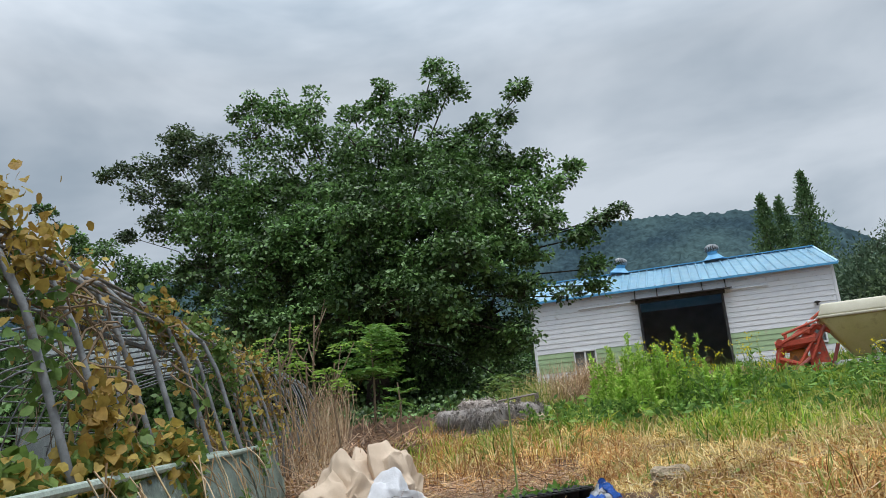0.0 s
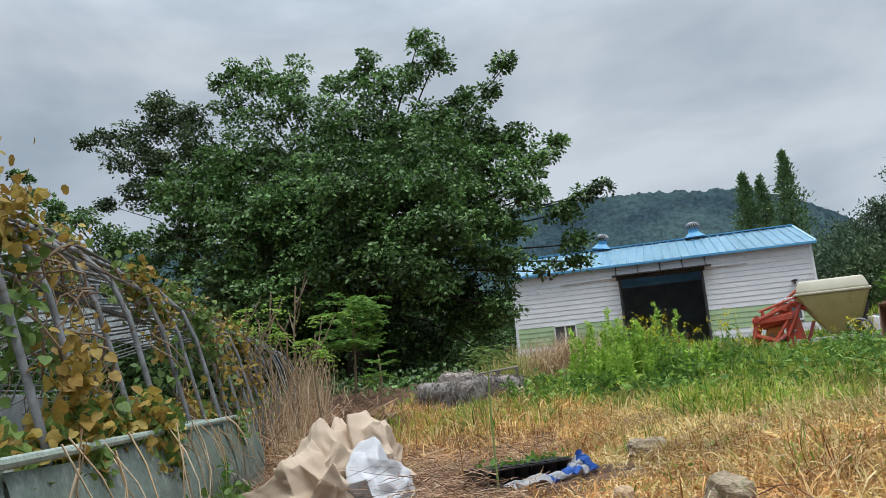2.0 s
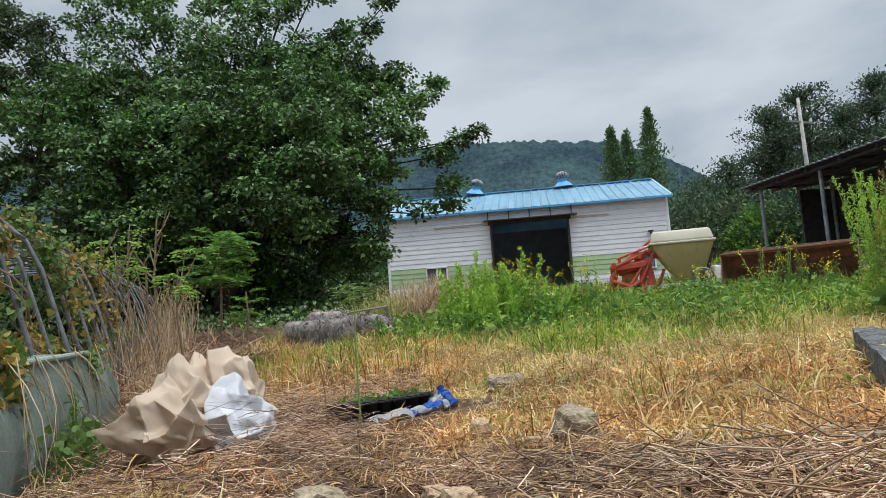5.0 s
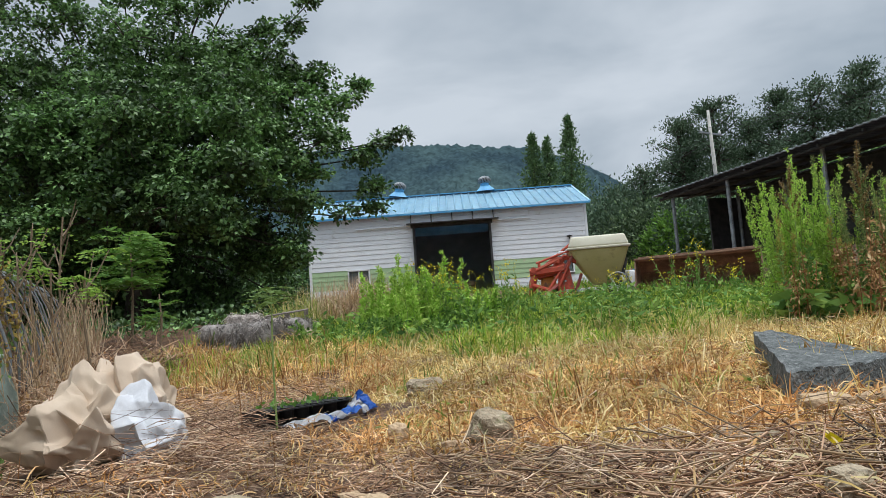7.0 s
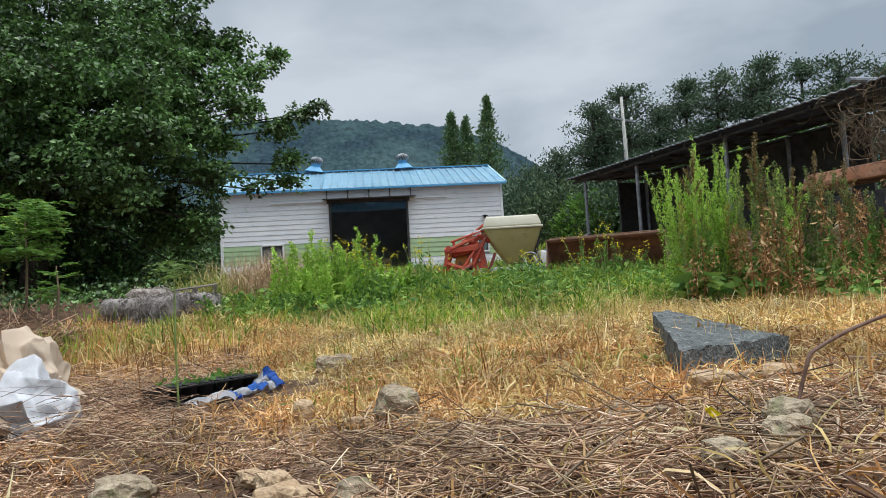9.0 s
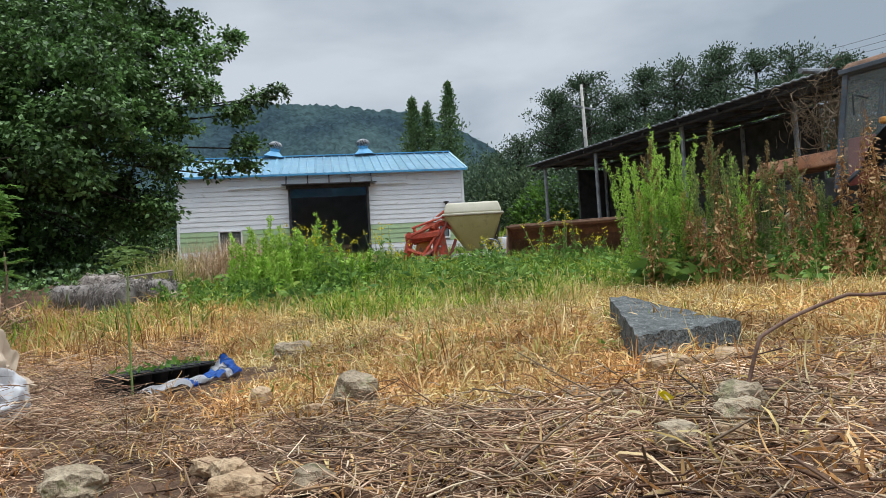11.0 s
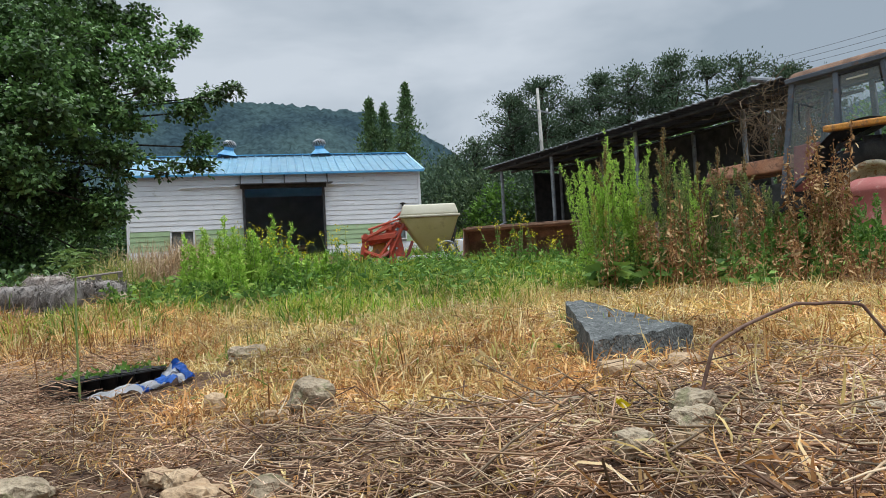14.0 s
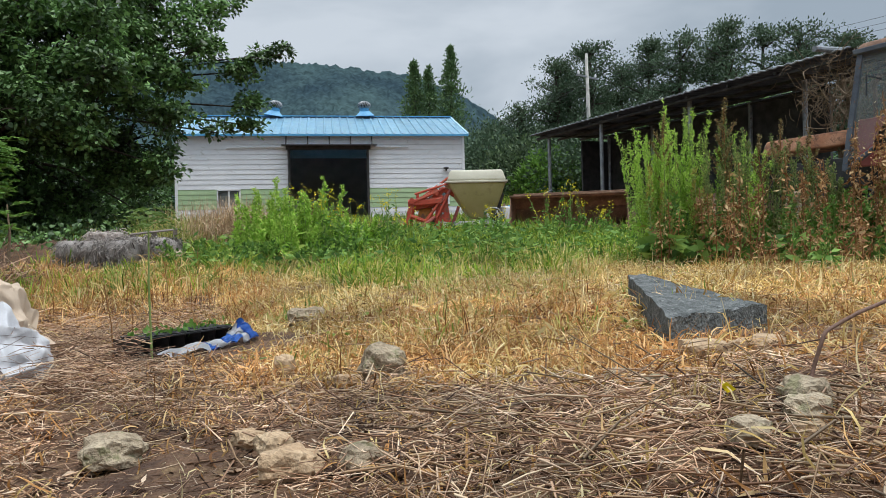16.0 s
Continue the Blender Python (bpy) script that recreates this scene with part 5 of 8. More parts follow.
# ---- straw pile with bales ----
def straw_bale(x, y, z, L, r, turn, label, core=M_GREYSTRAW, straw=M_GREYSTRAW):
    t = thing("straw_bale", pose(x, y, z, 0, 0, turn), label, "bale", "rotting straw bales")
    bm = bmesh.new()
    prof = [(0.001, 0), (r * 0.5, 0.01), (r * 0.9, 0.02), (r, 0.07), (r * 1.02, L * 0.5), (r, L - 0.07), (r * 0.9, L - 0.02), (r * 0.5, L), (0.001, L)]
    lathe(bm, [(a, b - L / 2) for a, b in prof], 22, "X")
    for v in bm.verts:
        v.co *= 1 + 0.22 * noise.noise(v.co * 6 + Vector((x, y, 0)))
        v.co.z = v.co.z * 0.82 + r * 0.82
    part("core", bm, core, t, smooth_faces=True)
    n = 1100
    a = rng.uniform(0, 6.28, n)
    xx = rng.uniform(-L / 2, L / 2, n)
    p = np.stack([xx, r * np.cos(a), r * np.sin(a) * 0.82 + r * 0.82], 1) + rng.normal(size=(n, 3)) * 0.02
    d = np.stack([rng.normal(0, 0.06, n), -np.sin(a) * 0.10 * rng.choice([-1, 1], n), -np.abs(rng.normal(0.07, 0.06, n))], 1)
    v, f = sticks(p, p + d, uni(0.003, 0.006, n), 0.1)
    tagged(put(new("loose_straw", np_mesh("loose_straw", v, f, straw)), t), kind="stuff")


straw_bale(-3.02, 8.75, gz(-2.95, 8.7), 0.50, 0.15, 14, "weathered grey straw bale slumped into a heap")
straw_bale(-2.55, 8.55, gz(-2.5, 8.6), 0.42, 0.17, -24, "weathered grey straw bale sagging open")
straw_bale(-2.78, 8.9, gz(-2.6, 8.9) + 0.15, 0.42, 0.12, 8, "flattened pale straw bale on top of the pile", M_PALESTRAW, M_PALESTRAW)
straw_bale(-2.40, 8.72, gz(-2.4, 8.7) + 0.13, 0.34, 0.11, -14, "flattened pale straw bale on top of the pile", M_PALESTRAW, M_GREYSTRAW)
straw_bale(-2.12, 8.8, gz(-2.12, 8.8), 0.40, 0.16, 35, "dark rotting straw bale under timber boards")
pal = thing("timber_pallet", pose(-2.25, 8.95, gz(-2.25, 8.95) + 0.32, 4, -6, 10) @ Matrix.Scale(0.6, 4), "weathered timber boards lying on straw", "pallet")
for k in range(4):
    part("plank", bx((0, -0.24 + k * 0.16, 0.02), (0.9, 0.12, 0.025), bevel=0.004), M_WOOD, pal)
for k in range(3):
    part("bearer", bx((-0.4 + k * 0.4, 0, -0.04), (0.08, 0.6, 0.08), bevel=0.004), M_WOOD, pal)

# ---- fertiliser spreader ----
sp = thing("fertiliser_spreader", pose(2.55, 13.7, gz(2.5, 13.7) - 0.10, 0, 0, -8), "red fertiliser spreader with a yellowed plastic hopper", "spreader")
SPX = 0.18


def frustum(bm, c0, s0, c1, s1, t=0.0):
    lo = [bm.verts.new((c0[0] + a * s0[0] / 2, c0[1] + b * s0[1] / 2, c0[2])) for a, b in ((-1, -1), (1, -1), (1, 1), (-1, 1))]
    hi = [bm.verts.new((c1[0] + a * s1[0] / 2, c1[1] + b * s1[1] / 2, c1[2])) for a, b in ((-1, -1), (1, -1), (1, 1), (-1, 1))]
    fs = [bm.faces.new((lo[i], lo[(i + 1) % 4], hi[(i + 1) % 4], hi[i])) for i in range(4)]
    fs += [bm.faces.new(lo[::-1]), bm.faces.new(hi)]
    es = list({e for f in fs for e in f.edges})
    if t:
        bmesh.ops.bevel(bm, geom=es, offset=t, segments=3, affect="EDGES", profile=0.5)
    return bm


part("hopper", frustum(bmesh.new(), (SPX + 0.10, 0, 0.38), (0.46, 0.46, 0), (SPX, 0, 1.06), (1.12, 1.0, 0), 0.05), M_HOPPER, sp, "yellowed translucent plastic hopper", True)
part("hopper_rim", frustum(bmesh.new(), (SPX, 0, 1.045), (1.17, 1.05, 0), (SPX, 0, 1.09), (1.17, 1.05, 0), 0.015), M_CREAM, sp)
part("hopper_lid", frustum(bmesh.new(), (SPX, 0, 1.09), (1.13, 1.0, 0), (SPX, 0, 1.30), (1.0, 0.86, 0), 0.04), M_CREAM, sp, "faded cream lid", True)
part("chassis", bx((SPX + 0.1, 0, 0.30), (1.1, 0.5, 0.07), bevel=0.01), M_WHITE, sp)
part("chassis", bx((SPX + 0.15, 0, 0.20), (0.9, 0.4, 0.05), bevel=0.01), M_GALV, sp)
part("outlet", lathe(bmesh.new(), [(0.001, 0.14), (0.16, 0.14), (0.2, 0.30), (0.17, 0.40), (0.001, 0.40)], 18), M_DARKSTEEL, sp).location = (SPX + 0.3, -0.05, 0)
for k, (x, y) in enumerate(((-0.32, -0.3), (0.75, -0.3), (0.75, 0.3), (-0.32, 0.3))):
    part("leg", rod(bmesh.new(), (x, y, 0), (x * 0.85 + 0.02, y * 0.85, 0.32), 0.028, seg=7), M_GALV, sp)
part("side_bracket", rod(bmesh.new(), (SPX + 0.50, -0.3, 0.85), (SPX + 0.36, -0.25, 0.32), 0.035, seg=7), M_DARKSTEEL, sp)
part("hose", pipe(bmesh.new(), [Vector((SPX + 0.3 + 0.16 * math.sin(a), -0.42, 0.44 + 0.13 * math.cos(a))) for a in np.linspace(-1.6, 2.6, 12)], 0.022, 8), M_GALV, sp, "grey rubber hose", True)
# linkage: two red side plates, beams and tie rods
for y in (-0.34, 0.30):
    bm = prism(bmesh.new(), [(-0.62, 0.0), (-0.36, 0.0), (-0.30, 0.30), (-0.36, 0.62), (-0.46, 0.70), (-0.55, 0.58)], y, y + 0.035)
    pl = part("side_plate", bm, M_RED, sp)
    for a in range(4):
        part("bolt", rod(bmesh.new(), (-0.44 - 0.03 * (a % 2), y - 0.012, 0.12 + a * 0.14), (-0.44 - 0.03 * (a % 2), y + 0.002, 0.12 + a * 0.14), 0.018, seg=6), M_GALV, pl)
    part("front_leg", pipe(bmesh.new(), [Vector((-1.08, y, 0.0)), Vector((-1.02, y, 0.42)), Vector((-0.94, y, 0.60))], 0.055, 6), M_RED, sp)
    part("lower_arm", rod(bmesh.new(), (-1.05, y, 0.56), (-0.45, y, 0.60), 0.065, seg=6), M_RED, sp)
part("cross_beam", bx((-0.72, 0.0, 0.54), (0.42, 0.62, 0.09), pose(0, 0, 0, 0, -8), 0.02), M_RED, sp)
part("cross_beam", rod(bmesh.new(), (-0.98, -0.42, 0.60), (-0.98, 0.40, 0.60), 0.05, seg=8), M_RED, sp)
part("tie_rod", rod(bmesh.new(), (-0.86, -0.2, 0.62), (-0.30, -0.2, 0.98), 0.022, seg=7), M_RED, sp)
part("top_frame", pipe(bmesh.new(), [Vector((-0.62, -0.3, 0.62)), Vector((-0.42, -0.28, 0.78)), Vector((-0.22, -0.28, 0.70))], 0.05, 6), M_RED, sp)
part("gearbox", frustum(bmesh.new(), (-0.74, 0, 0.30), (0.30, 0.34, 0), (-0.74, 0, 0.50), (0.24, 0.28, 0), 0.03), M_ORANGE, sp, "dirty orange gearbox")
part("drive_shaft", rod(bmesh.new(), (-0.74, 0, 0.36), (-0.1, 0, 0.30), 0.035, seg=8), M_DARKSTEEL, sp)
part("stand", bx((-1.16, -0.3, 0.13), (0.09, 0.09, 0.26), bevel=0.01), M_RED, sp)
part("sticker", bx((-0.43, -0.357, 0.28), (0.10, 0.004, 0.09), pose(0, 0, 0, 0, 10)), M_CREAM, sp)
jug = thing("plastic_jug", pose(3.27, 13.5, gz(3.3, 13.5) + 0.10, 0, 8, 20) @ Matrix.Scale(0.7, 4), "white plastic drum beside the spreader", "drum")
part("body", frustum(bmesh.new(), (0, 0, 0), (0.36, 0.30, 0), (0, 0, 0.56), (0.36, 0.30, 0), 0.06), M_WHITE, jug, smooth_faces=True)
part("cap", rod(bmesh.new(), (0.08, 0, 0.55), (0.08, 0, 0.61), 0.05, seg=12), M_BLUE2, jug, "blue cap")

# the linkage stands tall beside the hopper
for ob in list(sp.children):
    if ob.name.split(".")[0] in ("side_plate", "front_leg", "lower_arm", "cross_beam", "tie_rod", "top_frame", "gearbox", "stand"):
        ob.scale = (1.08, 1.0, 1.22)
for x0, z0, x1, z1, r in ((-1.02, 0.72, -0.55, 0.92, 0.035), (-0.9, 0.2, -0.5, 0.75, 0.03), (-1.1, 0.45, -0.7, 0.3, 0.04), (-0.62, 0.35, -0.36, 0.85, 0.028)):
    part("link_bar", rod(bmesh.new(), (x0, -0.38, z0), (x1, -0.36, z1), r, seg=7), M_RED, sp)
for k, (x0, z0, x1, z1, r) in enumerate(((-1.06, 0.10, -0.62, 0.42, 0.035), (-1.0, 0.86, -0.34, 1.06, 0.022), (-0.5, 0.70, -0.24, 1.02, 0.03), (-0.95, 0.6, -0.95, 0.9, 0.03), (-0.34, 0.15, -0.16, 0.62, 0.03))):
    part("link_bar", rod(bmesh.new(), (x0, -0.44 + 0.05 * k, z0), (x1, -0.42 + 0.05 * k, z1), r, seg=7), M_RED if k % 2 else M_FADED, sp)
part("top_link", bx((-0.62, -0.34, 0.90), (0.16, 0.10, 0.12), pose(0, 0, 0, 0, 20), 0.02), M_RED, sp)
part("lamp_block", bx((-0.50, -0.36, 1.02), (0.14, 0.06, 0.07), bevel=0.012), M_WHITE, sp, "white plastic lamp block")
for k, x in enumerate((0.52, 0.64, 0.72, 0.80)):
    part("spout_strut", rod(bmesh.new(), (x, -0.34, 0.08 + 0.03 * k), (x - 0.16, -0.30, 0.52), 0.022, seg=7), M_DARKSTEEL if k % 2 else M_WHITE, sp)
part("spreading_disc", lathe(bmesh.new(), [(0.001, 0.10), (0.26, 0.10), (0.28, 0.13), (0.24, 0.15), (0.001, 0.15)], 20), M_GALV, sp).location = (SPX + 0.3, -0.05, 0)
part("lift_ram", rod(bmesh.new(), (-0.98, 0.1, 0.35), (-0.6, 0.1, 0.85), 0.045, seg=9), M_FADED, sp)

# ---- loader bucket ----
bk = thing("loader_bucket", pose(4.28, 12.6, gz(4.3, 12.6) + 0.02, 0, 0, -24) @ Matrix.Scale(1.0, 4), "rusty steel front loader bucket in the grass", "bucket")
W = 2.1
PROF = [(-0.28, 0.60), (0.02, 0.58), (0.22, 0.40), (0.26, 0.18), (0.14, 0.02), (-0.52, 0.0)]


def bucket_pt(u, v):
    s = v * (len(PROF) - 1)
    i = min(int(s), len(PROF) - 2)
    a, b = PROF[i], PROF[i + 1]
    return Vector((-W / 2 + u * W, a[0] + (b[0] - a[0]) * (s - i), a[1] + (b[1] - a[1]) * (s - i)))


part("shell", thick(sheet(8, 15, bucket_pt), 0.014), M_RUST, bk)
for s in (-1, 1):
    bm = bmesh.new()
    a = [bm.verts.new((s * W / 2 - 0.008, y, z)) for y, z in PROF]
    b = [bm.verts.new((s * W / 2 + 0.008, y, z)) for y, z in PROF]
    bm.faces.new(a)
    bm.faces.new(b[::-1])
    for i in range(6):
        bm.faces.new((a[i - 1], a[i], b[i], b[i - 1]))
    part("side_plate", bm, M_RUST, bk)
part("top_lip", bx((0, -0.26, 0.61), (W + 0.04, 0.09, 0.03), bevel=0.006), M_RUST, bk)
part("cutting_edge", bx((0, -0.56, 0.005), (W + 0.02, 0.16, 0.022)), M_RUST, bk)
part("stiffener", bx((0, 0.06, 0.63), (W, 0.05, 0.09), bevel=0.006), M_RUST, bk)

# ---- open shed ----
SD = Vector((-0.287, 0.958, 0)).normalized()
SA = math.atan2(-SD.x, SD.y)
SP = Vector((7.835, 10.09, 0))
SH = Matrix.Translation((SP.x, SP.y, 0.75)) @ Matrix.Rotation(SA, 4, "Z")
shed = thing("open_shed", SH, "open-sided shed with a dark sloping corrugated roof", "shed")
SL, SWD, SZ = 8.25, 2.2, 2.26


def corrugated(u, v):
    x = u * SWD - 0.15
    return Vector((x, -0.4 + v * (SL + 0.8), SZ + 0.12 + 0.12 * u - 0.03 * u * u + 0.010 * math.sin(v * 320)))


part("roof_sheet", thick(sheet(4, 480, corrugated), 0.006), M_DARKSTEEL, shed, "dark corrugated steel roof")
part("roof_edge", pipe(bmesh.new(), [corrugated(-0.004, i / 400) + Vector((0, 0, 0.008)) for i in range(401)], 0.017, 5), M_GALV, shed, "pale worn edge of the corrugated sheets")
for y in np.linspace(0, SL, 9):
    part("rafter", rod(bmesh.new(), (-0.1, y, SZ + 0.05), (SWD - 0.2, y, SZ + 0.13), 0.03, seg=6), M_DARKSTEEL, shed)
for x in (0.0, 0.7, 1.4, 2.0):
    part("roof_purlin", rod(bmesh.new(), (x, -0.4, SZ + 0.02 + 0.04 * x), (x, SL + 0.3, SZ + 0.02 + 0.04 * x), 0.035, seg=6), M_DARKSTEEL, shed)
for x, y in ((1.0, 1.3), (0.3, 3.4), (0.1, 6.0), (0.1, SL - 0.1)):
    part("post", rod(bmesh.new(), (x, y, -0.5), (x, y, SZ + 0.08 + 0.05 * x), 0.045, seg=10), M_GALV, shed)
for y in (0.35, 3.4, 6.4, SL - 0.15):
    part("post", rod(bmesh.new(), (2.0, y, -0.5), (2.0, y, SZ + 0.15), 0.045, seg=10), M_GALV, shed)
part("end_beam", rod(bmesh.new(), (-0.5, -0.05, SZ + 0.16), (2.1, -0.15, SZ + 0.27), 0.05, seg=10), M_GALV, shed)
part("brace", rod(bmesh.new(), (0.1, SL - 0.2, 0.9), (-1.9, SL + 0.2, 0.12), 0.022, seg=6), M_GALV, shed)
# dark panels added to stand in for the deep shade under the roof
part("back_panel", bx((SWD - 0.1, SL / 2 + 0.8, 0.98), (0.06, SL - 1.6, 2.9)), M_DARKSTEEL, shed)
part("end_panel", bx((SWD / 2 + 0.55, SL, 0.9), (SWD - 1.3, 0.06, 2.7)), M_DARKSTEEL, shed)
# tangled dead vine on the shed's corner
tv_ = thing("dead_vine", SH @ pose(0.15, -0.1, 1.2), "tangle of bare dead vine on the shed corner", "vine")
n = 520
a = rng.normal(size=(n, 3)) * np.array([0.40, 0.25, 0.30]) + np.array([0.1, 0, 0.55])
a[:, 2] = np.minimum(a[:, 2], 1.05)
v, f = sticks(a, a + rng.normal(size=(n, 3)) * np.array([0.22, 0.2, 0.26]), uni(0.004, 0.011, n), 0.25, 3)
tagged(put(new("twig_tangle", np_mesh("twig_tangle", v, f, M_STEM)), tv_), kind="stuff")
for k in range(6):
    part("stem", pipe(bmesh.new(), [Vector((0.1 * math.sin(i * 1.1 + k) + 0.08 * (k - 3), 0.1 * math.cos(i + k), -1.2 + i * 0.25)) for i in range(9)], 0.014, 5), M_STEM, tv_)
# clutter dim under the shed
for x, y, s, mt, nm, lb in ((1.1, 7.2, (1.2, 0.8, 0.8), M_RUST, "machine_crate", "rusty machine parts under the shed"), (1.25, 5.0, (1.2, 1.0, 0.9), M_DARKSTEEL, "machine_crate", "dark stored machinery under the shed"), (1.2, 9.0, (0.9, 0.6, 0.45), M_WOOD, "timber_stack", "stack of old timber under the shed")):
    t = thing(nm, SH @ pose(x, y, -0.15), lb, "machinery")
    for k in range(3):
        part("slat", bx((rng.uniform(-0.1, 0.1), rng.uniform(-0.1, 0.1), s[2] * (k + 0.5) / 3), (s[0] * rng.uniform(0.8, 1), s[1] * rng.uniform(0.7, 1), s[2] / 3.2), pose(0, 0, 0, 0, 0, rng.uniform(-8, 8)), 0.03), mt, t)

# ---- tractor ----
HD = Vector((-0.358, 0.934, 0))
TA = math.atan2(-HD.x, HD.y)
TX, TY = 8.55, 8.24
TRM = Matrix.Translation((TX, TY, 0.26)) @ Matrix.Rotation(TA, 4, "Z")
tr = thing("tractor", TRM, "old orange farm tractor with a rusty cab roof", "tractor")


def wheel(x, y, R, w, rim_r, lugs, side):
    t = part("wheel", lathe(bmesh.new(), [(rim_r, -w * 0.36), (rim_r + 0.03, -w * 0.46), (R * 0.86, -w * 0.5), (R * 0.955, -w * 0.42), (R * 0.97, 0), (R * 0.955, w * 0.42), (R * 0.86, w * 0.5), (rim_r + 0.03, w * 0.46), (rim_r, w * 0.36)], 48, "X"), M_TYRE, tr, "black tractor tyre", True)
    t.location = (x, y, R)
    for i in range(lugs):
        for s in (-1, 1):
            a = 2 * math.pi * (i + 0.5 * (s > 0)) / lugs
            m = Matrix.Rotation(a, 4, "X") @ Matrix.Translation((s * w * 0.25, 0, R * 0.965)) @ Matrix.Rotation(radians(38 * s), 4, "Z")
            part("lug", box(bmesh.new(), (0, 0, 0), (w * 0.56, 0.05, 0.085)), M_TYRE, t).matrix_basis = m
    o = w * 0.36 * side
    rim = part("rim", lathe(bmesh.new(), [(rim_r + 0.012, o), (rim_r + 0.02, o * 1.3), (rim_r - 0.02, o * 1.38), (rim_r - 0.045, o * 1.2), (rim_r - 0.07, o * 0.2), (rim_r - 0.10, -o * 0.35), (rim_r * 0.60, -o * 0.45), (rim_r * 0.54, o * 0.15), (rim_r * 0.26, o * 0.25), (rim_r * 0.24, o * 0.6), (0.001, o * 0.6)], 40, "X"), M_RIM, t, "faded cream wheel rim", True)
    rim.location = (0, 0, 0)
    for i in range(6):
        a = i * math.pi / 3
        part("wheel_nut", rod(bmesh.new(), (o * 0.1, 0.4 * rim_r * math.cos(a), 0.4 * rim_r * math.sin(a)), (o * 0.32, 0.4 * rim_r * math.cos(a), 0.4 * rim_r * math.sin(a)), 0.016, seg=6), M_GALV, t)


wheel(-0.72, 0, 0.76, 0.42, 0.42, 18, -1)
wheel(0.72, 0, 0.76, 0.42, 0.42, 18, 1)
wheel(-0.62, 2.15, 0.42, 0.26, 0.22, 14, -1)
wheel(0.62, 2.15, 0.42, 0.26, 0.22, 14, 1)
part("rear_axle", rod(bmesh.new(), (-0.6, 0, 0.76), (0.6, 0, 0.76), 0.11, seg=12), M_DARKSTEEL, tr)
part("front_axle", rod(bmesh.new(), (-0.55, 2.15, 0.42), (0.55, 2.15, 0.42), 0.06, seg=10), M_DARKSTEEL, tr)
part("gear_housing", frustum(bmesh.new(), (0, 0.4, 0.45), (0.42, 1.6, 0), (0, 0.4, 1.0), (0.5, 1.7, 0), 0.04), M_DARKSTEEL, tr)
part("engine", frustum(bmesh.new(), (0, 2.0, 0.5), (0.4, 1.6, 0), (0, 2.0, 0.98), (0.48, 1.65, 0), 0.03), M_DARKSTEEL, tr)
bonnet = part("bonnet", frustum(bmesh.new(), (0, 2.15, 0.96), (0.66, 1.92, 0), (0, 2.12, 1.20), (0.56, 1.82, 0), 0.04), M_BONNET, tr, "faded rusty orange bonnet", True)
part("grille", bx((0, 3.02, 0.95), (0.5, 0.05, 0.5), bevel=0.01), M_DARKSTEEL, tr)
part("headlamp", rod(bmesh.new(), (-0.18, 3.02, 1.12), (-0.18, 3.08, 1.12), 0.07, seg=14), M_CREAM, tr)
part("headlamp", rod(bmesh.new(), (0.18, 3.02, 1.12), (0.18, 3.08, 1.12), 0.07, seg=14), M_CREAM, tr)
part("side_panel", bx((-0.40, 1.18, 1.02), (0.05, 0.42, 0.72), pose(0, 0, 0, 0, 6, 0), 0.02), M_FADED, tr, "faded red side panel")
part("exhaust", pipe(bmesh.new(), [Vector((0.28, 1.5, 1.2)), Vector((0.28, 1.5, 1.95)), Vector((0.30, 1.42, 2.05))], 0.035, 9), M_RUST, tr)
# mudguards arch over the rear tyres
for s in (-1, 1):
    def guard(u, v, s=s):
        a = radians(48 + 118 * u)
        r = 0.86
        return Vector((s * (0.46 + 0.56 * v), -r * math.cos(a), 0.72 + r * math.sin(a)))
    g = part("mudguard", thick(sheet(18, 4, guard), 0.02), M_DARKSTEEL, tr, "dark rear mudguard", True)
    part("mudguard_edge", box(bmesh.new(), (s * 0.98, 0.02, 1.50), (0.16, 1.05, 0.09), pose(0, 0, 0, 3), 0.025), M_ORANGE, g, "orange mudguard edge")
    part("rear_lamp", bx((s * 0.95, -0.56, 1.47), (0.18, 0.10, 0.08), bevel=0.015), M_ORANGE, g, "orange rear lamp")
# cab
CZ0, CZ1 = 1.18, 2.32
pill = [(-0.66, -0.48), (-0.68, 0.30), (-0.60, 1.25), (0.60, 1.25), (0.68, 0.30), (0.66, -0.48)]
top_ = [(-0.60, -0.36), (-0.60, 0.30), (-0.58, 0.98), (0.58, 0.98), (0.60, 0.30), (0.60, -0.36)]
base_z = [1.46, 1.20, 0.62, 0.62, 1.20, 1.46]
cab = part("cab_frame", bx((0, 0.3, 1.12), (1.05, 1.0, 0.08), bevel=0.02), M_CAB, tr, "dark blue-grey cab frame")
for (bx_, by_), (tx_, ty_), zz in zip(pill, top_, base_z):
    b, t = Vector((bx_, by_, zz)), Vector((tx_, ty_, CZ1))
    d = t - b
    m = Matrix.Translation((b + t) / 2) @ d.to_track_quat("Z", "Y").to_matrix().to_4x4()
    bm = bmesh.new()
    bmesh.ops.create_cube(bm, size=1, matrix=m @ Matrix.Diagonal((0.075, 0.075, d.length, 1)))
    part("pillar", bm, M_CAB, cab)
for i in range(6):
    a, b = top_[i], top_[(i + 1) % 6]
    part("head_rail", rod(bmesh.new(), (a[0], a[1], CZ1), (b[0], b[1], CZ1), 0.05, seg=6), M_CAB, cab)
    if i not in (2, 3):
        a, b = pill[i], pill[(i + 1) % 6]
        part("sill_rail", rod(bmesh.new(), (a[0], a[1], base_z[i]), (b[0], b[1], base_z[(i + 1) % 6]), 0.04, seg=6), M_CAB, cab)


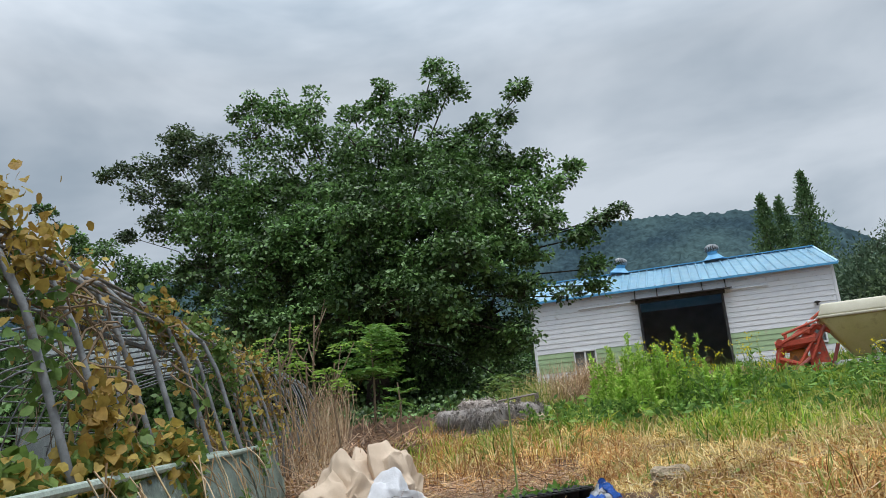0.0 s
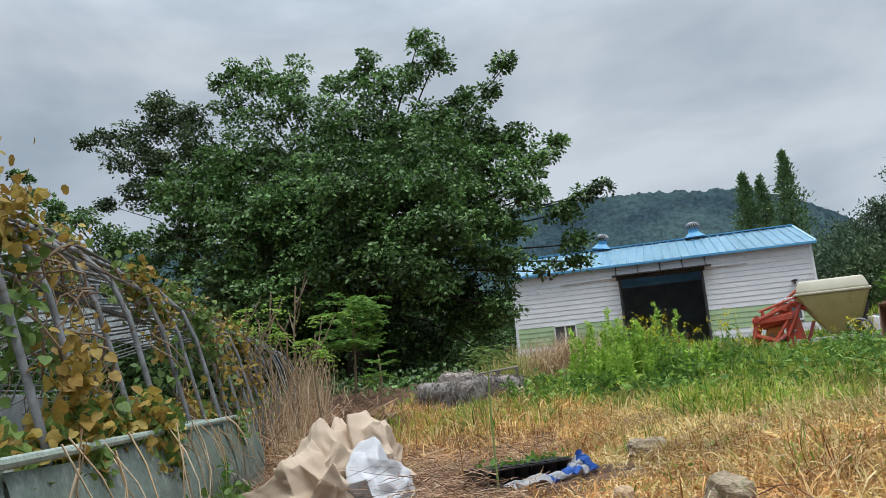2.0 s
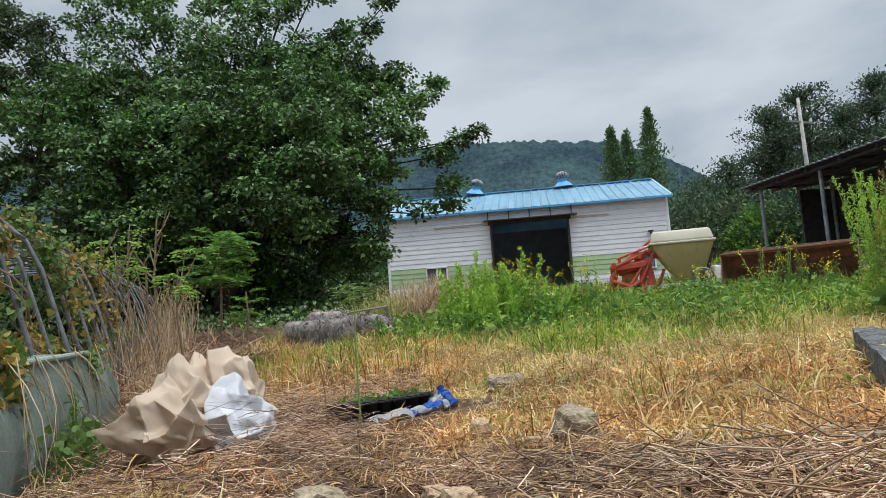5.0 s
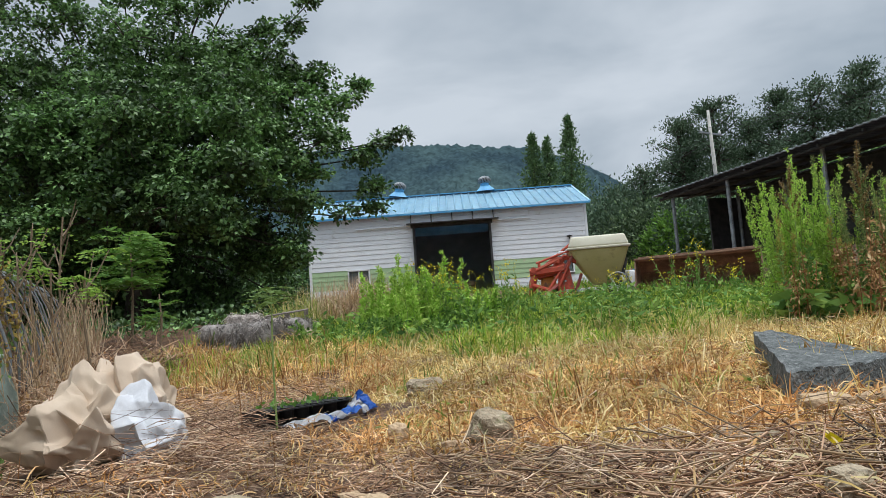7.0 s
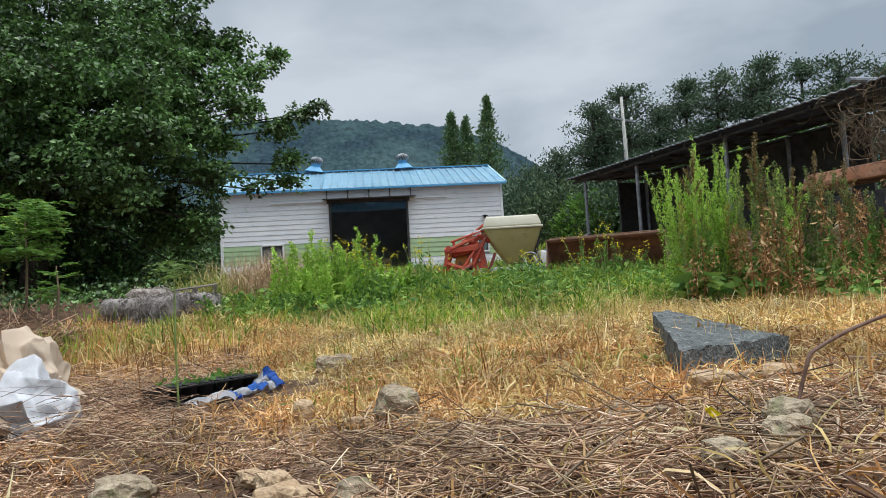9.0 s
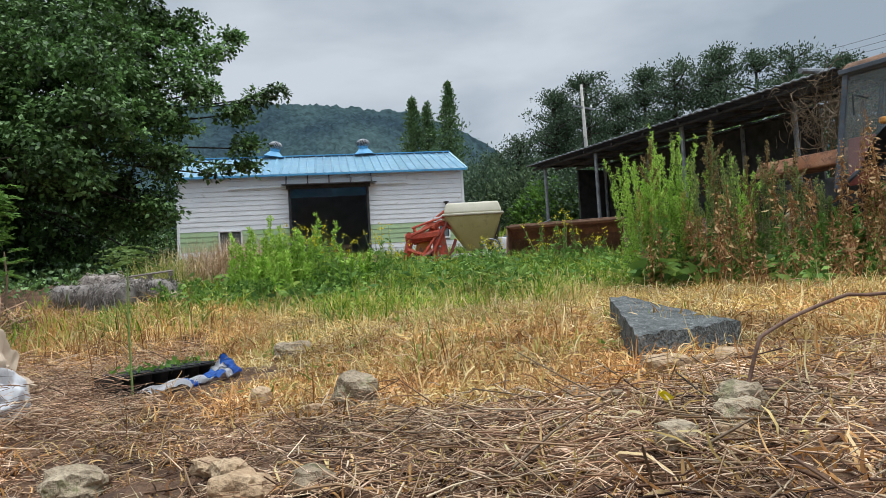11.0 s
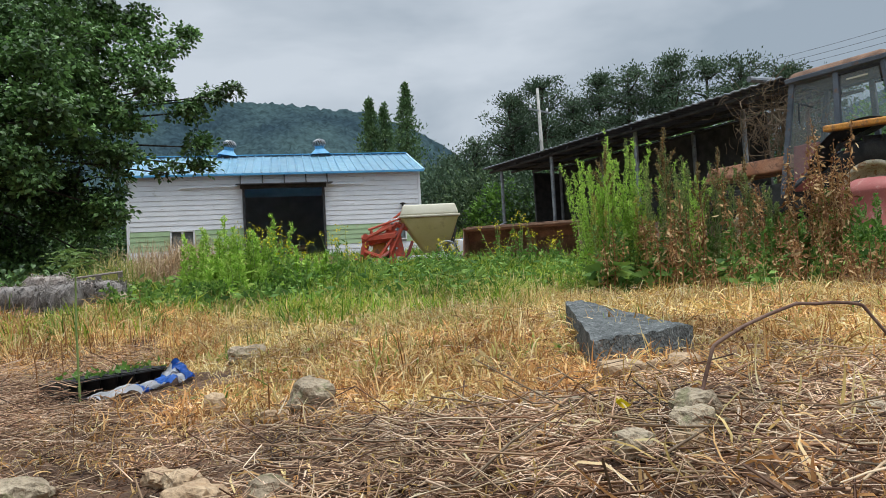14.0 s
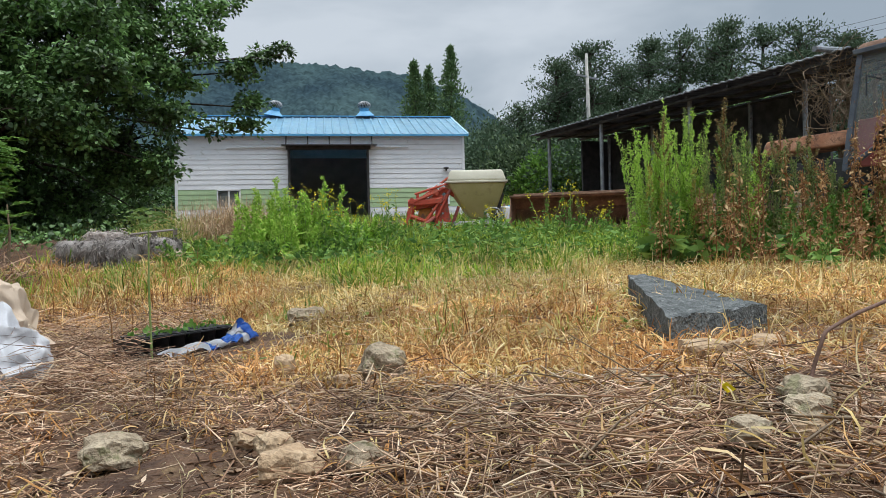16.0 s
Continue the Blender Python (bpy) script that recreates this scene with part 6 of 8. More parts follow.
def pane(name, a, b, c, d, label=""):
    bm = bmesh.new()
    bm.faces.new([bm.verts.new(p) for p in (a, b, c, d)])
    ob = part(name, thick(bm, 0.006), M_CABGLASS, cab, label)
    ob.visible_shadow = False
    return ob


for s in (-1, 1):
    pane("side_window", (s * 0.665, -0.40, 1.52), (s * 0.685, 0.24, 1.30), (s * 0.605, 0.24, 2.24), (s * 0.60, -0.28, 2.25), "dusty side window")
    pane("door_glass", (s * 0.68, 0.36, 1.18), (s * 0.61, 1.20, 0.75), (s * 0.585, 0.96, 2.25), (s * 0.60, 0.34, 2.25), "dusty door glass")
    for a, b in (((s * 0.67, -0.42, 1.50), (s * 0.69, 0.25, 1.28)), ((s * 0.605, -0.30, 2.25), (s * 0.61, 0.26, 2.25))):
        part("window_seal", rod(bmesh.new(), a, b, 0.02, seg=6), M_BLACKP, cab)
pane("rear_window", (-0.58, -0.47, 1.62), (0.58, -0.47, 1.62), (0.55, -0.38, 2.24), (-0.55, -0.38, 2.24), "dusty rear window")
pane("windscreen", (-0.55, 1.20, 1.35), (0.55, 1.20, 1.35), (0.54, 1.0, 2.25), (-0.54, 1.0, 2.25))
part("rear_panel", bx((0, -0.49, 1.50), (1.2, 0.05, 0.24), bevel=0.01), M_GALV, cab)
roof_t = part("cab_roof", frustum(bmesh.new(), (0, 0.3, 2.35), (1.36, 1.50, 0), (0, 0.3, 2.46), (1.20, 1.32, 0), 0.045), M_RUST, tr, "cream cab roof streaked with rust", True)
part("roof_trim", frustum(bmesh.new(), (0, 0.3, 2.30), (1.36, 1.50, 0), (0, 0.3, 2.37), (1.38, 1.52, 0), 0.01), M_CAB, tr)
for x in (-0.36, 0.52):
    wl_ = part("work_lamp", bx((x, -0.50, 2.38), (0.19, 0.13, 0.12), pose(0, 0, 0, 25), 0.02), M_BLACKP, tr, "black square work lamp")
    part("lamp_bracket", rod(bmesh.new(), (x, -0.36, 2.36), (x, -0.48, 2.38), 0.02, seg=6), M_BLACKP, wl_)
part("aerial", rod(bmesh.new(), (-0.3, -0.36, 2.4), (-0.3, -0.38, 2.85), 0.008, seg=5), M_BLACKP, tr)
part("seat", bx((0, 0.02, 1.22), (0.48, 0.46, 0.14), bevel=0.05), M_BLACKP, tr)
part("seat_back", bx((0, -0.22, 1.52), (0.46, 0.12, 0.50), pose(0, 0, 0, -8), 0.04), M_BLACKP, tr)
part("steering_wheel", pipe(bmesh.new(), [Vector((0.2 * math.cos(a), 0.58 + 0.17 * math.sin(a), 1.5 + 0.08 * math.sin(a))) for a in np.linspace(0, 6.28, 19)], 0.014, 6), M_BLACKP, tr)
part("steering_column", rod(bmesh.new(), (0, 0.62, 1.48), (0, 0.85, 1.0), 0.03, seg=7), M_BLACKP, tr)
part("lettering_bar", bx((-0.632, 0.0, 2.15), (0.003, 0.30, 0.026), pose(0, 0, 0, 0, -3, 0)), M_CREAM, tr)
part("linkage_arm", rod(bmesh.new(), (-0.3, -0.2, 0.6), (-0.34, -0.95, 0.45), 0.035, seg=7), M_RUST, tr)
part("linkage_arm", rod(bmesh.new(), (0.3, -0.2, 0.6), (0.34, -0.95, 0.45), 0.035, seg=7), M_RUST, tr)
part("lift_rod", rod(bmesh.new(), (-0.32, -0.6, 0.5), (-0.26, -0.35, 1.15), 0.025, seg=7), M_RUST, tr)
part("lift_rod", rod(bmesh.new(), (0.32, -0.6, 0.5), (0.26, -0.35, 1.15), 0.025, seg=7), M_RUST, tr)
part("mirror_arm", pipe(bmesh.new(), [Vector((-0.62, 0.9, 1.85)), Vector((-0.85, 0.98, 1.9)), Vector((-0.86, 0.98, 1.6))], 0.012, 5), M_BLACKP, tr)

# the cab, bonnet and guards ride high on the axles
LIFT = {"wheel": 0.05, "rear_axle": 0.05, "front_axle": 0.0, "linkage_arm": 0.1, "lift_rod": 0.1, "mudguard": 0.24, "gear_housing": 0.15, "engine": 0.22, "bonnet": 0.42, "grille": 0.36, "headlamp": 0.40, "side_panel": 0.34, "exhaust": 0.40}
for ob in list(tr.children):
    kind_name = ob.name.split(".")[0]
    ob.location.z += LIFT[kind_name] if kind_name in LIFT else 0.35
    if kind_name in ("cab_frame", "cab_roof", "roof_trim", "work_lamp", "lettering_bar", "aerial"):
        ob.scale.x = 0.84
        ob.location.y += 0.28

# ---- red drum ----
dx, dy = 6.90, 7.05
drum = thing("steel_drum", pose(dx, dy, gz(dx, dy)) @ Matrix.Diagonal((0.86, 0.86, 1.12, 1)), "faded red steel drum with a domed lid", "drum")
part("body", lathe(bmesh.new(), [(0.001, 0.0), (0.46, 0.0), (0.475, 0.02), (0.47, 0.04), (0.45, 0.05), (0.44, 0.40), (0.45, 0.43), (0.445, 0.46)], 40), M_FADED, drum, smooth_faces=True)
part("lid", lathe(bmesh.new(), [(0.448, 0.455), (0.44, 0.485), (0.36, 0.55), (0.22, 0.60), (0.001, 0.61)], 40), M_FADED, drum, "faded red domed lid", True)
part("foot_ring", lathe(bmesh.new(), [(0.47, 0.0), (0.50, 0.0), (0.50, 0.02), (0.47, 0.025)], 40), M_RUST, drum)

# ---- utility pole and cables ----
pt = azel(20.5, 14.4, 40)
pole = thing("utility_pole", pose(pt.x, pt.y, gz(pt.x, pt.y), 0, -0.8, 0), "pale concrete utility pole with a crossarm", "pole")
PH = pt.z - gz(pt.x, pt.y)
part("shaft", rod(bmesh.new(), (0, 0, 0), (0, 0, PH), 0.14, 0.07, 14), M_CONC, pole, smooth_faces=True)
part("crossarm", bx((0, 0, PH - 1.2), (1.8, 0.09, 0.09), pose(0, 0, 0, 0, 0, 35)), M_GALV, pole)
for k in (-0.75, 0, 0.75):
    part("insulator", lathe(bmesh.new(), [(0.001, 0), (0.05, 0), (0.07, 0.06), (0.05, 0.10), (0.06, 0.14), (0.001, 0.2)], 10), M_WHITE, pole).location = (k * math.cos(radians(35)), k * math.sin(radians(35)), PH - 1.15)


def cable(a, b, sag, r, label):
    a, b = Vector(a), Vector(b)
    c = bpy.data.curves.new("power_cable", "CURVE")
    c.dimensions, c.bevel_depth, c.bevel_resolution = "3D", r, 1
    s = c.splines.new("POLY")
    s.points.add(24)
    for i in range(25):
        u = i / 24
        p = a.lerp(b, u) - Vector((0, 0, sag * 4 * u * (1 - u)))
        s.points[i].co = (*(p - a), 1)
    c.materials.append(M_DARKSTEEL)
    o = new("power_cable", c)
    o.location = a
    tagged(o, label, "cable", "overhead power cables")


top = Vector((pt.x, pt.y, pt.z - 1.0))
for k, off in enumerate((-0.5, 0.1, 0.7)):
    cable(top + Vector((off, off * 0.6, 0)), azel(50.5, 15.6 - 0.45 * k, 32), 0.5, 0.007, "thin black overhead power cable")
    cable(top + Vector((off, off * 0.6, -0.4)), azel(9.5, 8.6 + 0.45 * k, 88), 0.8, 0.009, "thin black overhead power cable")
cable(top + Vector((0, 0, -6.0)), azel(9.8, 7.2, 40), 0.35, 0.02, "thin black overhead power cable")
cable(top + Vector((0, 0, -1.5)), (pt.x - 2.6, pt.y - 1, gz(pt.x, pt.y) + 0.3), 0.02, 0.014, "thin black overhead power cable")

# ---- plants ----
def merged(name, pieces, mat, parent, kind=""):
    v, f = join(*pieces)
    o = put(new(name, np_mesh(name, v, f, mat)), parent)
    return tagged(o, kind=kind) if kind else o


def spire_weed(x, y, h, mat, label, name="tall_weed", stems=5, spread=0.16, leaf=0.07, spikes=15, per=11, low=24, group="", lean=0.07, aspect=0.3, bushy=1.0):
    """A clump of upright stems set with short rising side spikes, broad leaves below."""
    t = thing(name, pose(x, y, gz(x, y)), label, "weed", group)
    L = []
    for k in range(stems):
        a = rng.uniform(0, 6.28)
        b = np.array([math.cos(a), math.sin(a), 0]) * spread * rng.uniform(0.1, 1)
        hh = h * (rng.uniform(0.62, 0.97) if k else 1.0)
        tip = b * 1.6 + np.array([rng.normal(0, lean), rng.normal(0, lean), 0]) * hh
        tip[2] = hh
        mid = b * 0.5 + tip * 0.5 + np.array([rng.normal(0, 0.02), rng.normal(0, 0.02), 0])
        part("stem", pipe(bmesh.new(), [Vector(b), Vector(mid), Vector(tip)], 0.006, 4, 0.002), M_GSTEM, t)
        u = np.linspace(0.22, 0.97, spikes) + rng.normal(0, 0.015, spikes)
        o = b + (tip - b) * u[:, None]
        yaw = rng.uniform(0, 6.28, spikes)
        out_ = np.stack([np.cos(yaw) * 0.34, np.sin(yaw) * 0.34, np.ones(spikes)], 1)
        ln = bushy * (0.05 + 0.15 * (1 - u)) * rng.uniform(0.6, 1.2, spikes) * hh
        s = rng.uniform(0.1, 1.0, (spikes, per))
        c = (o[:, None] + out_[:, None] * (ln[:, None] * s)[..., None]).reshape(-1, 3) + rng.normal(size=(spikes * per, 3)) * 0.006
        d = rng.normal(size=(spikes * per, 3)) * 0.8 + np.repeat(out_, per, 0) * 0.8
        L.append(leaves(c, (leaf * 0.75 * (1.15 - 0.6 * s)).ravel() * uni(0.6, 1.2, spikes * per), d, 0.3, aspect))
        m = 26
        c = b + (tip - b) * rng.uniform(0.78, 1.02, m)[:, None] + rng.normal(size=(m, 3)) * np.array([0.008, 0.008, 0.01])
        L.append(leaves(c, uni(0.02, 0.04, m), np.array([0, 0, 0.9]) * np.ones((m, 3)), 0.55, 0.5))
        if low:
            u = rng.uniform(0.04, 0.5, low)
            c = b + (tip - b) * u[:, None]
            d = rng.normal(size=(low, 3)) * np.array([1, 1, 0.3]) + np.array([0, 0, -0.1])
            L.append(leaves(c + d * 0.03, leaf * uni(1.0, 1.9, low), d, 0.2, aspect * 1.2))
    merged("foliage", L, mat, t, "stuff")
    return t


def withered_weed(x, y, h, stems, mat, label="withered russet weed with curled hanging leaves", spread=0.14):
    """Dead upright stems with curled leaves hanging from them and knots of dry seed."""
    t = thing("withered_weed", pose(x, y, gz(x, y)), label, "weed", "withered weeds by the tractor")
    L, K = [], []
    for k in range(stems):
        a = rng.uniform(0, 6.28)
        b = np.array([math.cos(a), math.sin(a), 0]) * spread * rng.uniform(0.1, 1)
        hh = h * (rng.uniform(0.6, 0.95) if k else 1.0)
        tip = b * 1.5 + np.array([rng.normal(0, 0.05) * hh, rng.normal(0, 0.05) * hh, 0])
        tip[2] = hh
        hook = tip + np.array([rng.normal(0, 0.05), rng.normal(0, 0.05), -0.04])
        part("stem", pipe(bmesh.new(), [Vector(b), Vector(b * 0.5 + tip * 0.5) + Vector((0.02, 0, 0)), Vector(tip), Vector(hook)], 0.007, 5, 0.003), M_RUSSET, t)
        n = int(66 * hh)
        u = rng.uniform(0.1, 0.9, n)
        c = b + (tip - b) * u[:, None] + rng.normal(size=(n, 3)) * np.array([0.03, 0.03, 0.01])
        d = rng.normal(size=(n, 3)) * np.array([0.7, 0.7, 0.3]) + np.array([0, 0, -0.8])
        L.append(leaves(c, uni(0.035, 0.10, n), d, 0.6, 0.30))
        n = int(70 * hh)
        u = rng.uniform(0.4, 1.0, n)
        c = b + (tip - b) * u[:, None] + rng.normal(size=(n, 3)) * np.array([0.022, 0.022, 0.02])
        K.append(leaves(c, uni(0.012, 0.035, n), rng.normal(size=(n, 3)), 0.5, 0.7))
    merged("foliage", L, mat, t, "stuff")
    merged("seed_tangle", K, M_WILT, t, "stuff")


# tall weeds by the tractor: yellow-green, olive and withered ones
M_LIME = blade_mat("lime_weed", [(0.22, 0.40, 0.05), (0.36, 0.58, 0.09), (0.50, 0.70, 0.14), (0.64, 0.76, 0.22)], 2.0, 0.85, 1.25, through_light=0.45)
M_OLIVE = blade_mat("olive_weed", [(0.10, 0.16, 0.05), (0.18, 0.27, 0.08), (0.28, 0.35, 0.12), (0.40, 0.33, 0.14)], 2.0, 0.75, 1.2, through_light=0.4)
M_GOLD = blade_mat("golden_weed", [(0.20, 0.20, 0.05), (0.38, 0.34, 0.07), (0.50, 0.42, 0.10), (0.30, 0.36, 0.08)], 2.0, 0.7, 1.15, through_light=0.35)
M_DEEP = blade_mat("deep_green_leaves", [(0.055, 0.125, 0.026), (0.12, 0.25, 0.05), (0.21, 0.36, 0.07), (0.32, 0.47, 0.11)], 2.0, 0.8, 1.15, through_light=0.3)
TALL = "tall weeds by the tractor"


def spiked_weed(x, y, h):
    """A going-over weed: a stem that branches into thick upright spikes of dry seed."""
    t = thing("seeding_weed", pose(x, y, gz(x, y)), "dark brown seeding weed with thick branching spikes", "weed", TALL)
    K = []
    top_p = np.array([rng.normal(0, 0.05), rng.normal(0, 0.05), h])
    part("stem", pipe(bmesh.new(), [Vector((0, 0, 0)), Vector(top_p * 0.5) + Vector((0.03, 0, 0)), Vector(top_p)], 0.008, 5, 0.004), M_RUSSET, t)
    for k in range(9):
        u = 0.55 + 0.05 * k
        o = top_p * u
        a = k * 2.4
        e = o + np.array([math.cos(a) * 0.16, math.sin(a) * 0.16, 0.24]) * (1.5 - u) * rng.uniform(0.7, 1.3) if k < 8 else top_p + np.array([0.02, 0, 0.12])
        part("spike_stem", pipe(bmesh.new(), [Vector(o), Vector(o * 0.5 + e * 0.5) - Vector((0, 0, 0.03)), Vector(e)], 0.004, 4, 0.002), M_RUSSET, t)
        n = 110
        s = rng.uniform(0.15, 1.0, n)[:, None]
        c = o + (e - o) * s + rng.normal(size=(n, 3)) * 0.011
        K.append(leaves(c, uni(0.012, 0.026, n), rng.normal(size=(n, 3)), 0.5, 0.7))
    merged("seed_tangle", K, M_SEED, t, "stuff")


M_SEED = blade_mat("dark_seed_heads", [(0.10, 0.07, 0.035), (0.19, 0.13, 0.06), (0.28, 0.20, 0.09), (0.30, 0.28, 0.10)], 2.0, 0.8, 1.15, through_light=0.15)
for x, y, h in ((4.05, 6.95, 1.75), (4.2, 7.05, 1.55), (3.4, 7.05, 1.55), (4.7, 6.9, 1.45), (5.0, 6.8, 1.3), (4.45, 6.8, 1.3)):
    spiked_weed(x, y, h)
for x, y, h in ((3.36, 7.1, 1.35), (3.42, 7.25, 1.66), (3.45, 7.4, 1.6), (3.52, 7.1, 1.55), (3.66, 7.25, 1.80), (3.8, 7.35, 1.62), (3.92, 7.15, 1.45), (4.45, 7.2, 1.50), (4.6, 7.4, 1.3)):
    spire_weed(x, y, h, M_LIME, "tall fresh green weed with upright leafy spikes", stems=9, group=TALL, leaf=0.046, spread=0.2, per=22, spikes=24, aspect=0.36)
for x, y, h in ((3.36, 6.95, 1.05), (3.7, 6.9, 1.1)):
    spire_weed(x, y, h, M_GOLD, "yellowing seeding weed among green ones", stems=6, group=TALL, leaf=0.065, per=13)
for x, y, h in ((4.05, 7.1, 1.75), (4.12, 6.9, 1.6), (4.3, 7.0, 1.45), (4.75, 7.0, 1.4), (4.95, 6.9, 1.25), (5.1, 6.9, 1.15), (5.35, 6.95, 1.0)):
    spire_weed(x, y, h, M_OLIVE, "olive green seeding weed with slender spikes", stems=8, group=TALL, leaf=0.048, bushy=0.9, per=18, spikes=22)
for x, y, h, n, mt in ((3.62, 6.45, 1.02, 4, M_WILT), (3.75, 6.3, 0.8, 4, M_WILT), (4.02, 6.4, 1.12, 4, M_WILT), (4.62, 6.4, 1.15, 3, M_WILT), (4.80, 6.25, 0.85, 3, M_WILT), (5.0, 6.35, 1.45, 3, M_WILT), (5.30, 6.3, 1.5, 5, M_WILT), (5.45, 6.2, 1.62, 5, M_WILT), (5.62, 6.25, 1.45, 5, M_WILT), (5.82, 6.3, 1.5, 3, M_WILT), (3.2, 6.6, 0.7, 3, M_WILT)):
    withered_weed(x, y, h, n, mt)
for i in range(26):
    x = rng.uniform(3.3, 6.2)
    spire_weed(x, 6.6 + rng.uniform(-0.3, 0.45), rng.uniform(0.45, 0.85), M_DEEP if i % 2 else M_WEED, "low leafy deep green weed", stems=5, spikes=6, per=6, low=34, group="low weeds by the tractor", leaf=0.105, spread=0.22, aspect=0.42)
for x, y, h in ((6.0, 6.4, 0.75), (6.15, 6.3, 0.62), (6.3, 6.2, 0.45), (6.6, 6.0, 0.32), (6.9, 6.1, 0.30), (7.2, 6.3, 0.32), (7.5, 6.2, 0.4), (6.45, 5.8, 0.4)):
    spire_weed(x, y, h, M_WEED, "low leafy green weed before the drum", stems=5, spikes=6, per=6, low=26, group="low weeds by the tractor", leaf=0.09, spread=0.22, aspect=0.45)
for x, y, h in ((4.3, 5.9, 0.42), (4.7, 5.8, 0.5), (5.05, 5.7, 0.6), (5.3, 5.5, 0.45), (3.9, 5.9, 0.35), (5.0, 5.2, 0.3), (5.7, 5.1, 0.32)):
    withered_weed(x, y, h, 6, M_WILT, "low withered brown weed in the dry grass", 0.2)
for i in range(10):
    spire_weed(rng.uniform(4.2, 6.6), rng.uniform(5.7, 6.2), rng.uniform(0.25, 0.42), M_DEEP, "low leafy deep green weed", stems=5, spikes=5, per=6, low=26, group="low weeds by the tractor", leaf=0.08, spread=0.2, aspect=0.42)
for x, y, h in ((-2.22, 2.62, 0.34), (-2.36, 2.85, 0.30), (-2.1, 2.4, 0.26), (-2.5, 3.1, 0.28)):
    spire_weed(x, y, h, M_WEED, "small ferny green weed beside the skirt", stems=3, spikes=9, per=10, low=6, group="ferny weeds by the skirt", leaf=0.026, spread=0.08, aspect=0.3, bushy=1.9, lean=0.2)
# mugwort before the barn door, with yellow mustard
for x, y, h in ((-0.84, 8.6, 0.98), (-0.98, 8.7, 0.75), (-0.7, 8.5, 0.8), (-0.6, 8.8, 0.72), (-0.48, 8.6, 0.82), (-0.32, 8.7, 0.72), (-0.16, 8.6, 0.94), (-0.05, 8.5, 0.66), (-1.1, 8.5, 0.6), (0.08, 8.7, 0.5), (0.3, 8.8, 0.42), (-0.75, 8.2, 0.6), (-0.4, 8.2, 0.55)):
    spire_weed(x, y, h, M_LIME, "bright green mugwort clump", "mugwort", stems=7, group="mugwort before the barn", leaf=0.085, spread=0.2, bushy=1.0, low=20, per=14)
for i in range(20):
    spire_weed(-1.85 + rng.uniform(0, 2.1), 8.0 + rng.uniform(-0.4, 0.6), rng.uniform(0.16, 0.34), M_DEEP, "low broad-leaved green weed", stems=5, spikes=4, per=5, low=22, group="low weeds before the barn", leaf=0.10, spread=0.22, aspect=0.45, lean=0.2)


def mustard(x, y, h):
    t = thing("mustard_plant", pose(x, y, gz(x, y)), "thin mustard plant with small yellow flowers", "flower", "flowering mustard")
    L, P = [], []
    for k in range(5):
        tip = np.array([rng.normal(0, 0.13), rng.normal(0, 0.13), h * rng.uniform(0.65, 1.05)])
        part("stem", pipe(bmesh.new(), [Vector((0, 0, 0)), Vector(tip * 0.5) + Vector((0.02, 0, 0)), Vector(tip)], 0.005, 4, 0.002), M_GSTEM, t)
        n = 14
        c = tip * rng.uniform(0.15, 0.8, n)[:, None]
        L.append(leaves(c, uni(0.04, 0.10, n), rng.normal(size=(n, 3)), 0.5, 0.35))
        m = 10
        c = tip + rng.normal(size=(m, 3)) * np.array([0.028, 0.028, 0.03])
        P.append(leaves(c, uni(0.016, 0.028, m), rng.normal(size=(m, 3)) + np.array([0, 0, 0.5]), 0.5, 0.9))
    merged("foliage", L, M_WEED, t, "stuff")
    merged("petals", P, M_YELLOW, t, "stuff")


for i in range(8):
    mustard(rng.uniform(-0.6, 0.7), rng.uniform(7.9, 9.0), rng.uniform(0.55, 0.95))
for i in range(7):
    mustard(rng.uniform(1.6, 4.2), rng.uniform(9.4, 11.0), rng.uniform(0.42, 0.58))
for i in range(3):
    mustard(rng.uniform(2.9, 3.6), rng.uniform(9.6, 10.6), rng.uniform(0.7, 0.9))


def frond(base, direction, L, droop, n_pairs, leaf):
    """A compound leaf: paired leaflets along a drooping rib."""
    d = np.array(direction, float)
    d /= np.linalg.norm(d)
    s = np.linspace(0.15, 1, n_pairs)
    rib = base + d * L * s[:, None] + np.array([0, 0, -droop * L]) * (s ** 2)[:, None]
    side = np.cross(d, [0, 0, 1.0])
    side /= np.linalg.norm(side) + 1e-9
    out_ = []
    for sg in (-1, 1):
        dirs = side * sg + d * 0.45 + np.array([0, 0, -0.25])
        out_.append(leaves(rib, leaf * (1.15 - 0.5 * np.abs(s - 0.5)), np.repeat(dirs[None], n_pairs, 0), 0.16, 0.34))
    return join(*out_), rib


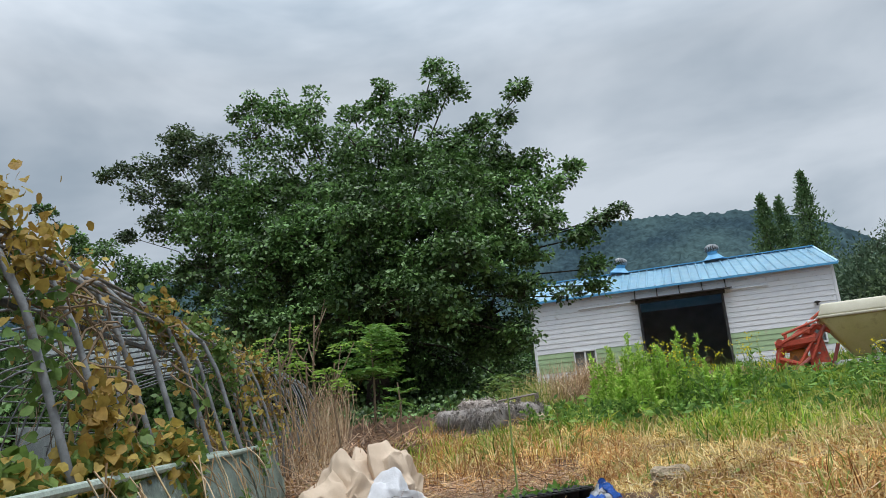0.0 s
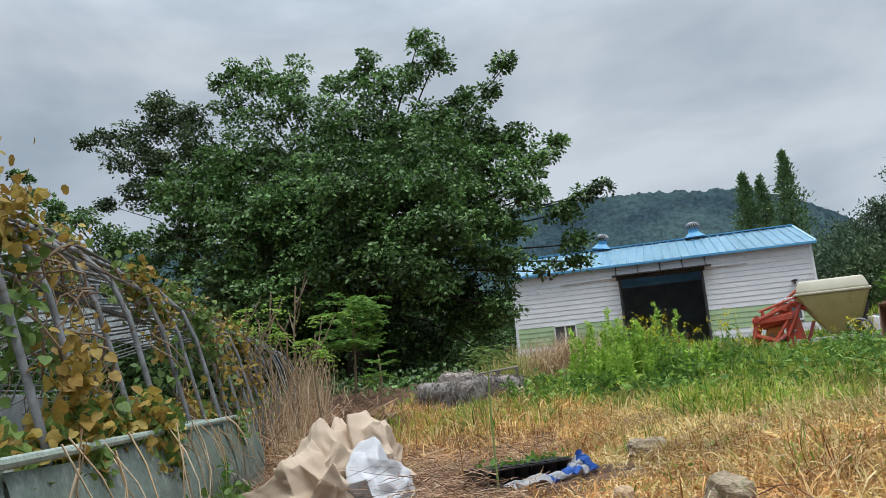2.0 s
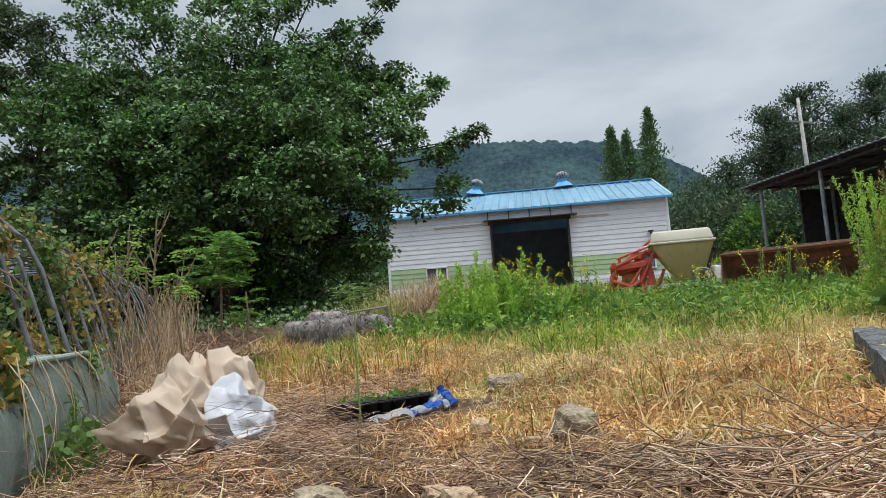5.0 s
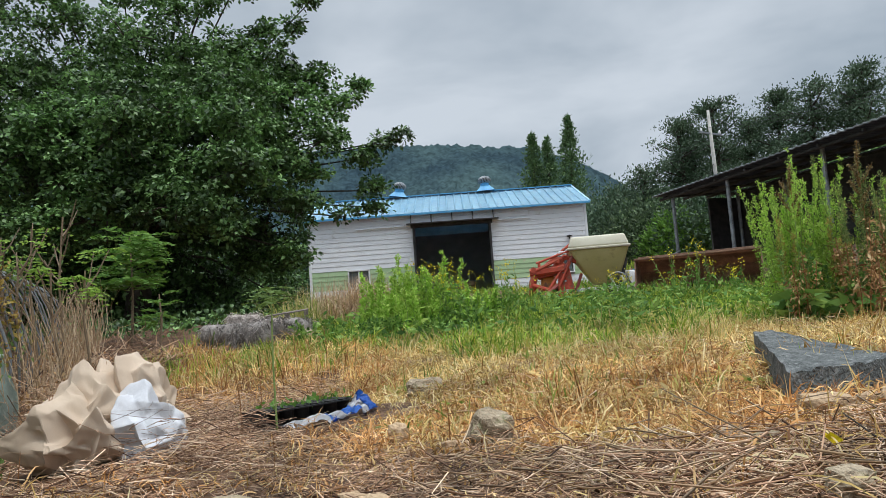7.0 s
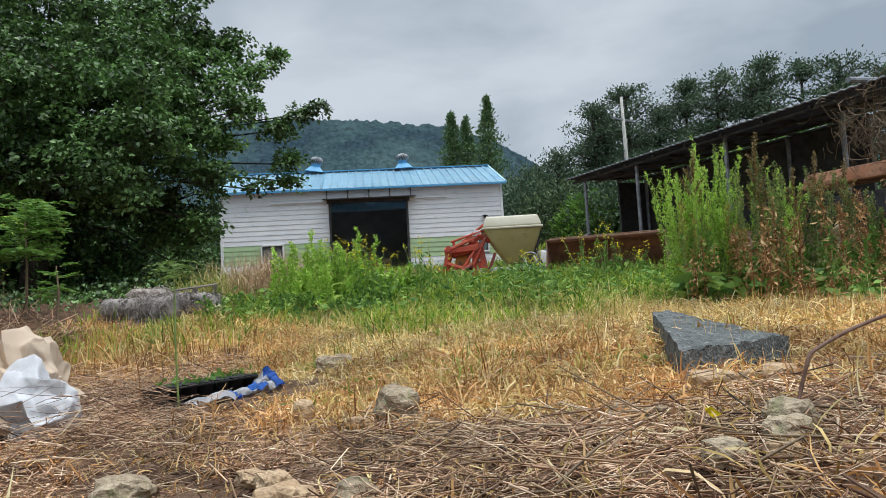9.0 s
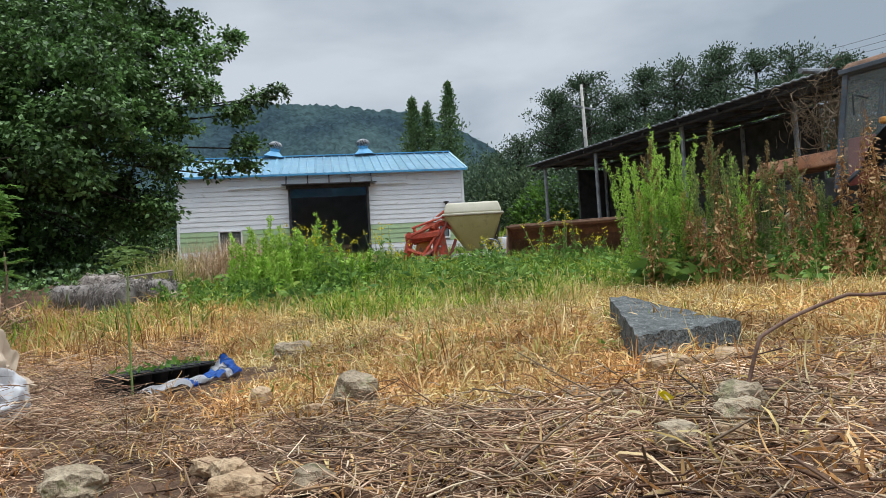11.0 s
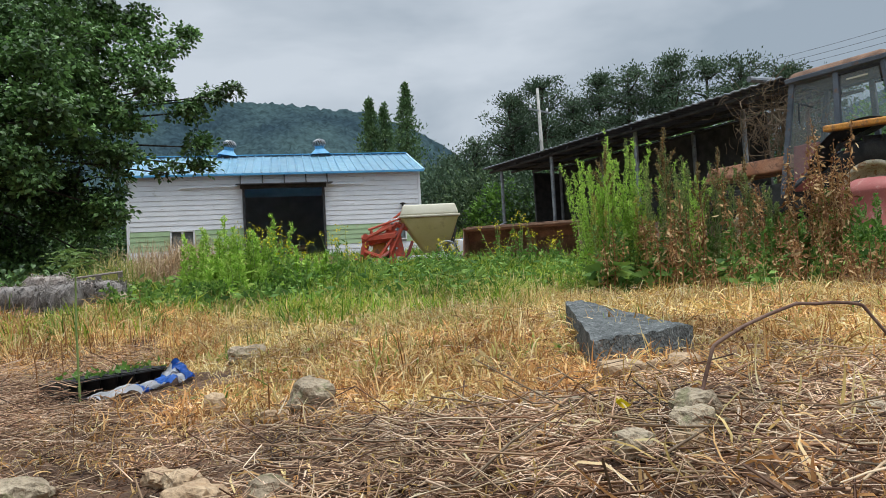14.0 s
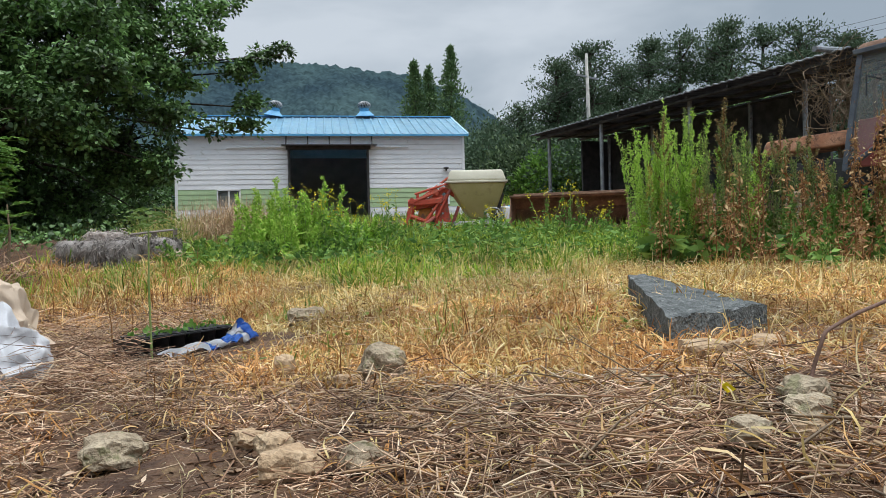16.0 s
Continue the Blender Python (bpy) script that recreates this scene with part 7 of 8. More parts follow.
def compound_tree(x, y, h, crown_z, r, fronds, mat, label, name, bare=False, L0=0.5, leaf=0.12):
    t = thing(name, pose(x, y, gz(x, y)), label, "tree")
    part("trunk", pipe(bmesh.new(), [Vector((0, 0, 0)), Vector((0.02, 0.01, h * 0.5)), Vector((0, 0, h))], 0.022, 7, 0.008), M_STEM, t)
    P, A, B = [], [], []
    for k in range(fronds):
        z = crown_z + (h - crown_z) * rng.uniform(0, 1)
        a = rng.uniform(0, 6.28)
        b = np.array([0.25 * r * math.cos(a) * rng.uniform(0, 1), 0.25 * r * math.sin(a) * rng.uniform(0, 1), z])
        g, rib = frond(b, (math.cos(a), math.sin(a), rng.uniform(0.15, 0.7)), r * rng.uniform(0.7, 1.1) * L0 * 2, 0.35, 9, leaf)
        P.append(g)
        A.append(b)
        B.append(rib[-1])
    v, f = sticks(np.array(A), np.array(B), np.full(len(A), 0.005))
    tagged(put(new("leaf_ribs", np_mesh("leaf_ribs", v, f, M_GSTEM)), t), kind="stuff")
    merged("foliage", P, mat, t, "stuff")


compound_tree(-4.55, 9.6, 1.5, 0.75, 0.52, 64, M_WEED, "young sumac-like tree with feathery green leaves", "young_tree", leaf=0.12)
compound_tree(-4.0, 9.2, 0.7, 0.3, 0.3, 14, M_WEED, "young green sapling with feathery leaves", "young_tree", leaf=0.08)


def bare_sapling(x, y, h, label, tuft):
    t = thing("bare_sapling", pose(x, y, gz(x, y)), label, "sapling", "bare saplings by the greenhouse")
    top_p = Vector((rng.normal(0, 0.05), rng.normal(0, 0.05), h))
    part("trunk", pipe(bmesh.new(), [Vector((0, 0, 0)), top_p * 0.3 + Vector((0.03, 0.01, 0)), top_p * 0.65 + Vector((-0.02, 0, 0)), top_p], 0.015, 6, 0.008), M_STEM, t)
    P = []
    for k in range(6):
        a = rng.uniform(0, 6.28)
        s = top_p * rng.uniform(0.6, 0.98)
        e = s + Vector((math.cos(a) * 0.2, math.sin(a) * 0.2, rng.uniform(0.2, 0.45))) * rng.uniform(0.5, 1.1)
        part("branch", pipe(bmesh.new(), [s, s.lerp(e, 0.5) + Vector((0, 0, -0.03)), e], 0.009, 5, 0.004), M_STEM, t)
        if rng.random() < tuft:
            for q in range(3):
                b = rng.uniform(0, 6.28)
                g, _ = frond(np.array(e), (math.cos(b), math.sin(b), 0.25), 0.22, 0.75, 6, 0.06)
                P.append(g)
    if P:
        merged("foliage", P, M_FRESH, t, "stuff")


for x, y, h, tf in ((-4.08, 6.0, 1.55, 0.9), (-3.9, 6.1, 1.62, 0.15), (-3.62, 6.0, 1.72, 0.0), (-3.78, 5.7, 1.3, 0.0), (-3.98, 5.8, 1.1, 0.0), (-3.42, 6.1, 1.2, 0.9), (-3.5, 5.8, 1.25, 0.3)):
    bare_sapling(x, y, h, "spindly half-bare sapling with tufts of green leaves", tf)

# slim green stalk beside the tray
st = thing("slim_sapling", pose(-0.98, 3.09, gz(-0.98, 3.09)), "slim green stalk with a small leafy top", "sapling")
part("trunk", pipe(bmesh.new(), [Vector((0, 0, 0)), Vector((-0.006, 0, 0.33)), Vector((0.0, 0, 0.66))], 0.006, 6, 0.004), M_GSTEM, st)
P = []
for k in range(15):
    a = k * 2.4
    g, _ = frond(np.array([0, 0, 0.60 + 0.006 * k]), (math.cos(a), math.sin(a), 0.25), 0.13, 0.35, 6, 0.034)
    P.append(g)
merged("foliage", P, M_VINE, st, "stuff")


def dead_stalk(x, y, h, name="dead_stalk", label="thin dead brown stalk with a dry seed head", heads=4):
    t = thing(name, pose(x, y, gz(x, y)), label, "stalk", "dead stalks in the field")
    tip = Vector((rng.normal(0, 0.05) * h, rng.normal(0, 0.05) * h, h))
    part("stem", pipe(bmesh.new(), [Vector((0, 0, 0)), tip * 0.5 + Vector((0.01, 0, 0)), tip], 0.0032, 5, 0.002), M_RUSSET, t)
    a = np.repeat(np.array(tip * 0.9)[None], heads, 0)
    b = a + rng.normal(size=(heads, 3)) * np.array([0.022, 0.022, 0.025]) + np.array([0, 0, 0.03])
    v1 = sticks(a, b, np.full(heads, 0.0012))
    v2 = leaves(b, np.full(heads, 0.014), rng.normal(size=(heads, 3)), 0.5, 0.8)
    merged("seed_head", [v1, v2], M_RUSSET, t)


for x, y, h in ((-1.62, 2.75, 0.40), (-1.48, 2.85, 0.42), (-1.75, 2.55, 0.3), (-2.1, 2.3, 0.22), (-2.3, 2.6, 0.25), (-1.2, 3.6, 0.3), (-1.6, 5.2, 0.35), (-1.4, 5.5, 0.42), (-1.75, 5.7, 0.33), (-1.15, 5.0, 0.3), (-1.0, 5.9, 0.35), (-1.95, 5.4, 0.36), (-1.3, 6.3, 0.4), (-1.12, 3.0, 0.35)):
    dead_stalk(x, y, h)

# fallen bent branch by the slab
tw = thing("bent_branch", pose(0.74, 0.87, -0.12), "bent reddish brown branch arching over the grass", "branch")
BR = [(-0.24, -0.17, -0.012), (-0.17, -0.15, 0.0), (-0.08, -0.06, 0.02), (-0.005, 0.0, 0.055), (0.020, 0.0, 0.115), (0.028, 0.0, 0.138), (0.042, 0.0, 0.152), (0.112, 0.0, 0.183), (0.227, 0.0, 0.219), (0.308, 0.0, 0.216), (0.375, 0.0, 0.208), (0.392, 0.0, 0.196), (0.45, -0.01, 0.13), (0.5, -0.03, 0.066), (0.52, -0.05, 0.005)]
def curved(pts, n=5):
    """A smooth wandering line through the points."""
    P = [Vector(p) for p in pts]
    out_ = []
    for i in range(len(P) - 1):
        a, b, c, d = P[max(i - 1, 0)], P[i], P[i + 1], P[min(i + 2, len(P) - 1)]
        for k in range(n):
            t = k / n
            q = 0.5 * ((2 * b) + (c - a) * t + (2 * a - 5 * b + 4 * c - d) * t * t + (3 * b - a - 3 * c + d) * t ** 3)
            out_.append(q + 0.006 * Vector((noise.noise(q * 30), noise.noise(q * 30 + Vector((5, 0, 0))), noise.noise(q * 30 + Vector((0, 5, 0))))))
    return out_ + [P[-1]]


M_TWIG = surface("reddish_twig", (0.13, 0.07, 0.05), (0.24, 0.15, 0.11), 20.0, 0.8, 0.3)
part("stem", pipe(bmesh.new(), curved(BR, 2), 0.0042, 8, 0.0034), M_TWIG, tw, smooth_faces=True)
part("side_twig", pipe(bmesh.new(), [Vector(BR[2]), Vector((-0.06, 0.05, 0.03)), Vector((-0.09, 0.12, 0.075))], 0.0028, 6, 0.0015), M_BARK, tw)
part("side_twig", pipe(bmesh.new(), [Vector(BR[8]), Vector((0.40, 0.03, 0.212)), Vector((0.43, 0.05, 0.214))], 0.003, 6, 0.0015), M_BARK, tw)
lf = thing("yellow_leaf", pose(0.575, 0.90, gz(0.575, 0.9) + 0.05, 20, 30, 40), "single fallen yellow leaf on straw", "leaf")
part("blade", thick(sheet(5, 4, lambda u, v: Vector(((u - 0.5) * 0.042, (v - 0.5) * 0.036 * math.sin(math.pi * (0.1 + 0.8 * u)), 0.012 * (abs(v - 0.5) * 2)))), 0.001), M_YELLOW, lf, smooth_faces=True)


# ---- grass ----
def patch(x, y, s=1.0, k=0.0):
    return 0.5 + 0.5 * np.sin(x * 2.1 * s + 1.3 * np.sin(y * 1.3 * s + k) + k) * np.sin(y * 1.7 * s + 0.8 * np.sin(x * 1.9) + 2 * k)


def cut(x, y, keep):
    return x[keep], y[keep]


def ribbons(base, length, width, yaw, lean, curl, wander, segs=6):
    """Grass ribbons that arch over, twist and curl; each turns aside along its way."""
    n = len(base)
    s = np.linspace(0, 1, segs + 1)
    ang = lean[:, None] + curl[:, None] * s[None] ** 1.3
    az = yaw[:, None] + wander[:, None] * s[None]
    st = (length / segs)[:, None]
    step = np.stack([np.sin(ang) * np.cos(az), np.sin(ang) * np.sin(az), np.cos(ang)], -1) * st[..., None]
    mid = base[:, None] + np.concatenate([np.zeros((n, 1, 3)), np.cumsum(step[:, :-1], 1)], 1)
    roll = rng.uniform(-0.6, 0.6, n)[:, None] + rng.normal(0, 0.9, n)[:, None] * s[None]
    side = np.stack([-np.sin(az) * np.cos(roll), np.cos(az) * np.cos(roll), np.sin(roll)], -1)
    w = (width[:, None] * (0.75 + 0.5 * s[None]) * (1 - 0.9 * s[None] ** 3) * 0.5)[..., None]
    v = np.stack([mid - side * w, mid + side * w], 2)
    k = np.arange(segs)
    q = np.stack([2 * k, 2 * k + 1, 2 * k + 3, 2 * k + 2], 1)
    f = (np.arange(n)[:, None, None] * (2 * segs + 2) + q[None]).reshape(-1, 4)
    return v.reshape(-1, 3), f


def tufts(name, x, y, per, spread, h, w, lean, curl, mat, label, segs=5, wander=0.7, floor=0.03):
    """Clumps of ribbons of uneven height, with gaps between them."""
    n = len(x) * per
    ox, oy = rng.normal(0, spread, n), rng.normal(0, spread, n)
    bx_, by_ = np.repeat(x, per) + ox, np.repeat(y, per) + oy
    big = h[0] + (h[1] - h[0]) * rng.random(len(x)) ** 1.5 * (0.4 + 1.0 * patch(x, y, 2.6, 0.7))
    ln = np.repeat(big, per) * uni(0.45, 1.2, n)
    base = at_ground(bx_, by_, -0.01)
    base[:, 2] += rng.random(n) ** 2 * floor
    v, f = ribbons(base, ln, uni(*w, n), np.arctan2(oy, ox) + rng.normal(0, 0.9, n), np.abs(rng.normal(lean[0], lean[1], n)), rng.normal(curl[0], curl[1], n), rng.normal(0, wander, n), segs)
    tagged(new(name, np_mesh(name, v, f, mat)), label, "grass", kind="stuff")


def scatter(n, xs, ys):
    return rng.uniform(*xs, n), rng.uniform(*ys, n)


def clumped(n, xs, ys, heaps, r):
    """Points drawn together into heaps."""
    cx, cy = scatter(heaps, xs, ys)
    i = rng.integers(0, heaps, n)
    return cx[i] + rng.normal(0, r, n), cy[i] + rng.normal(0, r, n)


FRONT = lambda x: 1.46 + 0.07 * np.sin(x * 5.0) + 0.75 * smooth(0.45, -0.1, x) + 0.35 * smooth(-0.1, -0.4, x) + 1.0 * smooth(-0.4, -0.9, x)
TRAY = lambda x, y: ((x + 0.84) / 0.42) ** 2 + ((y - 3.25) / 0.48) ** 2 > 1
SLAB = lambda x, y: ((x - 1.5) / 0.5) ** 2 + ((y - 2.1) / 0.36) ** 2 > 1
ROCKS = lambda x, y: SLAB(x, y) & (((x - 0.03) / 0.16) ** 2 + ((y - 2.2) / 0.17) ** 2 > 1) & (((x + 0.37) / 0.2) ** 2 + ((y - 4.15) / 0.2) ** 2 > 1)
# yellow and brown matted grass of the near field
x, y = clumped(5800, (-1.6, 4.8), (1.35, 7.4), 1700, 0.07)
k = (y > FRONT(x)) & TRAY(x, y) & ROCKS(x, y) & (rng.random(len(x)) < 0.6 + 0.4 * smooth(2.2, 3.8, y))
x, y = cut(x, y, k)
tufts("dry_grass", x, y, 10, 0.05, (0.07, 0.20), (0.0035, 0.009), (0.6, 0.45), (2.3, 1.3), M_DRY, "yellow dried grass covering the field", 4)
x, y = clumped(4600, (-0.8, 3.4), (1.3, 5.2), 1300, 0.07)
k = (y > FRONT(x) - 0.15) & (patch(x, y, 1.2, 0.4) > 0.12 + 0.26 * smooth(3.0, 4.2, y)) & TRAY(x, y) & ROCKS(x, y)
x, y = cut(x, y, k)
tufts("brown_grass", x, y, 11, 0.045, (0.06, 0.17), (0.003, 0.008), (0.65, 0.45), (2.6, 1.5), M_BROWN, "rusty brown withered grass in the field", 5)
# dry leaves and husks caught in the grass
n = 5200
x, y = scatter(n, (-1.0, 4.6), (1.4, 6.4))
x, y = cut(x, y, (y > FRONT(x) - 0.2) & ROCKS(x, y) & TRAY(x, y))
n = len(x)
c = at_ground(x, y, 0) + np.stack([0 * x, 0 * x, uni(0.01, 0.10, n)], 1)
v, f = leaves(c, uni(0.012, 0.034, n), rng.normal(size=(n, 3)) * np.array([1, 1, 0.5]), 0.3, 0.35)
tagged(new("dry_leaves", np_mesh("dry_leaves", v, f, M_BROWN)), "curled dry leaves caught in the grass", "leaves", kind="stuff")
x, y = clumped(120, (0.1, 3.4), (2.2, 4.6), 26, 0.06)
n = len(x)
v, f = ribbons(at_ground(x, y, 0.02), uni(0.09, 0.17, n), uni(0.014, 0.028, n), uni(0, 6.28, n), uni(0.7, 1.3, n), rng.normal(0.8, 1.0, n), rng.normal(0, 1.0, n), 6)
tagged(new("pale_husks", np_mesh("pale_husks", v, f, M_DRY)), "large pale dry leaf blades lying on the grass", "leaves", kind="stuff")
# thick withered grass against the slab's foot
x, y = clumped(260, (0.55, 1.2), (1.62, 2.1), 80, 0.05)
x, y = cut(x, y, y < 1.93 + 0.62 * (x - 0.98))
tufts("brown_grass", x, y, 11, 0.04, (0.09, 0.17), (0.003, 0.007), (0.5, 0.4), (2.4, 1.4), M_BROWN, "rusty brown withered grass at the slab's foot", 5)
# border where yellow turns to green
x, y = clumped(3000, (-2.6, 5.6), (4.6, 8.4), 800, 0.10)
k = (rng.random(len(x)) < smooth(5.8, 7.2, y + 0.5 * np.sin(x * 1.6))) & (((x + 2.6) / 0.55) ** 2 + ((y - 8.4) / 0.4) ** 2 > 1)
x, y = cut(x, y, k)
tufts("half_dry_grass", x, y, 8, 0.06, (0.12, 0.27), (0.006, 0.014), (0.3, 0.3), (1.3, 0.9), M_MIXED, "yellow-green half dried grass at the green border", 4)
x, y = clumped(2200, (-3.0, 5.5), (5.0, 8.2), 700, 0.09)
k = (rng.random(len(x)) < smooth(5.0, 7.0, y)) & (((x + 2.6) / 0.55) ** 2 + ((y - 8.4) / 0.4) ** 2 > 1)
x, y = cut(x, y, k)
tufts("dry_grass", x, y, 7, 0.05, (0.10, 0.24), (0.006, 0.013), (0.5, 0.45), (1.4, 1.1), M_DRY, "yellow dried grass at the green border", 4)
x, y = clumped(6600, (-3.6, 5.4), (5.2, 11.5), 1700, 0.14)
k = rng.random(len(x)) < smooth(5.6, 8.0, y + 0.8 * np.sin(x * 1.6) + 0.5 * np.sin(x * 3.7 + 1)) * (0.35 + 0.65 * smooth(-2.4, -0.6, x)) * (1 - smooth(4.0, 5.0, x))
k &= ((x + 2.6) / 0.55) ** 2 + ((y - 8.4) / 0.4) ** 2 > 1
x, y = cut(x, y, k)
tufts("green_grass", x, y, 8, 0.07, (0.10, 0.29), (0.009, 0.019), (0.25, 0.2), (1.2, 0.7), M_GRASS, "fresh green grass before the barn", 3)
x, y = clumped(560, (-1.2, 4.2), (2.6, 6.6), 110, 0.09)
x, y = cut(x, y, (patch(x, y, 0.9, 1.0) > 0.35) & (y > FRONT(x) + 0.2) & TRAY(x, y))
tufts("green_grass", x, y, 8, 0.04, (0.08, 0.20), (0.005, 0.010), (0.3, 0.3), (1.2, 0.7), M_MIXED, "green grass tufts among dry grass", 3)
x, y = scatter(4200, (-9, 16), (11.5, 31))
x, y = cut(x, y, (x > -3.2) | (y > 21))
tufts("green_grass", x, y, 5, 0.12, (0.15, 0.34), (0.014, 0.026), (0.25, 0.2), (0.8, 0.4), M_GRASS, "grass in the yard before the barn", 2)
x, y = clumped(2200, (6.2, 9.5), (5.0, 8.0), 500, 0.12)
tufts("green_grass", x, y, 6, 0.06, (0.14, 0.28), (0.006, 0.014), (0.3, 0.25), (1.2, 0.6), M_GRASS, "green grass beside the red drum", 3)
x, y = clumped(2500, (1.6, 6.9), (1.6, 6.6), 560, 0.09)
x, y = cut(x, y, SLAB(x, y))
k = rng.random(len(x)) < 0.55 * smooth(2.0, 3.0, x)
tufts("dry_grass", x[~k], y[~k], 7, 0.05, (0.08, 0.22), (0.006, 0.012), (0.6, 0.5), (1.7, 1.3), M_DRY, "yellow dried grass round the slab", 4)
tufts("brown_grass", x[k], y[k], 7, 0.05, (0.08, 0.20), (0.004, 0.009), (0.6, 0.5), (2.0, 1.3), M_BROWN, "rusty brown withered grass below the tall weeds", 4)
x, y = clumped(1900, (-3.6, -0.7), (4.4, 8.5), 500, 0.1)
x, y = cut(x, y, ((x + 2.6) / 0.55) ** 2 + ((y - 8.4) / 0.4) ** 2 > 1)
tufts("brown_grass", x, y, 6, 0.05, (0.12, 0.26), (0.005, 0.011), (0.4, 0.35), (1.4, 0.9), M_BROWN, "rusty brown withered grass by the bags")
# leafy weeds low in the green grass
n = 5200
x, y = clumped(n, (-1.8, 4.6), (7.0, 10.6), 160, 0.16)
c = at_ground(x, y, 0) + np.stack([0 * x, 0 * x, rng.random(n) ** 1.5 * 0.26], 1)
v, f = leaves(c, uni(0.05, 0.13, n), rng.normal(size=(n, 3)) * np.array([1, 1, 0.3]) + np.array([0, 0, 0.3]), 0.3, 0.4)
tagged(new("leafy_weeds", np_mesh("leafy_weeds", v, f, M_DEEP)), "leafy dark green weeds among the fresh grass", "weed", kind="stuff")
n = 700
x, y = clumped(n, (-0.8, 3.6), (2.6, 5.6), 60, 0.05)
x, y = cut(x, y, (y > FRONT(x)) & TRAY(x, y))
n = len(x)
v, f = leaves(at_ground(x, y, 0.03), uni(0.03, 0.07, n), rng.normal(size=(n, 3)) * np.array([1, 1, 0.3]) + np.array([0, 0, 0.5]), 0.3, 0.4)
tagged(new("small_weeds", np_mesh("small_weeds", v, f, M_MIXED)), "small green weeds sprouting in dry grass", "weed", kind="stuff")
# dried brown brush heap before the barn's end
def brush(x, y, r, h, n, mat, label):
    a = rng.normal(size=(n, 3)) * np.array([r * 0.45, r * 0.45, 0])
    base = np.stack([x + a[:, 0], y + a[:, 1], ground(x + a[:, 0], y + a[:, 1])], 1)
    v, f = ribbons(base, uni(0.35, 1.15, n) * h, uni(0.004, 0.010, n), uni(0, 6.28, n), np.abs(rng.normal(0.25, 0.3, n)), rng.normal(0.8, 0.9, n), rng.normal(0, 0.8, n), 4)
    tagged(new("dry_brush", np_mesh("dry_brush", v, f, mat)), label, "brush", kind="stuff")


brush(-1.55, 10.6, 0.8, 0.66, 2800, M_PALE, "pale brown dried brush before the barn")
brush(-1.2, 10.9, 0.9, 0.5, 1500, M_STRAW, "pale brown dried brush before the barn")
brush(-2.3, 9.8, 0.5, 0.6, 500, M_MIXED, "yellowing feathery brush behind the straw pile")

# ---- straw litter ----
def litter(name, xs, ys, n, length, r, lift, mat, label, edge=None, flat=0.22, swirl=0.6, bend=0.09):
    x, y = scatter(n, xs, ys)
    if edge is not None:
        x, y = cut(x, y, edge(x, y))
        n = len(x)
    a = 0.5 * np.sin(x * 2.3 + 1) + 0.6 * np.sin(y * 2.9) + rng.normal(0, swirl, n) + rng.choice([0, math.pi], n)
    L = length[0] + (length[1] - length[0]) * rng.random(n) ** 1.8
    d = np.stack([np.cos(a), np.sin(a), rng.normal(0, flat, n)], 1) * L[:, None]
    base = at_ground(x, y, 0) + np.stack([0 * x, 0 * x, np.abs(rng.normal(0, 1, n)) * lift * (0.35 + 1.2 * patch(x, y, 1.7, 2.2))], 1)
    v, f = sticks(base - d / 2, base + d / 2, r[0] + (r[1] - r[0]) * rng.random(n) ** 2, rng.normal(0, bend, (n, 1)), 2)
    tagged(new(name, np_mesh(name, v, f, mat)), label, "straw", kind="stuff")


BARE = lambda x, y: np.exp(-((x + 0.5) / 0.42) ** 2 - ((y - 1.45) / 0.45) ** 2)
CLEAR = lambda x, y: (((x + 0.86) / 0.34) ** 2 + ((y - 3.24) / 0.36) ** 2 > 1) & (((x + 1.64) / 0.44) ** 2 + ((y - 2.62) / 0.42) ** 2 > 1)
MULCH = lambda x, y: CLEAR(x, y) & (y < FRONT(x) + 0.12 * (1 + np.sin(x * 9))) & (rng.random(len(x)) > 0.85 * BARE(x, y))
litter("straw_litter", (-2.3, 2.9), (0.1, 3.8), 32000, (0.03, 0.20), (0.0010, 0.0032), 0.028, M_STRAW, "weathered grey-brown straw and stalks on the soil", MULCH, swirl=1.5)
litter("pale_straw", (-2.3, 2.9), (0.1, 3.8), 6200, (0.03, 0.18), (0.0010, 0.0030), 0.04, M_PALE, "pale dry straw lying over the mulch", MULCH, swirl=1.5)
litter("straw_litter", (-2.8, -0.9), (2.2, 5.2), 13000, (0.06, 0.30), (0.0008, 0.0028), 0.055, M_STRAW, "weathered straw heaped between bags and tray", CLEAR, swirl=0.9)
litter("pale_straw", (-2.4, 4.5), (2.2, 6.8), 2600, (0.06, 0.26), (0.0012, 0.003), 0.05, M_PALE, "pale dry straw among the grass", CLEAR, swirl=1.6)
litter("straw_litter", (-1.2, 2.0), (0.1, 1.8), 11000, (0.02, 0.15), (0.0008, 0.0024), 0.022, M_STRAW, "broken weathered straw beside the path", MULCH, swirl=1.5)
litter("stalk_litter", (-0.1, 2.3), (0.1, 1.9), 900, (0.06, 0.26), (0.0016, 0.0034), 0.035, M_PALE, "bleached grey stalks lying across the mulch", MULCH, swirl=1.2, bend=0.05)
litter("twig_litter", (-0.1, 2.6), (0.12, 2.1), 240, (0.08, 0.30), (0.0016, 0.0036), 0.04, M_STEM, "grey-brown twigs and stalks on the mulch", swirl=0.9, bend=0.08)
litter("straw_litter", (-4.9, -3.2), (4.0, 8.0), 2800, (0.25, 0.6), (0.003, 0.005), 0.12, M_STRAW, "dry straw and dead stems beside the greenhouse", flat=0.55)
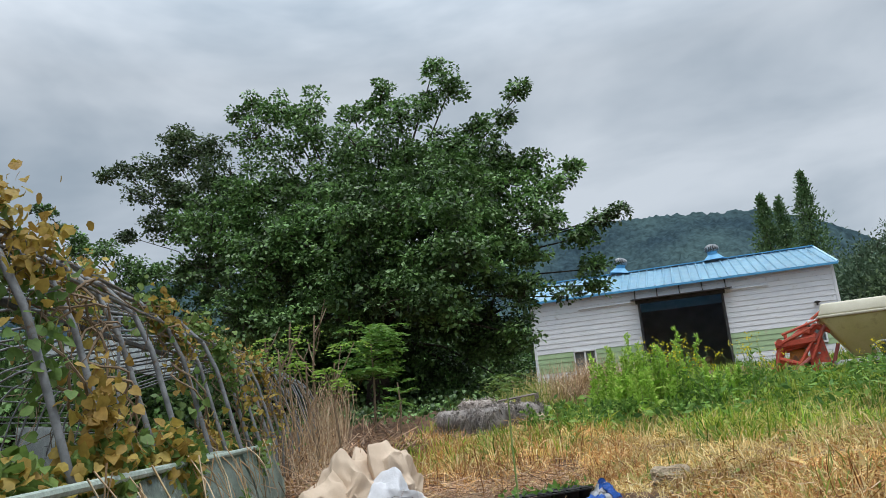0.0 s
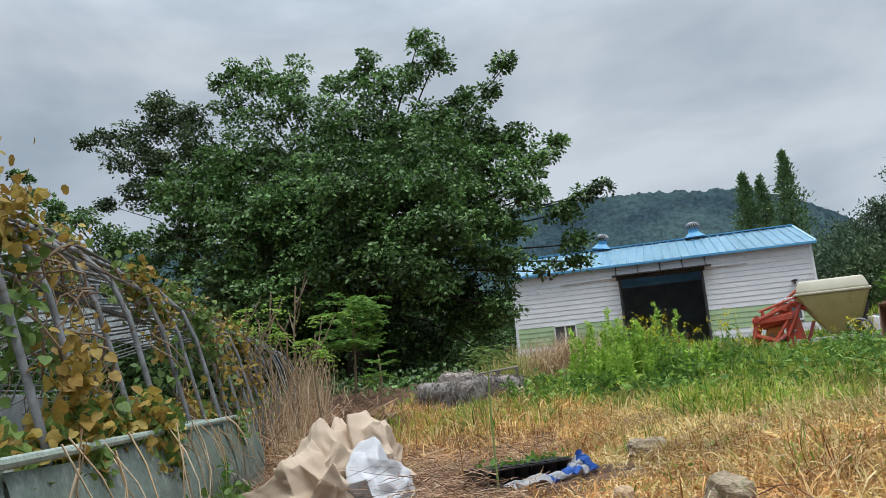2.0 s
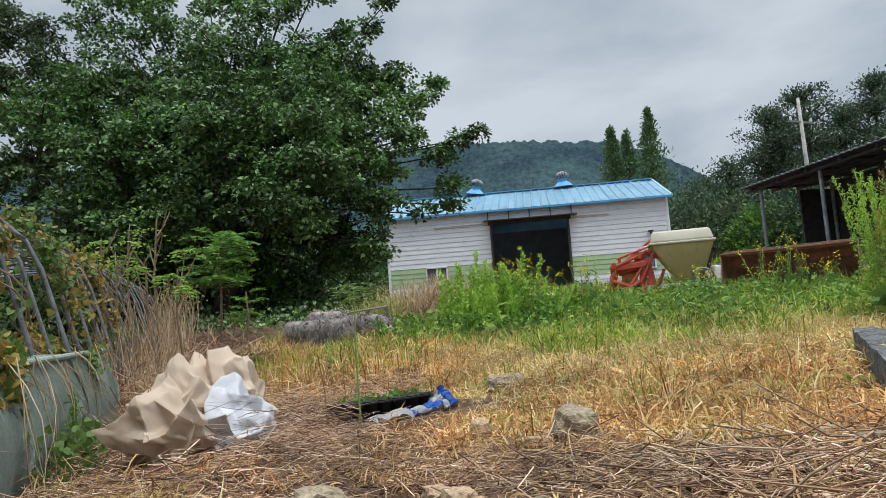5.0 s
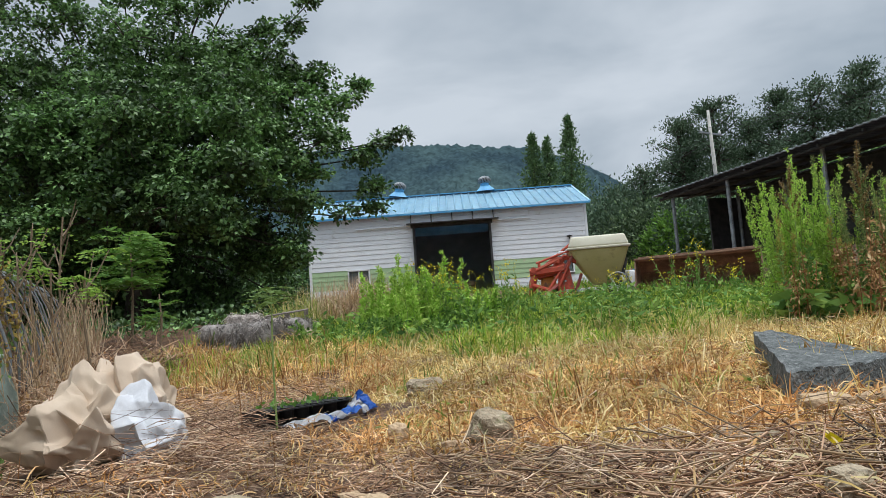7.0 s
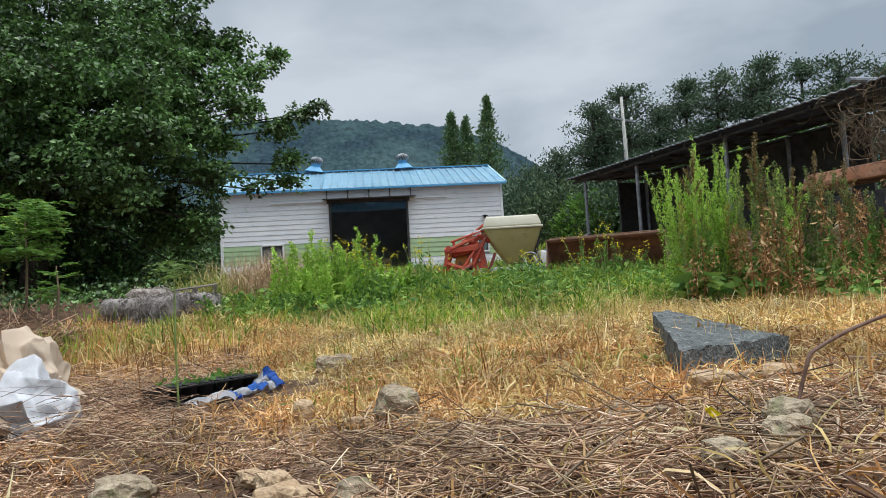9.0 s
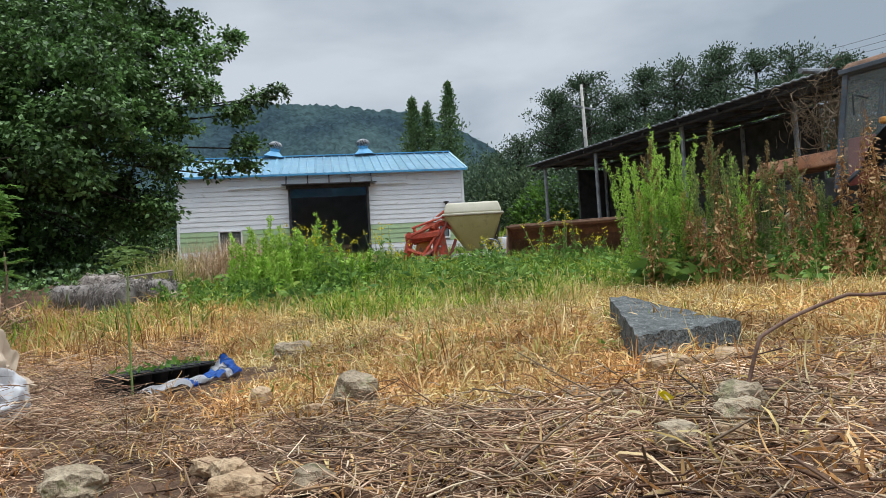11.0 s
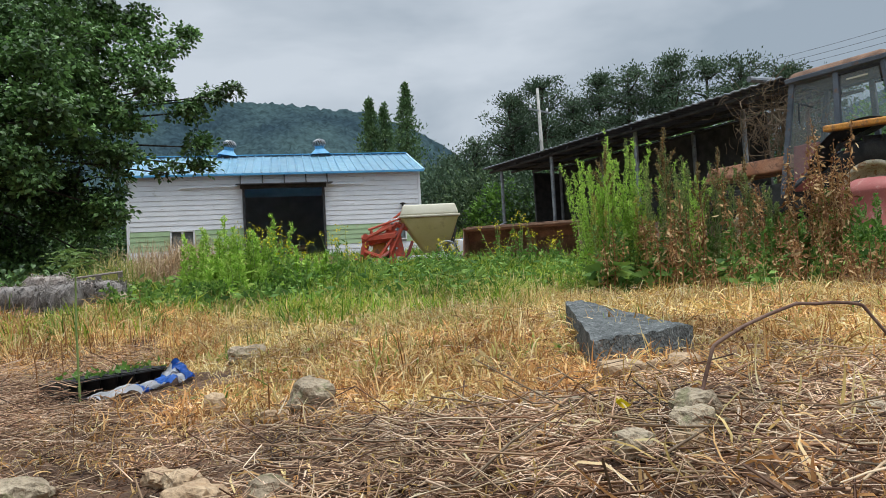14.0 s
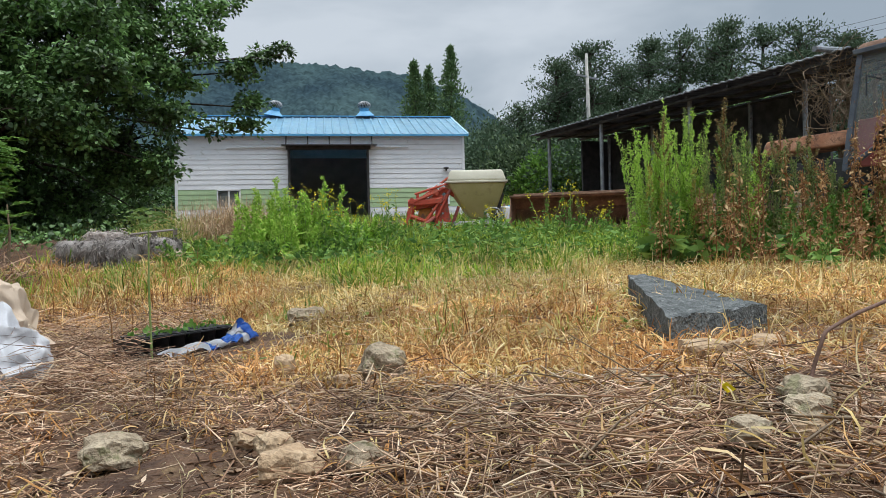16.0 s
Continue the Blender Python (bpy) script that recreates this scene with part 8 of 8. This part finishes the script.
litter("straw_litter", (-3.5, -2.3), (3.0, 5.2), 2600, (0.10, 0.38), (0.0012, 0.0030), 0.10, M_STRAW, "dead stems heaped at the greenhouse end", CLEAR, flat=0.6)
litter("brown_stems", (-2.6, -1.7), (1.9, 3.4), 500, (0.10, 0.34), (0.0012, 0.0028), 0.06, M_STEM, "reddish dead stems before the skirt", CLEAR, flat=0.9)
# matted withered grass between the stalks
x, y = clumped(2000, (-2.2, 2.8), (0.1, 3.0), 380, 0.07)
x, y = cut(x, y, (rng.random(len(x)) > 0.7 * BARE(x, y)) & CLEAR(x, y) & (y > 0.1))
tufts("matted_grass", x, y, 5, 0.04, (0.05, 0.14), (0.003, 0.008), (1.0, 0.4), (1.4, 1.3), M_BROWN, "matted withered grass over the soil", 4, 1.2, 0.02)
x, y = clumped(1400, (-2.2, 2.8), (0.1, 3.0), 300, 0.06)
x, y = cut(x, y, (rng.random(len(x)) > 0.8 * BARE(x, y)) & CLEAR(x, y) & (y > 0.1))
tufts("matted_grass", x, y, 5, 0.04, (0.05, 0.14), (0.003, 0.007), (0.9, 0.4), (1.6, 1.3), M_DRY, "matted yellow grass over the soil", 4, 1.2, 0.02)
# crumbs of soil and fallen dry leaves
n = 2600
x, y = scatter(n, (-1.4, 2.6), (0.1, 3.0))
c = at_ground(x, y, 0.012)
v, f = leaves(c, uni(0.01, 0.035, n), rng.normal(size=(n, 3)) * np.array([1, 1, 0.5]), 0.3, 0.4)
tagged(new("fallen_leaves", np_mesh("fallen_leaves", v, f, M_STRAW)), "small curled brown leaves on the soil", "leaves", kind="stuff")
n = 4200
x, y = scatter(n, (-1.3, 1.8), (0.1, 2.1))
r = 0.004 + 0.016 * rng.random(n) ** 2.5
o8 = np.array([(1, 0, 0), (-1, 0, 0), (0, 1, 0), (0, -1, 0), (0, 0, 0.8), (0, 0, -0.8)], float)
f8 = np.array([(0, 2, 4), (2, 1, 4), (1, 3, 4), (3, 0, 4), (2, 0, 5), (1, 2, 5), (3, 1, 5), (0, 3, 5)])
vv = at_ground(x, y, 0.004)[:, None] + o8[None] * r[:, None, None] * rng.uniform(0.6, 1.3, (n, 6, 3))
ff = (np.arange(n)[:, None, None] * 6 + f8[None]).reshape(-1, 3)
tagged(new("soil_clods", np_mesh("soil_clods", vv, ff, M_SOIL, False)), "crumbly brown soil clods between the stones", "soil", kind="stuff")
